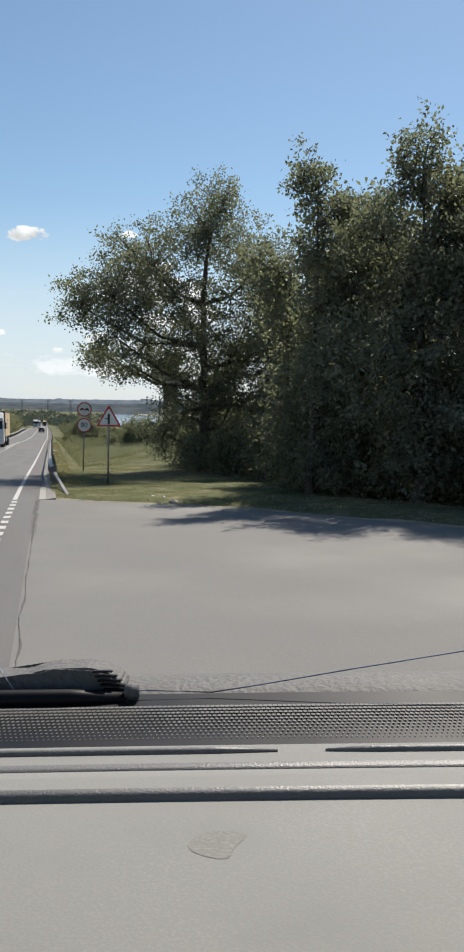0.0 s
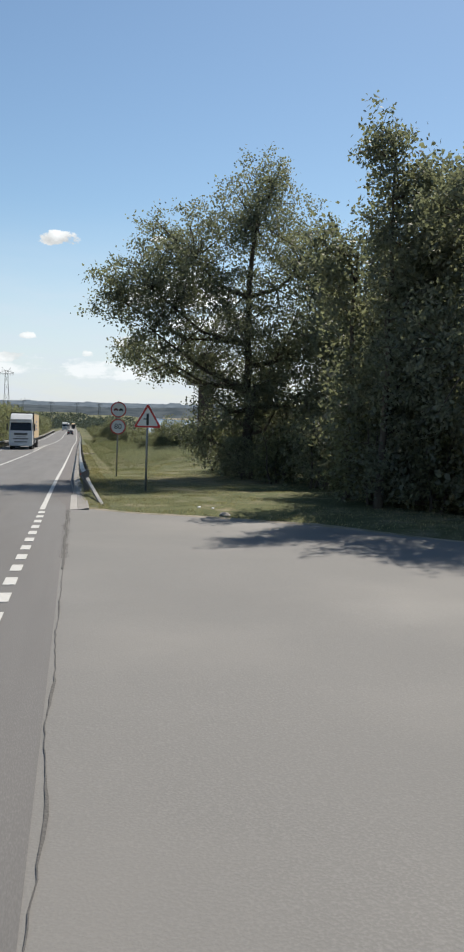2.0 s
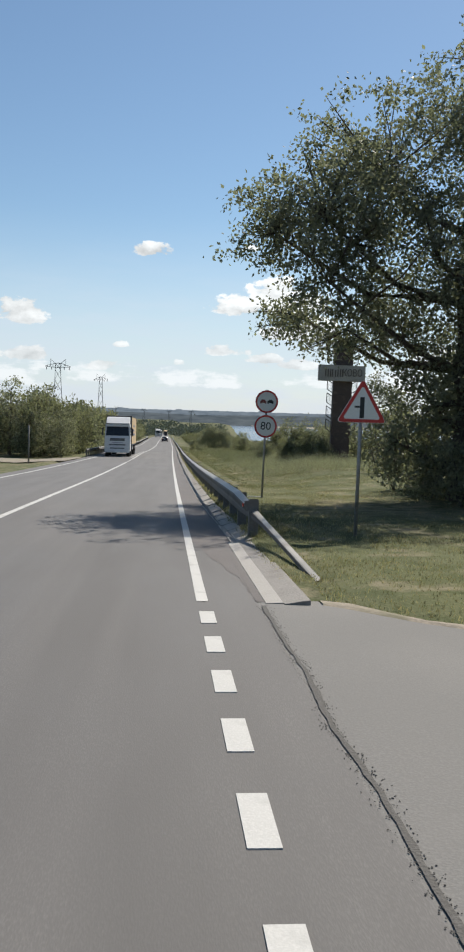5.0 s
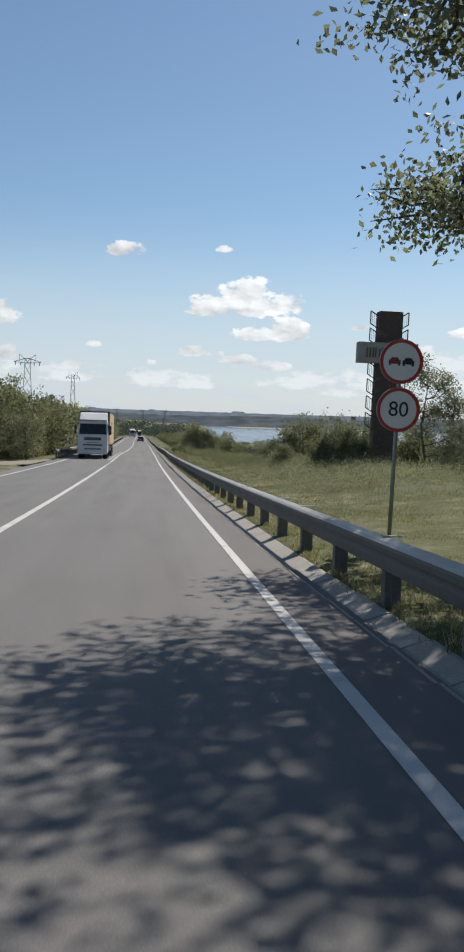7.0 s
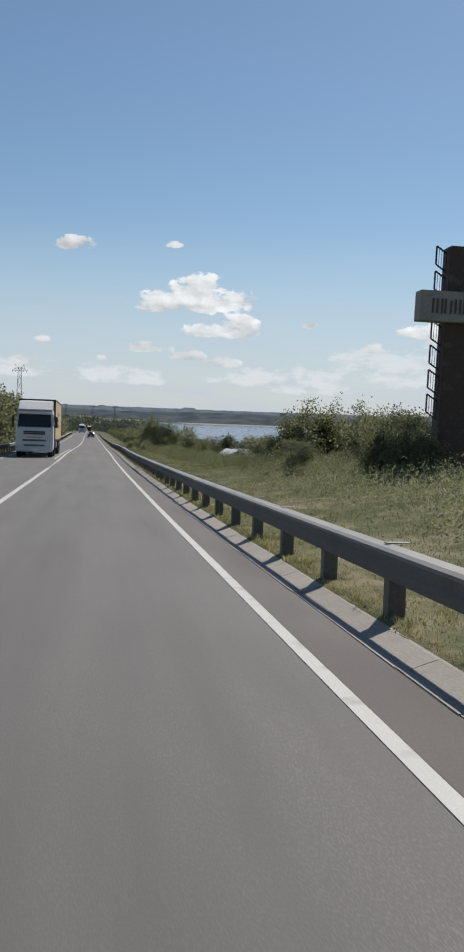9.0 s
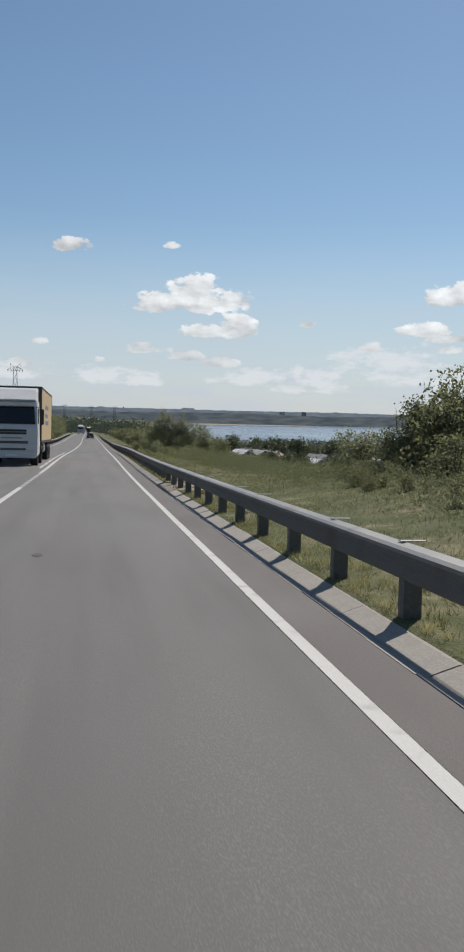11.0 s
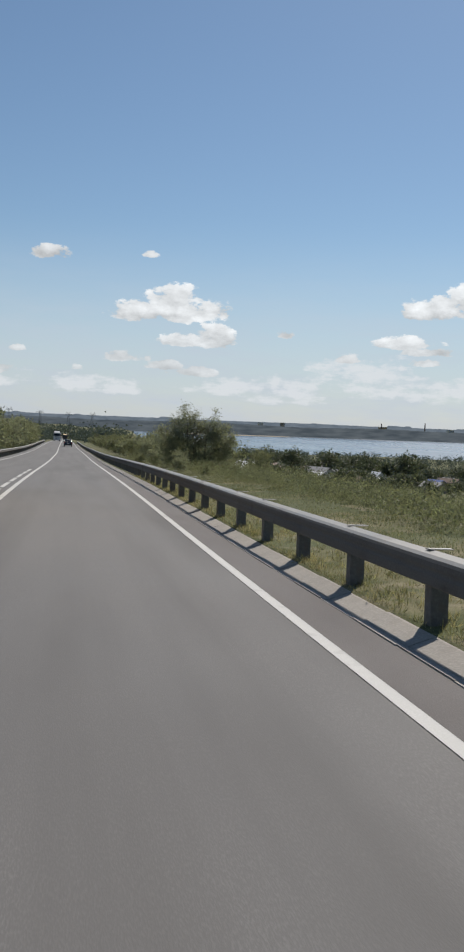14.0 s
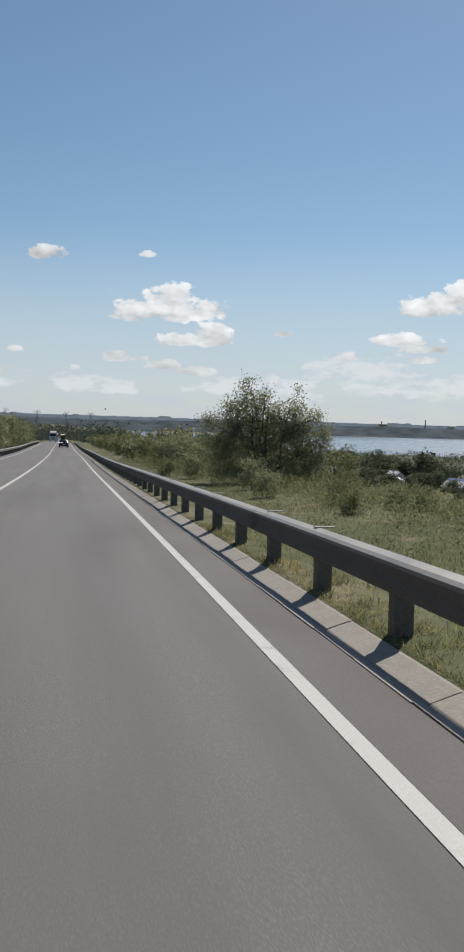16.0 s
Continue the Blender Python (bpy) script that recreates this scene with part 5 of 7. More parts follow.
def build_signs():
    x, y = 2.33, 37.8
    gz = ground_z(x, y)
    s = thing("traffic_sign", pose(x, y, gz, 0, 1.2, 0), "two round red-rimmed signs on a steel post on the verge", "road sign", "traffic signs")
    sign_post(s, 0.97 + 0.33 - gz)
    f = round_sign(s, 0.97 - gz, 0.315)
    car_symbol(f, -0.10, 0.97 - gz, SIGN_BARS)
    car_symbol(f, 0.10, 0.97 - gz, SIGN_BLACK)
    f = round_sign(s, 0.29 - gz, 0.315)
    letters("number", "80", 0.30, SIGN_BLACK, f, pose(0, -0.005, 0.29 - gz))
    bm = bmesh.new()
    for zz in (0.97 - gz, 0.29 - gz):
        box(bm, -0.2, 0.2, 0.006, 0.02, zz - 0.02, zz + 0.02, 0.003)
    part("clamp", bm, SIGN_BACK, s)
    # warning of a road from the left
    x, y = 2.67, 27.45
    gz = ground_z(x, y)
    s = thing("warning_sign", pose(x, y, gz, 0, 0.6, 0), "red-bordered white triangular warning sign on a steel post", "road sign", "traffic signs")
    sign_post(s, 1.1 - gz)

    def corners(scale, cz):
        pts = []
        for k in range(3):
            a = math.pi / 2 + k * math.tau / 3
            for j in (-1, 0, 1):
                q = a + j * 0.5
                pts.append((scale * (0.38 * math.cos(a) + 0.05 * math.cos(q)), cz + scale * (0.38 * math.sin(a) + 0.05 * math.sin(q))))
        return pts

    cz = 0.80 - gz
    bm = bmesh.new()
    plate(bm, corners(1.0, cz), -0.004, 0.004)
    face = part("sign_plate", bm, SIGN_WHITE, s, "white triangular sign plate")
    bm = bmesh.new()
    outer, inner = corners(0.98, cz), corners(0.76, cz)
    vo = [bm.verts.new((a, -0.008, b)) for a, b in outer]
    vi = [bm.verts.new((a, -0.008, b)) for a, b in inner]
    vb = [bm.verts.new((a, -0.004, b)) for a, b in outer]
    vc = [bm.verts.new((a, -0.004, b)) for a, b in inner]
    for i in range(9):
        j = (i + 1) % 9
        bm.faces.new((vo[i], vo[j], vi[j], vi[i]))
        bm.faces.new((vo[i], vo[j], vb[j], vb[i]))
        bm.faces.new((vi[i], vi[j], vc[j], vc[i]))
    part("border", bm, SIGN_RED, face, "red border")
    bm = bmesh.new()
    box(bm, -0.035, 0.035, -0.0085, -0.004, cz - 0.16, cz + 0.17)
    box(bm, -0.12, -0.035, -0.0085, -0.004, cz - 0.0, cz + 0.03)
    part("symbol", bm, SIGN_BLACK, face)
    bm = bmesh.new()
    box(bm, -0.2, 0.2, 0.006, 0.02, cz - 0.12, cz - 0.08, 0.003)
    part("clamp", bm, SIGN_BACK, s)
    # thin post across the road
    x, y = -10.4, 79.0
    p = thing("marker_post", on_ground(x, y, 0.2), "thin weathered grey post in the grass", "post")
    bm = bmesh.new()
    tube(bm, [(0, 0, 0), (0.01, 0, 1.6), (0, 0, 3.0)], 0.055, 8)
    part("pole", bm, POST_STEEL, p, "", True)


def build_pillar():
    """The tall place-name pillar: body, board, ladder-like steel frames down both sides."""
    x, y = 9.82, 64.7
    gz = ground_z(x, y) - 0.15
    p = thing("name_pillar", pose(x + 0.06, y, gz, 0, 0.8, -4), "tall dark pillar with a grey name board and steel side frames", "monument")
    top = 4.92 - gz
    bm = bmesh.new()
    box(bm, -0.54, 0.54, -0.35, 0.35, 0.45, top, 0.02)
    body = part("body", bm, PILLAR, p, "dark brown clad pillar body")
    bm = bmesh.new()
    for zz in [1.9 + 0.62 * k for k in range(int((top - 2.0) / 0.62))]:
        box(bm, -0.57, 0.57, -0.36, -0.345, zz, zz + 0.012)
    part("joint", bm, DARK_STEEL, body)
    bm = bmesh.new()
    box(bm, -1.05, 0.85, -0.7, 0.7, 0.0, 0.5, 0.04)
    part("plinth", bm, PILLAR, p, "low dark plinth")
    bm = bmesh.new()
    box(bm, -1.46, 1.24, -0.62, -0.02, 2.57 - gz, 3.49 - gz, 0.015)
    board = part("name_board", bm, BOARD, p, "grey concrete name board with dark letters")
    # first letters cannot be read; the rest can
    zc = 3.03 - gz
    for k, (w, tall) in enumerate(((0.2, 1.0), (0.17, 1.0), (0.2, 0.9), (0.18, 1.0))):
        bm = bmesh.new()
        x0 = -1.1 + k * 0.285
        box(bm, x0, x0 + 0.06, -0.65, -0.62, zc - 0.22, zc - 0.22 + 0.44 * tall, 0.004)
        box(bm, x0 + w - 0.06, x0 + w, -0.65, -0.62, zc - 0.22, zc + 0.22, 0.004)
        part("letter_bar", bm, RUSTED, board)
    letters("letters", "КОВО", 0.58, RUSTED, board, pose(0.48, -0.63, zc + 0.01) @ Matrix.Diagonal((0.72, 1, 1, 1)), 0.02)
    for side in (-1, 1):
        for n in range(7):
            hi = top + 0.02 - 0.765 * n
            lo = hi - 0.56
            bm = bmesh.new()
            x0, x1, drop = side * 0.535, side * 0.87, 0.21
            pts = [(x0, hi - drop), (x1, hi), (x1, lo), (x0, lo - drop)]
            for a, b in zip(pts, pts[1:] + pts[:1]):
                tube(bm, [(a[0], 0, a[1]), ((a[0] + b[0]) / 2, 0, (a[1] + b[1]) / 2), (b[0], 0, b[1])], 0.032, 4)
            for k in range(1, 4):
                q = x0 + (x1 - x0) * k / 4
                d = drop * (1 - k / 4)
                tube(bm, [(q, 0, hi - d), (q, 0, (hi + lo) / 2 - d), (q, 0, lo - d)], 0.009, 4)
            part("side_frame", bm, DARK_STEEL, p, "dark steel frame with upright bars")
    return p


build_signs()
build_pillar()


# ---- vehicles standing on the road ----
TRUCK_WHITE = material("truck_white", (0.62, 0.62, 0.61), 0.4, scale=1.5, fine=20.0, bump=0.0, spread=0.12)
TRUCK_TAN = material("tan_tarpaulin", (0.55, 0.40, 0.22), 0.7, scale=1.2, fine=12.0, bump=0.15, spread=0.15)
TRUCK_DARK = material("black_plastic", (0.03, 0.03, 0.032), 0.6, scale=2.0, fine=30.0, bump=0.05)
GLASS_DARK = material("dark_glass", (0.012, 0.014, 0.017), 0.08, scale=2.0, fine=30.0, bump=0.0)
RUBBER = material("tyre_rubber", (0.022, 0.022, 0.022), 0.9, scale=5.0, fine=40.0, bump=0.2)
LAMP_CLEAR = material("headlight_glass", (0.75, 0.75, 0.72), 0.15, scale=5.0, fine=40.0, bump=0.0)
LAMP_RED = material("tail_light_red", (0.4, 0.015, 0.01), 0.2, scale=5.0, fine=40.0, bump=0.0)
CAR_PAINT = material("dark_car_paint", (0.035, 0.037, 0.045), 0.25, scale=2.0, fine=20.0, bump=0.0)
WRITING = material("blue_grey_writing", (0.16, 0.19, 0.28), 0.7, scale=2.0, fine=20.0, bump=0.0)


def wheel(parent, x, y, r, w):
    bm = bmesh.new()
    sides = 24
    prof = [(r * 0.62, -w / 2), (r * 0.95, -w / 2), (r, -w / 2 + 0.03), (r, w / 2 - 0.03), (r * 0.95, w / 2), (r * 0.62, w / 2)]
    rings = [[bm.verts.new((b, a * math.cos(i * math.tau / sides), a * math.sin(i * math.tau / sides))) for i in range(sides)] for a, b in prof]
    for k in range(6):
        for i in range(sides):
            bm.faces.new((rings[k][i], rings[k][(i + 1) % sides], rings[(k + 1) % 6][(i + 1) % sides], rings[(k + 1) % 6][i]))
    wh = part("wheel", bm, RUBBER, parent, "black rubber tyre", False)
    wh.matrix_basis = pose(x, y, r)
    bm = bmesh.new()
    bmesh.ops.create_cone(bm, cap_ends=True, segments=20, radius1=r * 0.62, radius2=r * 0.55, depth=w * 0.8, matrix=pose(0, 0, 0, 0, 90, 0))
    part("rim", bm, SIGN_BACK, wh, "steel rim")


def profile_body(bm, prof, half, inset=0.0, top_from=None):
    """A closed side outline (y, z) made solid from -half to half, drawn in towards the top."""
    def hw(z):
        return half - (inset * max(0.0, z - top_from) if top_from is not None else 0)
    a = [bm.verts.new((-hw(z), y, z)) for y, z in prof]
    b = [bm.verts.new((hw(z), y, z)) for y, z in prof]
    n = len(prof)
    bm.faces.new(a)
    bm.faces.new(b)
    for i in range(n):
        bm.faces.new((a[i], a[(i + 1) % n], b[(i + 1) % n], b[i]))


def build_truck(m):
    """Articulated lorry; its nose is at y = 0 and looks towards -y."""
    t = thing("lorry", m, "white lorry with a tan tarpaulin trailer on the far lane", "lorry", "lorries on the road")
    bm = bmesh.new()
    profile_body(bm, [(0.06, 0.45), (0.0, 0.7), (0.0, 1.75), (0.12, 2.0), (0.34, 2.95), (0.5, 3.15), (2.15, 3.2), (2.15, 0.95), (1.9, 0.95), (1.75, 0.5)], 1.22, 0.05, 2.0)
    bmesh.ops.bevel(bm, geom=bm.edges[:], offset=0.05, segments=2, affect="EDGES")
    cab = part("cab", bm, TRUCK_WHITE, t, "white driver's cab")
    bm = bmesh.new()
    plate(bm, [(-1.1, 2.02), (1.1, 2.02), (1.04, 2.86), (-1.04, 2.86)], -0.02, 0.02)
    for v in bm.verts:
        v.co.y += 0.1 + (v.co.z - 2.0) * 0.232 - 0.012
    part("windscreen", bm, GLASS_DARK, cab, "dark windscreen")
    bm = bmesh.new()
    profile_body(bm, [(0.45, 3.12), (0.28, 3.2), (1.2, 3.75), (2.1, 3.85), (2.1, 3.12)], 1.12)
    bmesh.ops.bevel(bm, geom=bm.edges[:], offset=0.04, segments=2, affect="EDGES")
    part("roof_fairing", bm, TRUCK_WHITE, cab)
    bm = bmesh.new()
    box(bm, -1.05, 1.05, 0.02, 0.3, 2.9, 3.04, 0.03)
    part("sun_visor", bm, TRUCK_WHITE, cab)
    for zz, hh, ww in ((1.5, 0.26, 0.72), (1.06, 0.16, 0.8), (0.74, 0.14, 0.7)):
        bm = bmesh.new()
        box(bm, -ww, ww, -0.015, 0.03, zz, zz + hh, 0.02)
        g = part("grille", bm, TRUCK_DARK, cab, "dark grille")
        bm = bmesh.new()
        box(bm, -ww + 0.03, ww - 0.03, -0.028, -0.015, zz + hh * 0.45, zz + hh * 0.6, 0.004)
        part("slat", bm, SIGN_BACK, g)
    bm = bmesh.new()
    box(bm, -0.5, 0.5, -0.025, 0.0, 1.32, 1.38, 0.01)
    part("badge_strip", bm, SIGN_BACK, cab)
    for s in (-1, 1):
        bm = bmesh.new()
        box(bm, s * 1.0 - 0.16, s * 1.0 + 0.16, -0.02, 0.06, 0.82, 1.02, 0.03)
        part("headlight", bm, LAMP_CLEAR, cab, "clear headlight")
        bm = bmesh.new()
        box(bm, s * 1.42 - 0.09, s * 1.42 + 0.09, 0.12, 0.22, 2.0, 2.75, 0.03)
        tube(bm, [(s * 1.15, 0.3, 2.85), (s * 1.3, 0.22, 2.82), (s * 1.42, 0.17, 2.7)], 0.025, 6)
        part("mirror", bm, TRUCK_DARK, cab, "black side mirror")
        bm = bmesh.new()
        plate(bm, [(0.5, 2.05), (1.35, 2.05), (1.35, 2.8), (0.65, 2.8)], -0.008, 0.008)
        side = part("side_window", bm, GLASS_DARK, cab)
        side.matrix_basis = pose(s * 1.195, 0, 0, 0, 0, 90)
    bm = bmesh.new()
    box(bm, -1.2, 1.2, -0.06, 0.2, 0.38, 0.66, 0.05)
    part("bumper", bm, TRUCK_WHITE, cab)
    bm = bmesh.new()
    box(bm, -0.26, 0.26, -0.075, -0.06, 0.46, 0.57, 0.004)
    part("number_plate", bm, SIGN_WHITE, cab)
    bm = bmesh.new()
    box(bm, -0.45, 0.45, 1.0, 13.4, 0.75, 0.98, 0.02)
    part("chassis", bm, TRUCK_DARK, t, "dark chassis")
    bm = bmesh.new()
    box(bm, -1.24, 1.24, 2.75, 13.9, 1.18, 3.95, 0.03)
    body = part("trailer_body", bm, TRUCK_TAN, t, "tan tarpaulin trailer body")
    bm = bmesh.new()
    for x0, x1, y0, y1, z0, z1 in ((-1.26, 1.26, 2.73, 2.85, 1.1, 3.98), (-1.26, 1.26, 13.8, 13.92, 1.1, 3.98), (-1.26, 1.26, 2.73, 13.92, 1.08, 1.2), (-1.255, -1.17, 2.73, 13.92, 3.88, 3.98), (1.17, 1.255, 2.73, 13.92, 3.88, 3.98)):
        box(bm, x0, x1, y0, y1, z0, z1, 0.01)
    part("trailer_frame", bm, TRUCK_DARK, body, "dark trailer frame")
    for s in (-1, 1):
        for zz, ln in ((2.9, 3.2), (2.45, 2.6), (2.05, 3.4)):
            bm = bmesh.new()
            box(bm, s * 1.246 - 0.004, s * 1.246 + 0.004, 6.4, 6.4 + ln, zz, zz + 0.22)
            part("writing_bar", bm, WRITING, body)
    for yy in (1.1, 4.2, 10.2, 11.5, 12.8):
        for s in (-1, 1):
            wheel(t, s * 1.02, yy, 0.5, 0.34)
    bm = bmesh.new()
    box(bm, -1.2, -0.85, 5.6, 7.6, 0.55, 1.05, 0.06)
    part("fuel_tank", bm, SIGN_BACK, t)
    bm = bmesh.new()
    box(bm, 0.85, 1.2, 5.6, 7.2, 0.55, 1.05, 0.06)
    part("fuel_tank", bm, SIGN_BACK, t)
    for s in (-1, 1):
        bm = bmesh.new()
        box(bm, s * 0.95 - 0.2, s * 0.95 + 0.2, 13.9, 13.95, 0.8, 0.95, 0.01)
        part("tail_light", bm, LAMP_RED, t, "red tail light")
    return t


def build_car(m):
    """Dark hatchback seen from behind; its tail is at y = 0 and its nose at +y."""
    c = thing("car", m, "dark hatchback car driving lane beside the edge line", "car")
    bm = bmesh.new()
    profile_body(bm, [(0.05, 0.32), (0.0, 0.55), (0.06, 0.92), (0.2, 1.0), (0.62, 1.42), (1.0, 1.47), (2.2, 1.45), (2.95, 1.02), (4.05, 0.85), (4.2, 0.6), (4.15, 0.3), (3.0, 0.26), (1.0, 0.26)], 0.87, 0.25, 0.9)
    bmesh.ops.bevel(bm, geom=bm.edges[:], offset=0.035, segments=2, affect="EDGES")
    body = part("body", bm, CAR_PAINT, c, "dark painted body", True)
    bm = bmesh.new()
    plate(bm, [(-0.68, 1.05), (0.68, 1.05), (0.6, 1.36), (-0.6, 1.36)], -0.01, 0.01)
    for v in bm.verts:
        v.co.y += 0.22 + (v.co.z - 1.03) * 1.0
    part("rear_window", bm, GLASS_DARK, body)
    for s in (-1, 1):
        bm = bmesh.new()
        box(bm, s * 0.72 - 0.1, s * 0.72 + 0.1, -0.0, 0.1, 0.72, 0.92, 0.02)
        part("tail_light", bm, LAMP_RED, body, "red tail light")
        bm = bmesh.new()
        plate(bm, [(0.75, 1.05), (2.7, 1.05), (2.15, 1.38), (0.95, 1.4)], -0.006, 0.006)
        w = part("side_window", bm, GLASS_DARK, body)
        w.matrix_basis = pose(s * 0.815, 0, 0, 0, s * 14 if s > 0 else -14, 90)
        bm = bmesh.new()
        box(bm, s * 0.98 - 0.08, s * 0.98 + 0.08, 2.45, 2.6, 0.95, 1.1, 0.03)
        part("mirror", bm, CAR_PAINT, body)
        for yy in (0.75, 3.35):
            wheel(c, s * 0.76, yy, 0.31, 0.2)
    bm = bmesh.new()
    box(bm, -0.26, 0.26, -0.03, 0.0, 0.6, 0.71, 0.003)
    part("number_plate", bm, SIGN_WHITE, body)
    bm = bmesh.new()
    box(bm, -0.8, 0.8, -0.05, 0.15, 0.34, 0.56, 0.04)
    part("bumper", bm, TRUCK_DARK, body)
    return c


truck = build_truck(road_pose(-5.35, 98.0))
copy_thing(truck, road_pose(-5.35, 420.0))
copy_thing(truck, road_pose(-5.3, 560.0))
copy_thing(truck, road_pose(-1.8, 640.0, 0, 180))
build_car(road_pose(-1.75, 268.0))


# ---- side track across the road, litter of the washed-out gutter ----
def build_track():
    verts, faces = [], []
    n = 9
    for i in range(13):
        u = -8.0 - 2.2 * i
        mid = track_mid(u)
        half = 6.5 - min(3.6, 0.8 * i)
        for k in range(n):
            y = mid - half + 2 * half * k / (n - 1) + 0.3 * noise.noise((u, k, 0))
            x = u + road_x(y)
            verts.append((x, y, max(ground_z(x, y) + 0.05, road_z(y) - 0.02 if i == 0 else -99)))
    for i in range(12):
        for k in range(n - 1):
            a = i * n + k
            faces.append((a, a + 1, a + n + 1, a + n))
    tagged(mesh_object("dirt_track", verts, faces, [DIRT], True), "pale bare-earth track leaving the road", "track", kind="structure")
    # earth washed over the place where gutter slabs are missing
    def fan_z(u, y):
        q = road_point(u, y, 0.0)
        edge = min(1.0, max(0.0, min(y - 78.7, 83.2 - y)) / 0.5) * min(1.0, max(0.0, 1.85 - u) / 0.3)
        low = q.z - 0.03 + 0.075 * smooth01((u - 0.5) / 0.4)
        return max(low, ground_z(q.x, q.y) - 0.02) + 0.035 * edge + 0.03 * edge * noise.noise((u * 5, y * 3, 0))

    verts, faces = [], []
    for i in range(31):
        y = 78.75 + 0.146 * i
        for k in range(11):
            u = 0.49 + 0.135 * k * (1 + 0.12 * (k / 10) * math.sin(i * 0.5))
            q = road_point(u, y, 0.0)
            verts.append((q.x, q.y, q.z - 0.06 if k == 0 else fan_z(u, y)))
    for i in range(30):
        for k in range(10):
            a = i * 11 + k
            faces.append((a, a + 1, a + 12, a + 11))
    tagged(mesh_object("washed_out_earth", verts, faces, [SAND], True), "pinkish sandy earth washed over the broken gutter", "earth", kind="structure")
    # edge of the buried drain slab beyond the gap
    ends = [(0.84, 82.86), (1.05, 82.8), (1.4, 82.5), (1.9, 82.1), (2.2, 81.9)]
    verts, faces = [], []
    for i, (u, y) in enumerate(ends):
        q = road_point(u, y, 0.0)
        z = ground_z(q.x, q.y)
        verts += [(q.x, q.y - 0.05, z - 0.12), (q.x, q.y - 0.05, z + 0.05), (q.x + 0.02, q.y + 0.06, z + 0.055), (q.x + 0.02, q.y + 0.06, z - 0.12)]
        if i:
            for k in range(4):
                c, d = 4 * i - 4 + k, 4 * i - 4 + (k + 1) % 4
                faces.append((c, d, d + 4, c + 4))
    faces += [(3, 2, 1, 0), (16, 17, 18, 19)]
    tagged(mesh_object("drain_edge", verts, faces, [CONCRETE]), "low concrete edge of a half-buried drain", "kerb", kind="structure")
    rnd = random.Random(21)
    bm = bmesh.new()
    for i in range(110):
        y, u = (rnd.gauss(80.3, 0.35), rnd.gauss(0.95, 0.16)) if i < 90 else (rnd.uniform(79.3, 82.6), rnd.uniform(0.6, 1.6))
        u = max(0.58, u)
        r = rnd.uniform(0.005, 0.018)
        bmesh.ops.create_icosphere(bm, subdivisions=1, radius=r, matrix=Matrix.Translation((u + road_x(y), y, fan_z(u, y) + 0.3 * r)) @ pose(0, 0, 0, rnd.uniform(0, 90), rnd.uniform(0, 90), 0) @ Matrix.Diagonal((1, 1.4, 0.7, 1)))
    me = bpy.data.meshes.new("rubble")
    bm.to_mesh(me)
    bm.free()
    me.materials.append(PALE_CONCRETE)
    tagged(new("rubble", me), "small broken stones on washed-out earth", "stones", kind="stuff")


build_track()


def litter():
    """Scraps of white paper and a stone lying in the grass at the corner."""
    for x, y, r in ((3.4, 21.75, 0.042), (3.66, 21.5, 0.034)):
        bm = bmesh.new()
        bmesh.ops.create_icosphere(bm, subdivisions=2, radius=r)
        for v in bm.verts:
            v.co *= 1 + 0.7 * noise.noise(v.co * 28 + Vector((x, 0, 0)))
            v.co.z *= 0.55
        p = thing("paper_scrap", on_ground(x, y, -0.015), "crumpled white paper scrap lying in the grass", "litter", "paper scraps")
        part("crumpled_sheet", bm, SIGN_WHITE, p)
    bm = bmesh.new()
    bmesh.ops.create_icosphere(bm, subdivisions=2, radius=0.12)
    for v in bm.verts:
        v.co *= 1 + 0.35 * noise.noise(v.co * 9)
        v.co.z *= 0.5
    p = thing("stone", on_ground(3.75, 20.45, -0.02), "pale broken stone at the edge of the asphalt", "stone")
    part("boulder", bm, CONCRETE, p)


litter()

# ---- houses, pylons, river, the far bank ----
WALLS = [material("white_plaster", (0.55, 0.54, 0.5), 0.9, scale=1.0, fine=15.0, bump=0.1), material("grey_brick", (0.3, 0.27, 0.24), 0.9, scale=1.0, fine=15.0, bump=0.2), material("ochre_plaster", (0.42, 0.35, 0.24), 0.9, scale=1.0, fine=15.0, bump=0.1)]
ROOFS = [material("grey_slate_sheets", (0.36, 0.35, 0.34), 0.85, scale=0.8, fine=9.0, bump=0.3), material("bright_metal_roof", (0.78, 0.78, 0.78), 0.5, scale=0.8, fine=9.0, bump=0.1), material("brown_roof", (0.19, 0.13, 0.10), 0.85, scale=0.8, fine=9.0, bump=0.3), material("blue_roof", (0.06, 0.11, 0.3), 0.6, scale=0.8, fine=9.0, bump=0.1)]
PANE = GLASS_DARK
LATTICE = material("grey_lattice_steel", (0.16, 0.165, 0.17), 0.7, 0.2, scale=1.0, fine=10.0, bump=0.0)


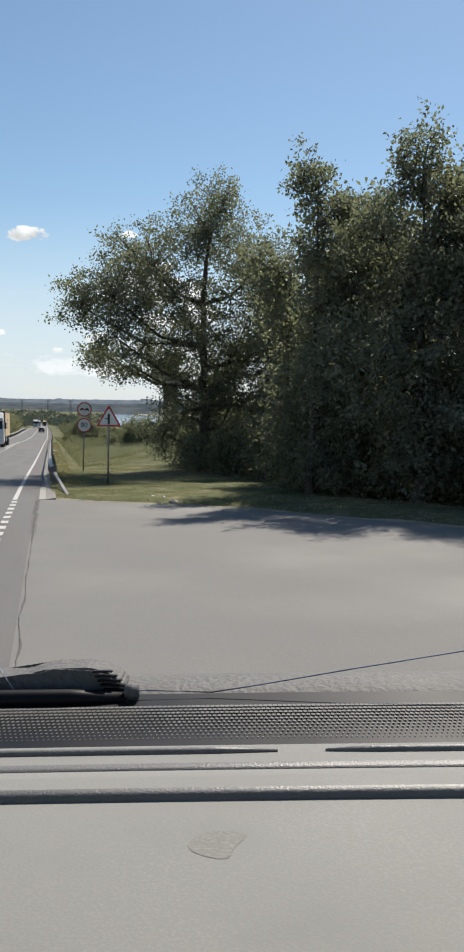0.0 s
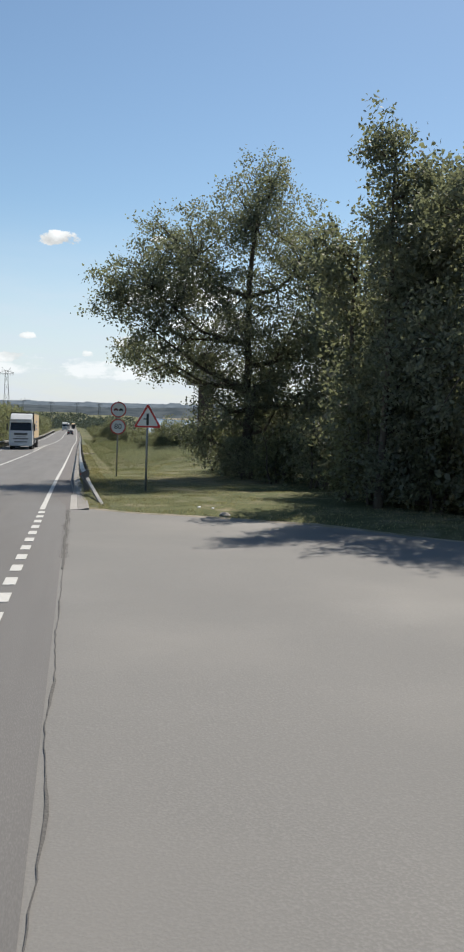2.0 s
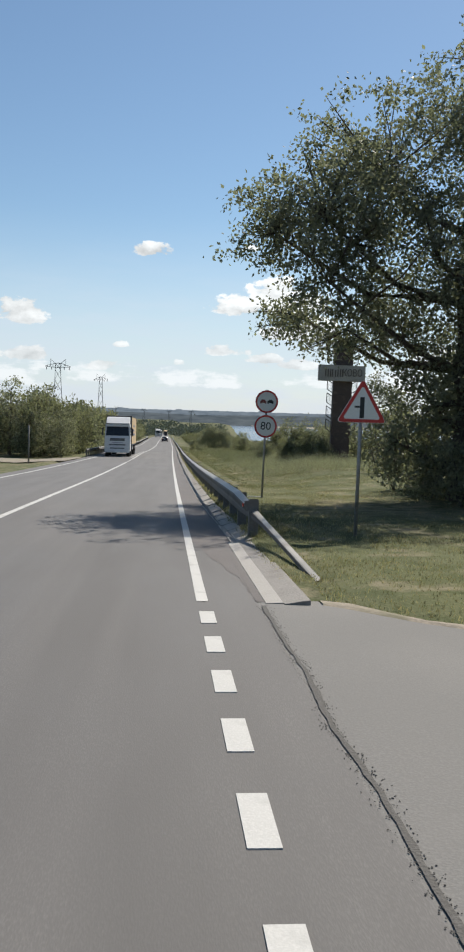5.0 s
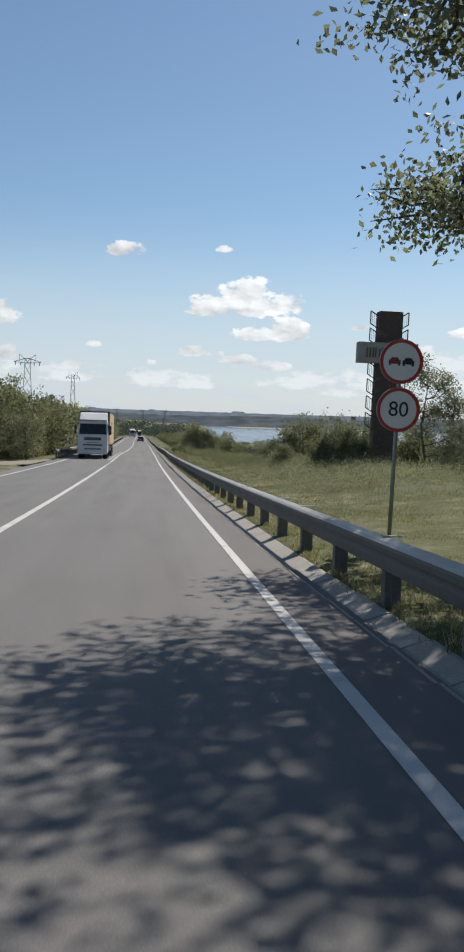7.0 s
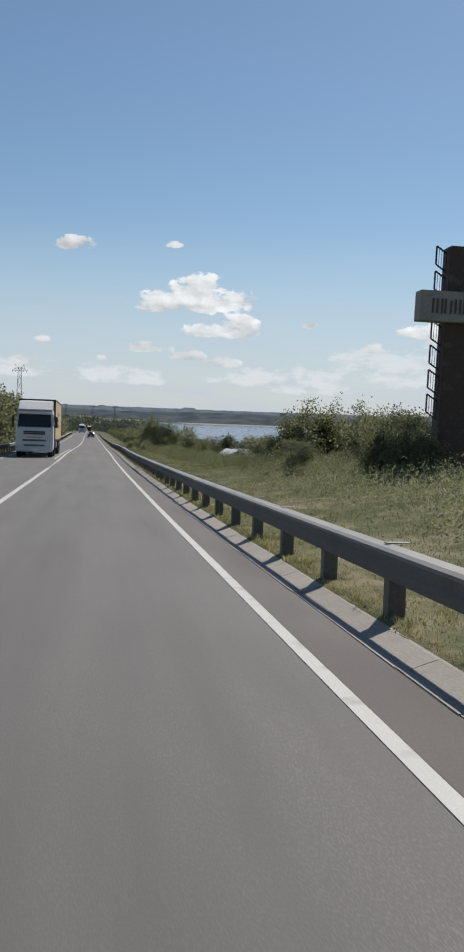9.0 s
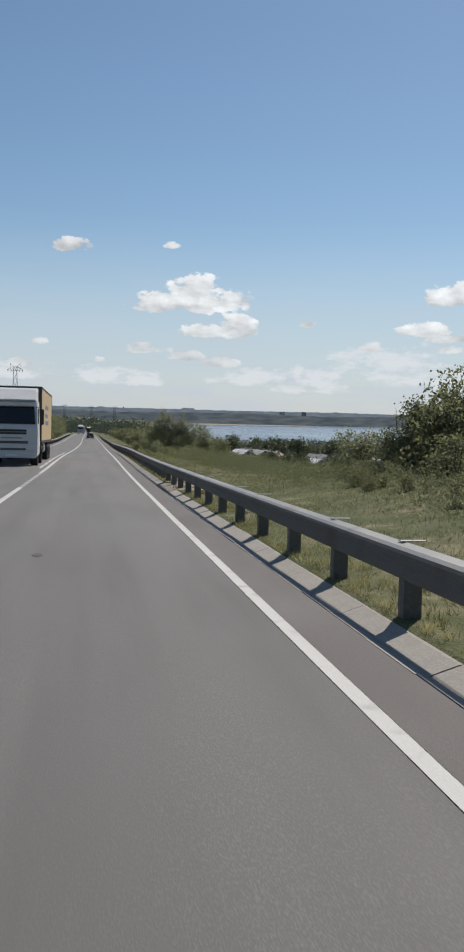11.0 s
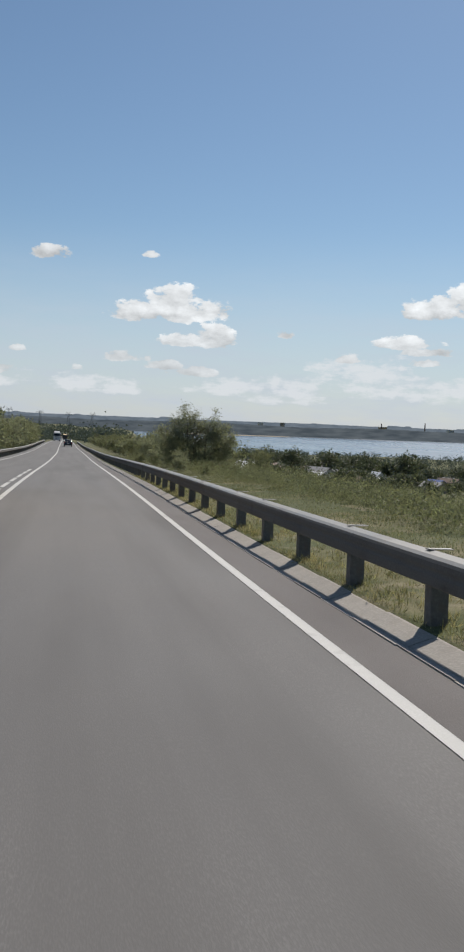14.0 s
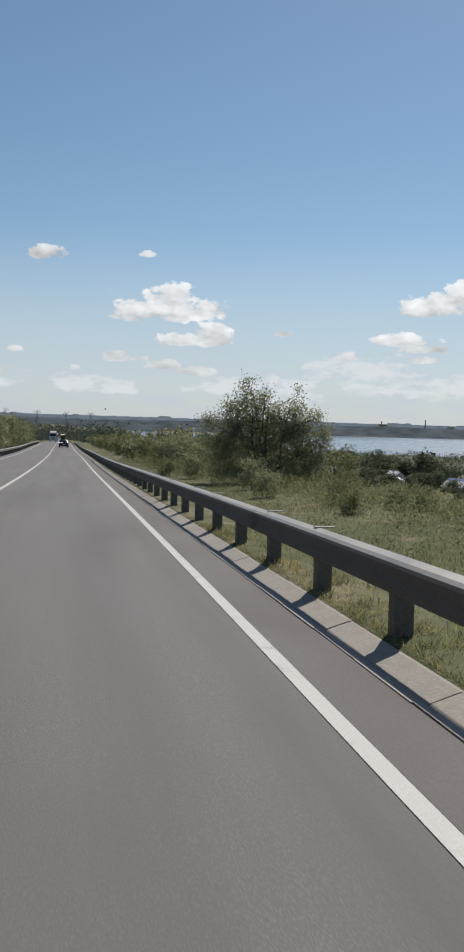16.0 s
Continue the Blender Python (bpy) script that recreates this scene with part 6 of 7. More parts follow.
def build_house(x, y, turn, w, d, h, rise, wall, roof, label):
    z = ground_z(x, y)
    hs = thing("house", pose(x, y, z, 0, 0, turn), label, "house", "houses below the road")
    bm = bmesh.new()
    a = [(-w / 2, -0.8), (w / 2, -0.8), (w / 2, h), (0, h + rise), (-w / 2, h)]
    plate(bm, a, -d / 2, d / 2)
    body = part("wall", bm, wall, hs)
    bm = bmesh.new()
    e, t = 0.45, 0.12
    for s in (-1, 1):
        sl = rise / (w / 2)
        plate(bm, [(0, h + rise + 0.02), (s * (w / 2 + e), h - e * sl + 0.02), (s * (w / 2 + e), h - e * sl + 0.02 + t), (0, h + rise + 0.02 + t * 1.15)], -d / 2 - e, d / 2 + e)
    rf = part("roof", bm, roof, hs)
    bm = bmesh.new()
    box(bm, w * 0.16, w * 0.16 + 0.5, -0.3, 0.2, h + rise * 0.3, h + rise + 0.6, 0.02)
    part("chimney", bm, WALLS[1], rf)
    for xx, zz, sz in ((-w * 0.24, 1.0, 0.9), (w * 0.24, 1.0, 0.9), (0.0, h + 0.3, 0.7)):
        bm = bmesh.new()
        box(bm, xx - sz / 2, xx + sz / 2, -d / 2 - 0.05, -d / 2 + 0.05, zz, zz + sz * 1.1, 0.02)
        fr = part("window", bm, WALLS[0], body)
        bm = bmesh.new()
        box(bm, xx - sz / 2 + 0.07, xx + sz / 2 - 0.07, -d / 2 - 0.07, -d / 2 - 0.045, zz + 0.07, zz + sz * 1.1 - 0.07)
        part("pane", bm, PANE, fr)
    return hs


HOUSES = [
    (37, 268, 20, 5, 6, 2.2, 1.4, 0, 1), (49, 306, 10, 7, 9, 2.7, 2.0, 2, 0), (60, 335, -25, 7, 8, 2.8, 2.0, 1, 2),
    (82.8, 364, 30, 7, 9, 3.0, 2.4, 0, 0), (78, 352, 30, 6, 7, 2.4, 1.4, 1, 1), (112, 428, 35, 8, 10, 3.0, 2.6, 1, 0), (126, 425, 5, 7, 8, 3.0, 3.0, 0, 1), (136, 428, 60, 6, 7, 2.4, 1.4, 2, 0),
    (107, 402, 40, 6, 9, 2.4, 1.2, 2, 2), (121, 409, -20, 6, 8, 2.4, 1.3, 0, 1), (150, 420, 15, 7, 9, 2.8, 2.0, 1, 3), (139, 398, 30, 6.5, 8, 2.3, 1.8, 1, 0),
    (165, 440, 40, 8, 9, 3.0, 2.4, 0, 2), (70, 395, 10, 7, 8, 2.8, 2.0, 1, 0), (95, 425, -35, 7, 9, 2.8, 2.2, 0, 2), (180, 470, 25, 7, 9, 3.0, 2.4, 1, 0), (58, 372, 30, 6, 8, 2.6, 2.0, 0, 0),
]
for x, y, turn, w, d, h, rise, wi, ri in HOUSES:
    build_house(x, y, turn, w, d, h, rise, WALLS[wi], ROOFS[ri], ("small white-walled house", "small grey-brick house", "small ochre house")[wi] + " among orchard trees, " + ("grey slate roof", "bright metal roof", "brown roof", "blue roof")[ri])


def build_pylon(x, y, top_z, arm):
    z = ground_z(x, y)
    hh = top_z - z
    py = thing("pylon", pose(x, y, z - 0.3, 0, 0, 8), "grey steel lattice power pylon above the wood", "pylon", "power pylons")
    lev = [0, 0.22, 0.42, 0.6, 0.75, 0.87, 0.95]
    wid = [arm * 0.30, arm * 0.24, arm * 0.19, arm * 0.15, arm * 0.12, arm * 0.105, arm * 0.1]
    t = arm * 0.011
    for sx in (-1, 1):
        for sy in (-1, 1):
            bm = bmesh.new()
            tube(bm, [(sx * wid[k], sy * wid[k], lev[k] * hh) for k in range(len(lev))], t, 4)
            part("leg", bm, LATTICE, py)
    bm = bmesh.new()
    for k in range(len(lev) - 1):
        for s in (-1, 1):
            for ax in (0, 1):
                def q(u, l, w):
                    return (u * w, s * w, l * hh) if ax == 0 else (s * w, u * w, l * hh)
                tube(bm, [q(-1, lev[k], wid[k]), q(1, lev[k + 1], wid[k + 1])], t * 0.6, 4)
                tube(bm, [q(1, lev[k], wid[k]), q(-1, lev[k + 1], wid[k + 1])], t * 0.6, 4)
    part("bracing", bm, LATTICE, py)["kind"] = "stuff"
    bm = bmesh.new()
    za, zb = 0.9 * hh, 0.95 * hh
    for sy in (-1, 1):
        tube(bm, [(-arm / 2, 0, za + 0.2), (-arm * 0.1, sy * wid[-1], za), (arm * 0.1, sy * wid[-1], za), (arm / 2, 0, za + 0.2)], t, 4)
        tube(bm, [(-arm / 2, 0, za + 0.25), (-arm * 0.1, sy * wid[-1], zb), (arm * 0.1, sy * wid[-1], zb), (arm / 2, 0, za + 0.25)], t, 4)
    for k in range(-4, 5):
        xx = k * arm / 9
        tube(bm, [(xx, 0.05, za + 0.1), (xx + arm / 18, 0, zb - abs(xx) * 0.2)], t * 0.6, 4)
    part("cross_arm", bm, LATTICE, py)
    for s in (-1, 1):
        bm = bmesh.new()
        tube(bm, [(s * arm * 0.12, 0, zb), (s * arm * 0.30, 0, hh)], t, 4)
        tube(bm, [(s * arm * 0.30, 0, za + 0.4), (s * arm * 0.30, 0, hh)], t * 0.7, 4)
        part("horn", bm, LATTICE, py)
        for xx in (0.45, 0.25):
            bm = bmesh.new()
            tube(bm, [(s * arm * xx, 0, za + 0.1), (s * arm * xx, 0, za - arm * 0.1)], t * 1.4, 5)
            part("insulator", bm, LATTICE, py)


build_pylon(-31, 265, 14.1, 6.4 * 1.1)
build_pylon(-34, 470, 18.0, 6.6 * 1.1)
for x, y, tz, arm in ((-22, 900, 1.0, 7), (4, 980, 0.0, 7), (30, 1050, 0.5, 8), (-60, 1080, 3.0, 8)):
    build_pylon(x, y, tz, arm)


def build_water():
    m = bpy.data.materials.new("river_water")
    m.use_nodes = True
    nt = m.node_tree
    b = nt.nodes["Principled BSDF"]
    b.inputs["Base Color"].default_value = (0.09, 0.13, 0.17, 1)
    b.inputs["Roughness"].default_value = 0.12
    co = nt.nodes.new("ShaderNodeTexCoord")
    mp = nt.nodes.new("ShaderNodeMapping")
    mp.inputs["Scale"].default_value = (1, 0.35, 1)
    nz = nt.nodes.new("ShaderNodeTexNoise")
    nz.inputs["Scale"].default_value, nz.inputs["Detail"].default_value = 0.25, 6.0
    big = nt.nodes.new("ShaderNodeTexNoise")
    big.inputs["Scale"].default_value, big.inputs["Detail"].default_value = 0.006, 3.0
    bp = nt.nodes.new("ShaderNodeBump")
    bp.inputs["Strength"].default_value, bp.inputs["Distance"].default_value = 0.35, 0.6
    rg = nt.nodes.new("ShaderNodeMapRange")
    rg.inputs[3].default_value, rg.inputs[4].default_value = 0.1, 0.4
    nt.links.new(co.outputs["Object"], mp.inputs[0])
    nt.links.new(mp.outputs[0], nz.inputs["Vector"])
    nt.links.new(mp.outputs[0], big.inputs["Vector"])
    nt.links.new(big.outputs[0], rg.inputs[0])
    nt.links.new(rg.outputs[0], b.inputs["Roughness"])
    nt.links.new(nz.outputs[0], bp.inputs["Height"])
    nt.links.new(bp.outputs[0], b.inputs["Normal"])
    v = [(40, 950, WATER_Z), (4700, 950, WATER_Z), (4700, 2800, WATER_Z), (40, 2800, WATER_Z)]
    tagged(mesh_object("river", v, [(0, 1, 2, 3)], [m]), "broad calm blue-grey river reflecting the sky", "water", kind="structure")
    tagged(mesh_object("sand_bar", [(270, 2380, WATER_Z + 0.3), (420, 2400, WATER_Z + 0.3), (640, 2470, WATER_Z + 0.6), (640, 2560, WATER_Z + 0.9), (250, 2560, WATER_Z + 0.9)], [(0, 1, 2, 3, 4)], [DIRT]), "pale sand bar at the river's far edge", "ground", kind="structure")


def far_woods():
    """Woods that cannot be told apart tree by tree: clumps of big leaves over the slopes and the far bank."""
    rng = np.random.default_rng(77)
    # leaf green drawn towards blue-grey, so some haze is painted into it
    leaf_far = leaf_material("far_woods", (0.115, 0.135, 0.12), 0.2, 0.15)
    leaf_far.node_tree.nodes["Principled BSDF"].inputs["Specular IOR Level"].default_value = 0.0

    def clumps(name, spots, height, per, leaf, label):
        pts = []
        for x, y in spots:
            z = ground_z(x, y)
            h = height * rng.uniform(0.65, 1.2) * (0.45 if 0.05 < x / y < 0.13 and y < 1100 else 1.0)
            c = rng.normal(0, 1, (per, 3)) * np.array([h * 0.33, h * 0.33, h * 0.24]) + np.array([x, y, z + h * 0.5])
            pts.append(c)
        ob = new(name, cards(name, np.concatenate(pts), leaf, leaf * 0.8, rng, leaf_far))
        tagged(ob, label, "woods", kind="stuff")

    spots = []
    while len(spots) < 1300:           # slope between houses and the river
        y = rng.uniform(430, 1090)
        x = rng.uniform(0.06, 0.62) * y
        spots.append((x, y))
    for _ in range(420):              # the shore itself
        y = rng.uniform(960, 1110)
        spots.append((rng.uniform(0.2, 0.6) * y, y))
    clumps("woods", spots, 7.0, 26, 1.3, "dense green woods on the slope above the river")
    spots = []
    for _ in range(420):              # both sides of the road further down
        y = rng.uniform(330, 1000)
        s = 1 if rng.uniform() < 0.5 else -1
        spots.append((road_x(y) + (-3.6 + s * (rng.uniform(10, 26) if s < 0 else rng.uniform(9, 22))), y))
    clumps("woods", spots, 6.0, 40, 0.9, "green belt of trees along the road")
    spots = []
    for _ in range(1700):             # plain to the left and beyond the road's end
        y = rng.uniform(700, 1900)
        x = rng.uniform(-0.5, 0.07) * y
        if river(x, y) < 0.1:
            spots.append((x, y))
    clumps("woods", spots, 8.0, 16, 3.0, "distant belts of trees on the plain")


def far_hills():
    """A plain backdrop of hills behind everything, out at the end of sight, with haze painted into its glow."""
    shades = {}
    # each ridge glows by itself; its blue-grey imitates the haze of its distance
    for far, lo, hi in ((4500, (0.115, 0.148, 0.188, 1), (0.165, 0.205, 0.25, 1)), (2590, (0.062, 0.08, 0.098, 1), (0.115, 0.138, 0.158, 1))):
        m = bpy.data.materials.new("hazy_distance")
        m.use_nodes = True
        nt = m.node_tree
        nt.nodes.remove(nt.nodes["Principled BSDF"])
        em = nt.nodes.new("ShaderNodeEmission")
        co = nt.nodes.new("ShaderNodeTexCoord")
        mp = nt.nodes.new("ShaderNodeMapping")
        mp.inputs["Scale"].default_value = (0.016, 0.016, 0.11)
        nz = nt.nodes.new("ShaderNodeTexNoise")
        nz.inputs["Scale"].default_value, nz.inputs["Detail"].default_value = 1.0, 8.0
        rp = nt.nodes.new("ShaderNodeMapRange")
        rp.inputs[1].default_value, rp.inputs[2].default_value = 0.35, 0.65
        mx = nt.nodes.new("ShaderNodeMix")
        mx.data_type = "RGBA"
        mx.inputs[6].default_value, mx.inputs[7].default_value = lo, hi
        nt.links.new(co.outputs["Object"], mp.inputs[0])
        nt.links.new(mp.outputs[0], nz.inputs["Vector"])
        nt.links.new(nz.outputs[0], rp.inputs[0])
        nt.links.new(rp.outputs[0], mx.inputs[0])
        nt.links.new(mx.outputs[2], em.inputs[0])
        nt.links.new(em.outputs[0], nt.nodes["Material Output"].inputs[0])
        shades[far] = m
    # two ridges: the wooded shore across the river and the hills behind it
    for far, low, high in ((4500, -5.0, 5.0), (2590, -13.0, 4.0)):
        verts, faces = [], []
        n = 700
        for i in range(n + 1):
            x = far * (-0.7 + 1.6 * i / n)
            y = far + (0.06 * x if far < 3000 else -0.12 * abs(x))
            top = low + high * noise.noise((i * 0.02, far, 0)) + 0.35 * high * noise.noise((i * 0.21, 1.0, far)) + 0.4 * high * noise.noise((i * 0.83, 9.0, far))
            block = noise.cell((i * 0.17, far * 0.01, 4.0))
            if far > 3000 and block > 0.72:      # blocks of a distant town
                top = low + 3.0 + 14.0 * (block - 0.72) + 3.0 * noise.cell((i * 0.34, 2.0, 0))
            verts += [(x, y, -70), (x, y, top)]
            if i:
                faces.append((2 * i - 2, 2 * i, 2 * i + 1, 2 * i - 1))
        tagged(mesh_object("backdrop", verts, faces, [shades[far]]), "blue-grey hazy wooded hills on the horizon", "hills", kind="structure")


def tower_block(x, y, w, h, d, k):
    z = ground_z(x, y)
    b = thing("apartment_building", pose(x, y, z - 1, 0, 0, 8 * math.sin(k)), "pale distant block of flats on the skyline", "building", "buildings on the skyline")
    bm = bmesh.new()
    box(bm, -w / 2, w / 2, -d / 2, d / 2, 0, h)
    body = part("wall", bm, WALLS[k % 3], b)
    bm = bmesh.new()
    box(bm, -w / 2 - 0.4, w / 2 + 0.4, -d / 2 - 0.4, d / 2 + 0.4, h, h + 1.2)
    part("roof", bm, ROOFS[0], b)
    first = None
    n = max(3, int(w / 5))
    for f in range(max(1, int(h / 3.2))):
        for i in range(n):
            q = pose(-w / 2 + (i + 0.5) * w / n, -d / 2 - 0.03, 1.6 + 3.1 * f)
            if first is None:
                bm = bmesh.new()
                box(bm, -0.9, 0.9, -0.08, 0.08, -0.75, 0.75)
                first = part("window", bm, PANE, body)
                first.matrix_basis = q
            else:
                shared_part("window", first, body, q)


def skyline():
    rnd = random.Random(12)
    for k, (az, y, w, h) in enumerate(((12.6, 4100, 34, 24), (14.0, 4050, 26, 27), (20.4, 3900, 56, 26), (24.6, 3900, 44, 24))):
        tower_block(math.tan(radians(az)) * y, y, w * 0.7, h + (11 if y > 3200 else 0), 14, k)
    # factory chimneys
    for az, y, h in ((23.0, 3700, 62), (20.3, 3750, 52)):
        x = math.tan(radians(az)) * y
        c = thing("factory_chimney", pose(x, y, ground_z(x, y) - 1), "tall thin factory chimney on the far bank", "chimney")
        bm = bmesh.new()
        tube(bm, [(0, 0, 0), (0, 0, h * 0.5), (0, 0, h)], [3.4, 2.8, 2.2], 14)
        part("shaft", bm, ROOFS[2], c, "", True)


build_water()
far_woods()
far_hills()
skyline()


# ---- the car that the film sets out from, standing at the side road's mouth ----
DASH = material("grey_grained_plastic", (0.205, 0.203, 0.19), 0.8, scale=5.0, fine=420.0, bump=0.2, spread=0.14, patch=(0.168, 0.168, 0.158), patch_scale=6.0, patch_at=(0.5, 0.8), bump_size=0.001)
SMUDGE = material("brown_smudge", (0.185, 0.178, 0.163), 0.78, scale=30.0, fine=300.0, bump=0.1, spread=0.25)
# the dashboard's plastic for edges and slots, their shade put into the colour
DASH_LIP = material("shaded_grained_plastic", (0.15, 0.147, 0.14), 0.5, scale=6.0, fine=500.0, bump=0.5, spread=0.2, bump_size=0.001)
SCREEN_BLACK = material("black_screen_border", (0.006, 0.006, 0.008), 0.55, scale=6.0, fine=60.0, bump=0.0, spec=0.2)
COWL = material("dusty_black_cowl", (0.115, 0.112, 0.107), 0.75, scale=5.0, fine=120.0, bump=0.2, spread=0.3)
DOT = material("pale_reflection_dots", (0.13, 0.13, 0.128), 0.6, scale=6.0, fine=60.0, bump=0.0)


def lathe_strip(bm, prof, x0, x1, cuts, bow=0.0, mat=0):
    """A profile (y, z) carried across from x0 to x1, its middle bowed forward."""
    rows = []
    for i in range(cuts + 1):
        x = x0 + (x1 - x0) * i / cuts
        b = -bow * (x / 0.75) ** 2
        rows.append([bm.verts.new((x, y + b, z + 0.011 * (x / 0.75))) for y, z in prof])
    for i in range(cuts):
        for k in range(len(prof) - 1):
            bm.faces.new((rows[i][k], rows[i][k + 1], rows[i + 1][k + 1], rows[i + 1][k])).material_index = mat


def build_own_car():
    eye = 1.448                          # height of the driver's phone over the ground
    car = thing("car", pose(0.703, -0.293, 0.006, -5.0, -0.7, -12.15), "dark car with a dusty pale grey plastic dashboard on the asphalt", "car")
    # dashboard top
    bm = bmesh.new()
    prof = [(0.10, -0.42), (0.16, -0.33), (0.26, -0.278), (0.40, -0.258), (0.55, -0.2515), (0.655, -0.2505), (0.668, -0.251)]
    lathe_strip(bm, [(y, eye + z) for y, z in prof], -0.74, 0.74, 40, 0.02)
    dash = part("dashboard", bm, DASH, car, "pale grey grained plastic dashboard with a dark smudge", True)
    bm = bmesh.new()
    lathe_strip(bm, [(y, eye + z) for y, z in [(0.668, -0.262), (0.6685, -0.247), (0.671, -0.2442), (0.676, -0.2432)]], -0.74, 0.74, 40, 0.02)
    part("rolled_edge", bm, DASH_LIP, dash, "rolled edge darkened with shade", True)
    bm = bmesh.new()
    lathe_strip(bm, [(y, eye + z) for y, z in [(0.676, -0.2432), (0.70, -0.2438), (0.721, -0.2452), (0.7225, -0.247)]], -0.74, 0.74, 40, 0.02)
    part("dashboard_shelf", bm, DASH, dash, "", True)
    bm = bmesh.new()
    lathe_strip(bm, [(y, eye + z) for y, z in [(0.7225, -0.252), (0.723, -0.246), (0.727, -0.2438), (0.734, -0.2432)]], -0.74, 0.74, 40, 0.02)
    part("rolled_edge", bm, DASH_LIP, dash, "", True)
    bm = bmesh.new()
    lathe_strip(bm, [(y, eye + z) for y, z in [(0.734, -0.2432), (0.755, -0.2437), (0.785, -0.2446), (0.795, -0.2475), (0.80, -0.30)]], -0.74, 0.74, 40, 0.02)
    part("dashboard_shelf", bm, DASH, dash, "", True)
    # smudge on the plastic
    bm = bmesh.new()
    rim = [(0.012 + 0.018 * math.cos(a) + 0.004 * math.sin(3 * a), 0.592 + 0.022 * math.sin(a) + 0.004 * math.cos(2 * a)) for a in [k * math.tau / 18 for k in range(18)]]
    bm.faces.new([bm.verts.new((x, y - 0.02 * (x / 0.75) ** 2, eye - 0.2515 + (y - 0.55) * 0.0095 + 0.011 * x / 0.75 + 0.0003)) for x, y in rim])
    part("smudge", bm, SMUDGE, dash, "faint brown smudge")
    for x0, x1 in ((-0.62, 0.062), (0.104, 0.62)):
        bm = bmesh.new()
        tube(bm, [(x0 + (x1 - x0) * i / 12, 0.763 - 0.02 * ((x0 + (x1 - x0) * i / 12) / 0.75) ** 2, eye - 0.2432 + 0.011 * (x0 + (x1 - x0) * i / 12) / 0.75) for i in range(13)], [0.0015] + [0.0042] * 11 + [0.0015], 10)
        part("demister_slot", bm, DASH_LIP, dash, "long demister slot darkened with shade", True)
    # lower edge of the windscreen
    bm = bmesh.new()
    lathe_strip(bm, [(y, eye + z) for y, z in [(0.81, -0.29), (0.842, -0.2745), (0.86, -0.2715), (0.93, -0.2625), (0.985, -0.2535), (1.0, -0.251)]], -0.78, 0.78, 40, 0.03)
    border = part("windscreen_border", bm, SCREEN_BLACK, car, "glossy black windscreen border", True)
    # pale discs imitate the reflected dashboard that shows between the border's black dots
    bm = bmesh.new()
    for row in range(11):
        y = 0.885 + 0.0078 * row
        r = 0.0008 + 0.00022 * row
        n = 150
        for i in range(n):
            x = -0.40 + 0.8 * (i + 0.5 * (row % 2)) / n
            yy = y - 0.03 * (x / 0.75) ** 2
            z = eye + (-0.2715 + 0.1286 * (y - 0.86) if y < 0.93 else -0.2625 + 0.1636 * (y - 0.93)) + 0.011 * (x / 0.75) + 0.0012
            bm.faces.new([bm.verts.new((x + r * math.cos(k * math.tau / 6), yy + 1.6 * r * math.sin(k * math.tau / 6), z)) for k in range(6)])
    dots = part("border_dots", bm, DOT, border, "rows of pale dots in place of reflected light")
    dots["kind"] = "stuff"
    bm = bmesh.new()
    lathe_strip(bm, [(y, eye + z) for y, z in [(1.0, -0.2515), (1.01, -0.2475), (1.06, -0.2465), (1.10, -0.2505), (1.14, -0.268), (1.2, -0.33)]], -0.78, 0.78, 40, 0.03)
    part("cowl", bm, COWL, car, "dusty dark cowl below the windscreen", True)
    # wiper with its ribbed cap
    bm = bmesh.new()
    out = [(-0.37, -0.226), (-0.267, -0.222), (-0.239, -0.221), (-0.218, -0.214), (-0.204, -0.212), (-0.162, -0.2105), (-0.141, -0.2154), (-0.124, -0.2266), (-0.119, -0.2364), (-0.267, -0.2434), (-0.37, -0.2445)]
    plate(bm, [(x, eye + z) for x, z in out], 1.0, 1.055)
    bmesh.ops.bevel(bm, geom=bm.edges[:], offset=0.003, segments=2, affect="EDGES")
    cap = part("wiper_cap", bm, COWL, car, "dusty black wiper cap with ribs")
    cap.location = (0.018, 0.0, -0.0115)
    for i in range(5):
        bm = bmesh.new()
        x0 = -0.157 + 0.003 * i
        z = -0.2145 - 0.0052 * i
        box(bm, x0, x0 + 0.024 + 0.0022 * i, 0.992, 1.0, eye + z, eye + z + 0.0022, 0.0008)
        part("rib", bm, SCREEN_BLACK, cap)
    bm = bmesh.new()
    tube(bm, [(-0.40, 0.975, eye - 0.243), (-0.26, 0.98, eye - 0.247), (-0.18, 0.98, eye - 0.2455), (-0.118, 0.985, eye - 0.2475)], [0.012, 0.0105, 0.010, 0.007], 8)
    arm = part("wiper_arm", bm, SCREEN_BLACK, car, "glossy black wiper arm", True)
    arm.location = (0.018, 0.0, -0.006)
    bm = bmesh.new()
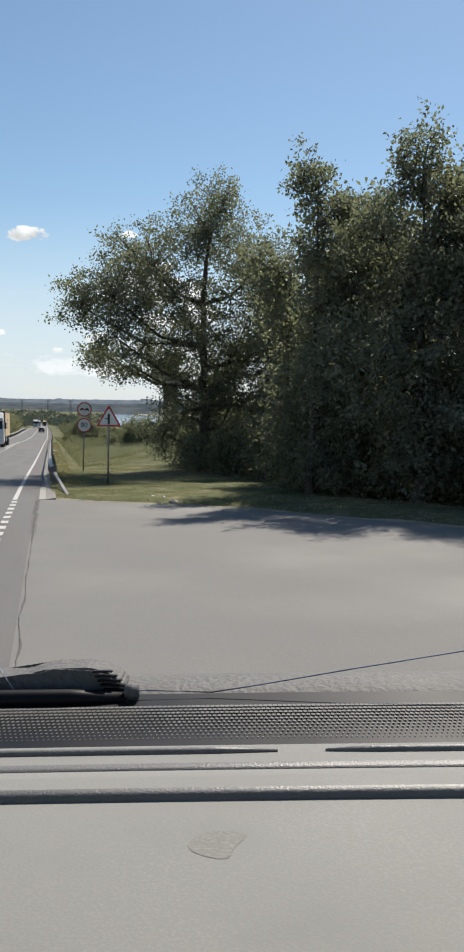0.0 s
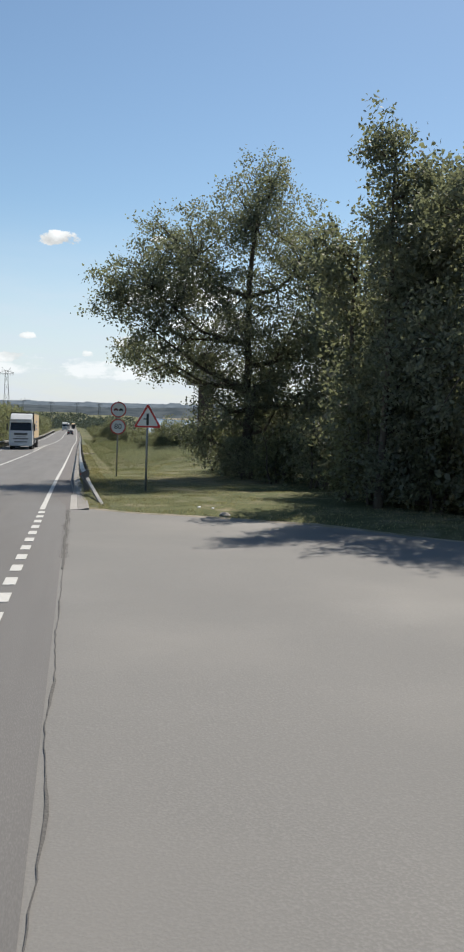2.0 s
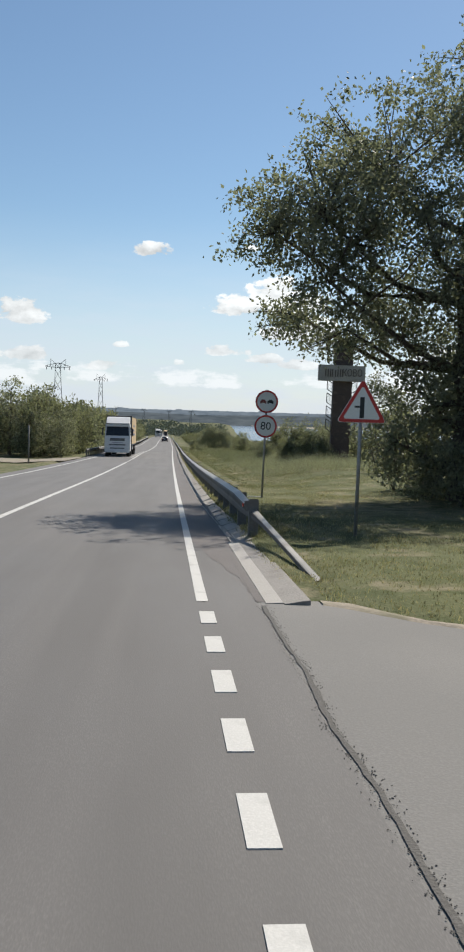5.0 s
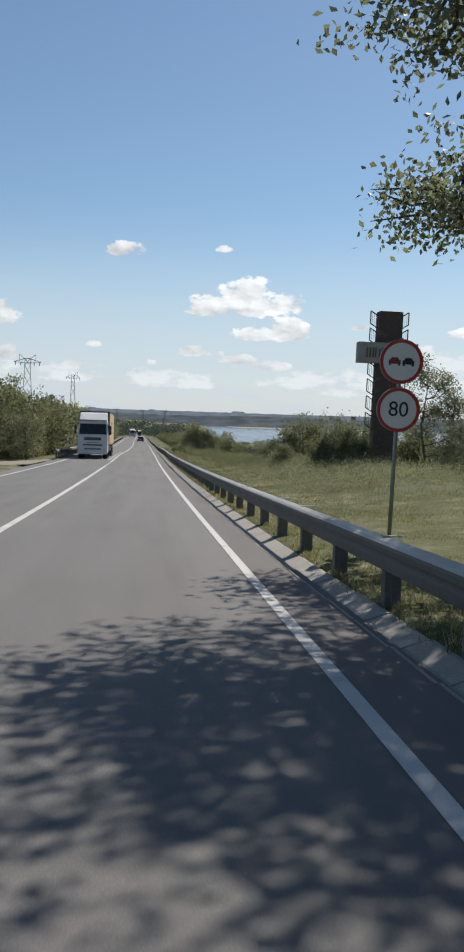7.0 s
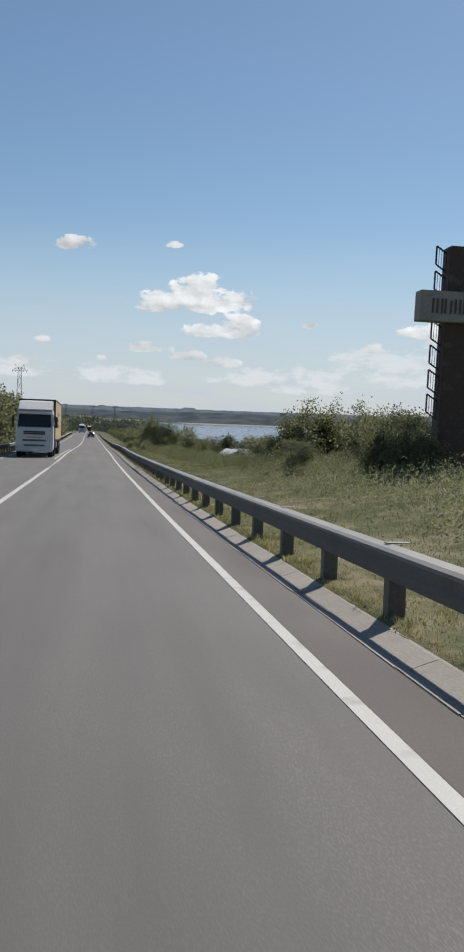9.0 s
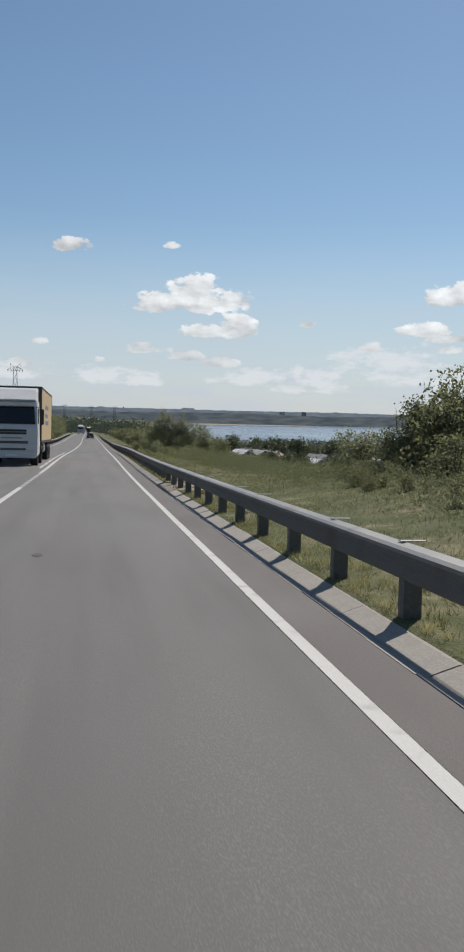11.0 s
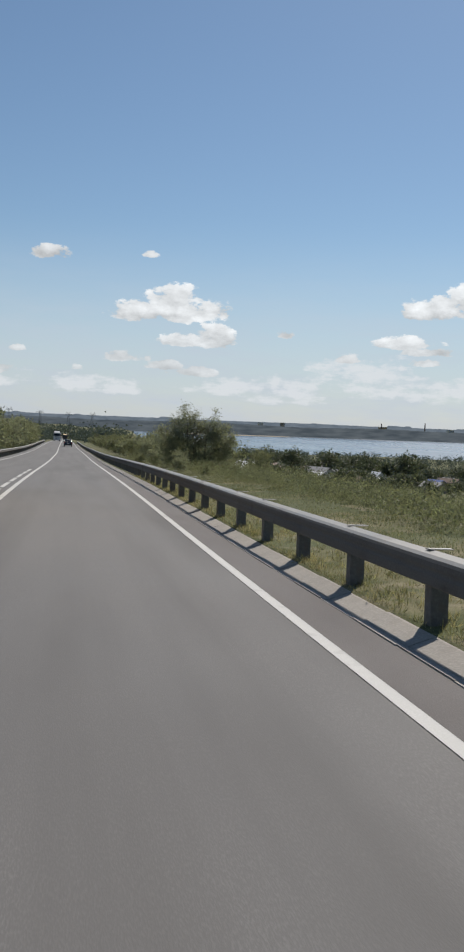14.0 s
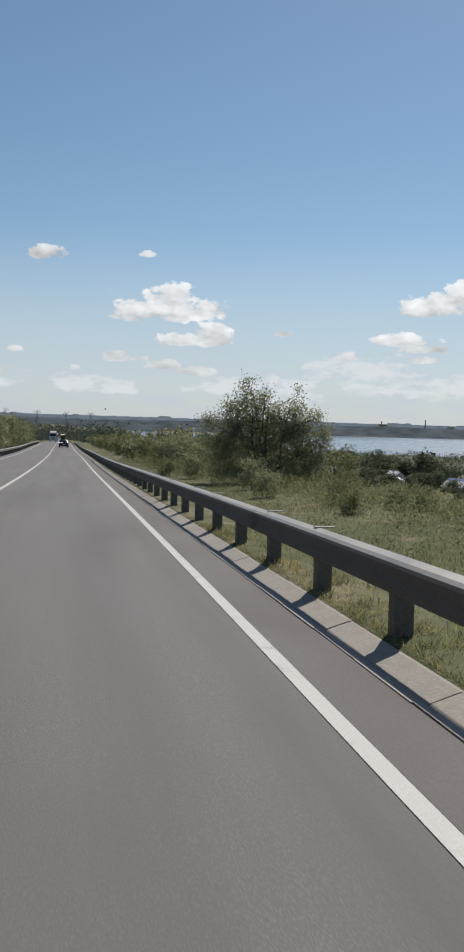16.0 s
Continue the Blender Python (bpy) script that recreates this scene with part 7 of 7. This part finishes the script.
    tube(bm, [(-0.118, 0.985, eye - 0.239), (-0.110, 0.985, eye - 0.239), (-0.102, 0.985, eye - 0.239)], [0.008, 0.0085, 0.008], 12)
    part("knob", bm, COWL, arm, "", True)
    bm = bmesh.new()
    line = [(-0.243, -0.2211), (-0.228, -0.2447), (-0.199, -0.2592), (-0.127, -0.2495), (-0.080, -0.2453), (-0.002, -0.2474), (0.043, -0.2405), (0.105, -0.2300), (0.157, -0.2210), (0.286, -0.2002)]
    tube(bm, [(x, 0.99, eye + z) for x, z in line], 0.0009, 6)
    part("wire", bm, WRITING, car, "thin bluish wire hanging in front of the dashboard", True)
    # body below the window line; unseen roof and pillars, added to keep sky off the dashboard
    bm = bmesh.new()
    profile_body(bm, [(-2.55, 0.36), (-2.62, 0.72), (-2.5, 0.93), (-0.95, 0.88), (0.05, 0.88), (0.10, 1.02), (0.79, 1.13), (1.15, 1.10), (1.62, 0.90), (1.72, 0.62), (1.68, 0.32), (-0.4, 0.3)], 0.80)
    bmesh.ops.bevel(bm, geom=bm.edges[:], offset=0.03, segments=2, affect="EDGES")
    part("body", bm, CAR_PAINT, car, "dark car body below the windows")
    bm = bmesh.new()
    profile_body(bm, [(-2.0, 1.52), (-1.7, 1.61), (-0.6, 1.655), (0.1, 1.64), (0.26, 1.615), (0.26, 1.6), (0.1, 1.61), (-0.6, 1.62), (-1.7, 1.575), (-1.98, 1.5)], 0.62)
    part("roof", bm, CAR_PAINT, car, "dark painted car roof", True)
    for side in (-1, 1):
        for pts in ([(0.72, 0.95, 1.12), (0.67, 0.62, 1.36), (0.6, 0.24, 1.61)], [(0.76, -0.75, 0.86), (0.7, -0.78, 1.25), (0.61, -0.8, 1.62)], [(0.74, -2.4, 0.92), (0.68, -2.2, 1.25), (0.6, -1.9, 1.55)]):
            bm = bmesh.new()
            tube(bm, [(side * x, y, z) for x, y, z in pts], 0.032, 8)
            part("pillar", bm, CAR_PAINT, car, "", True)
        for yy in (-1.6, 1.25):
            wheel(car, side * 0.74, yy, 0.33, 0.2)


build_own_car()
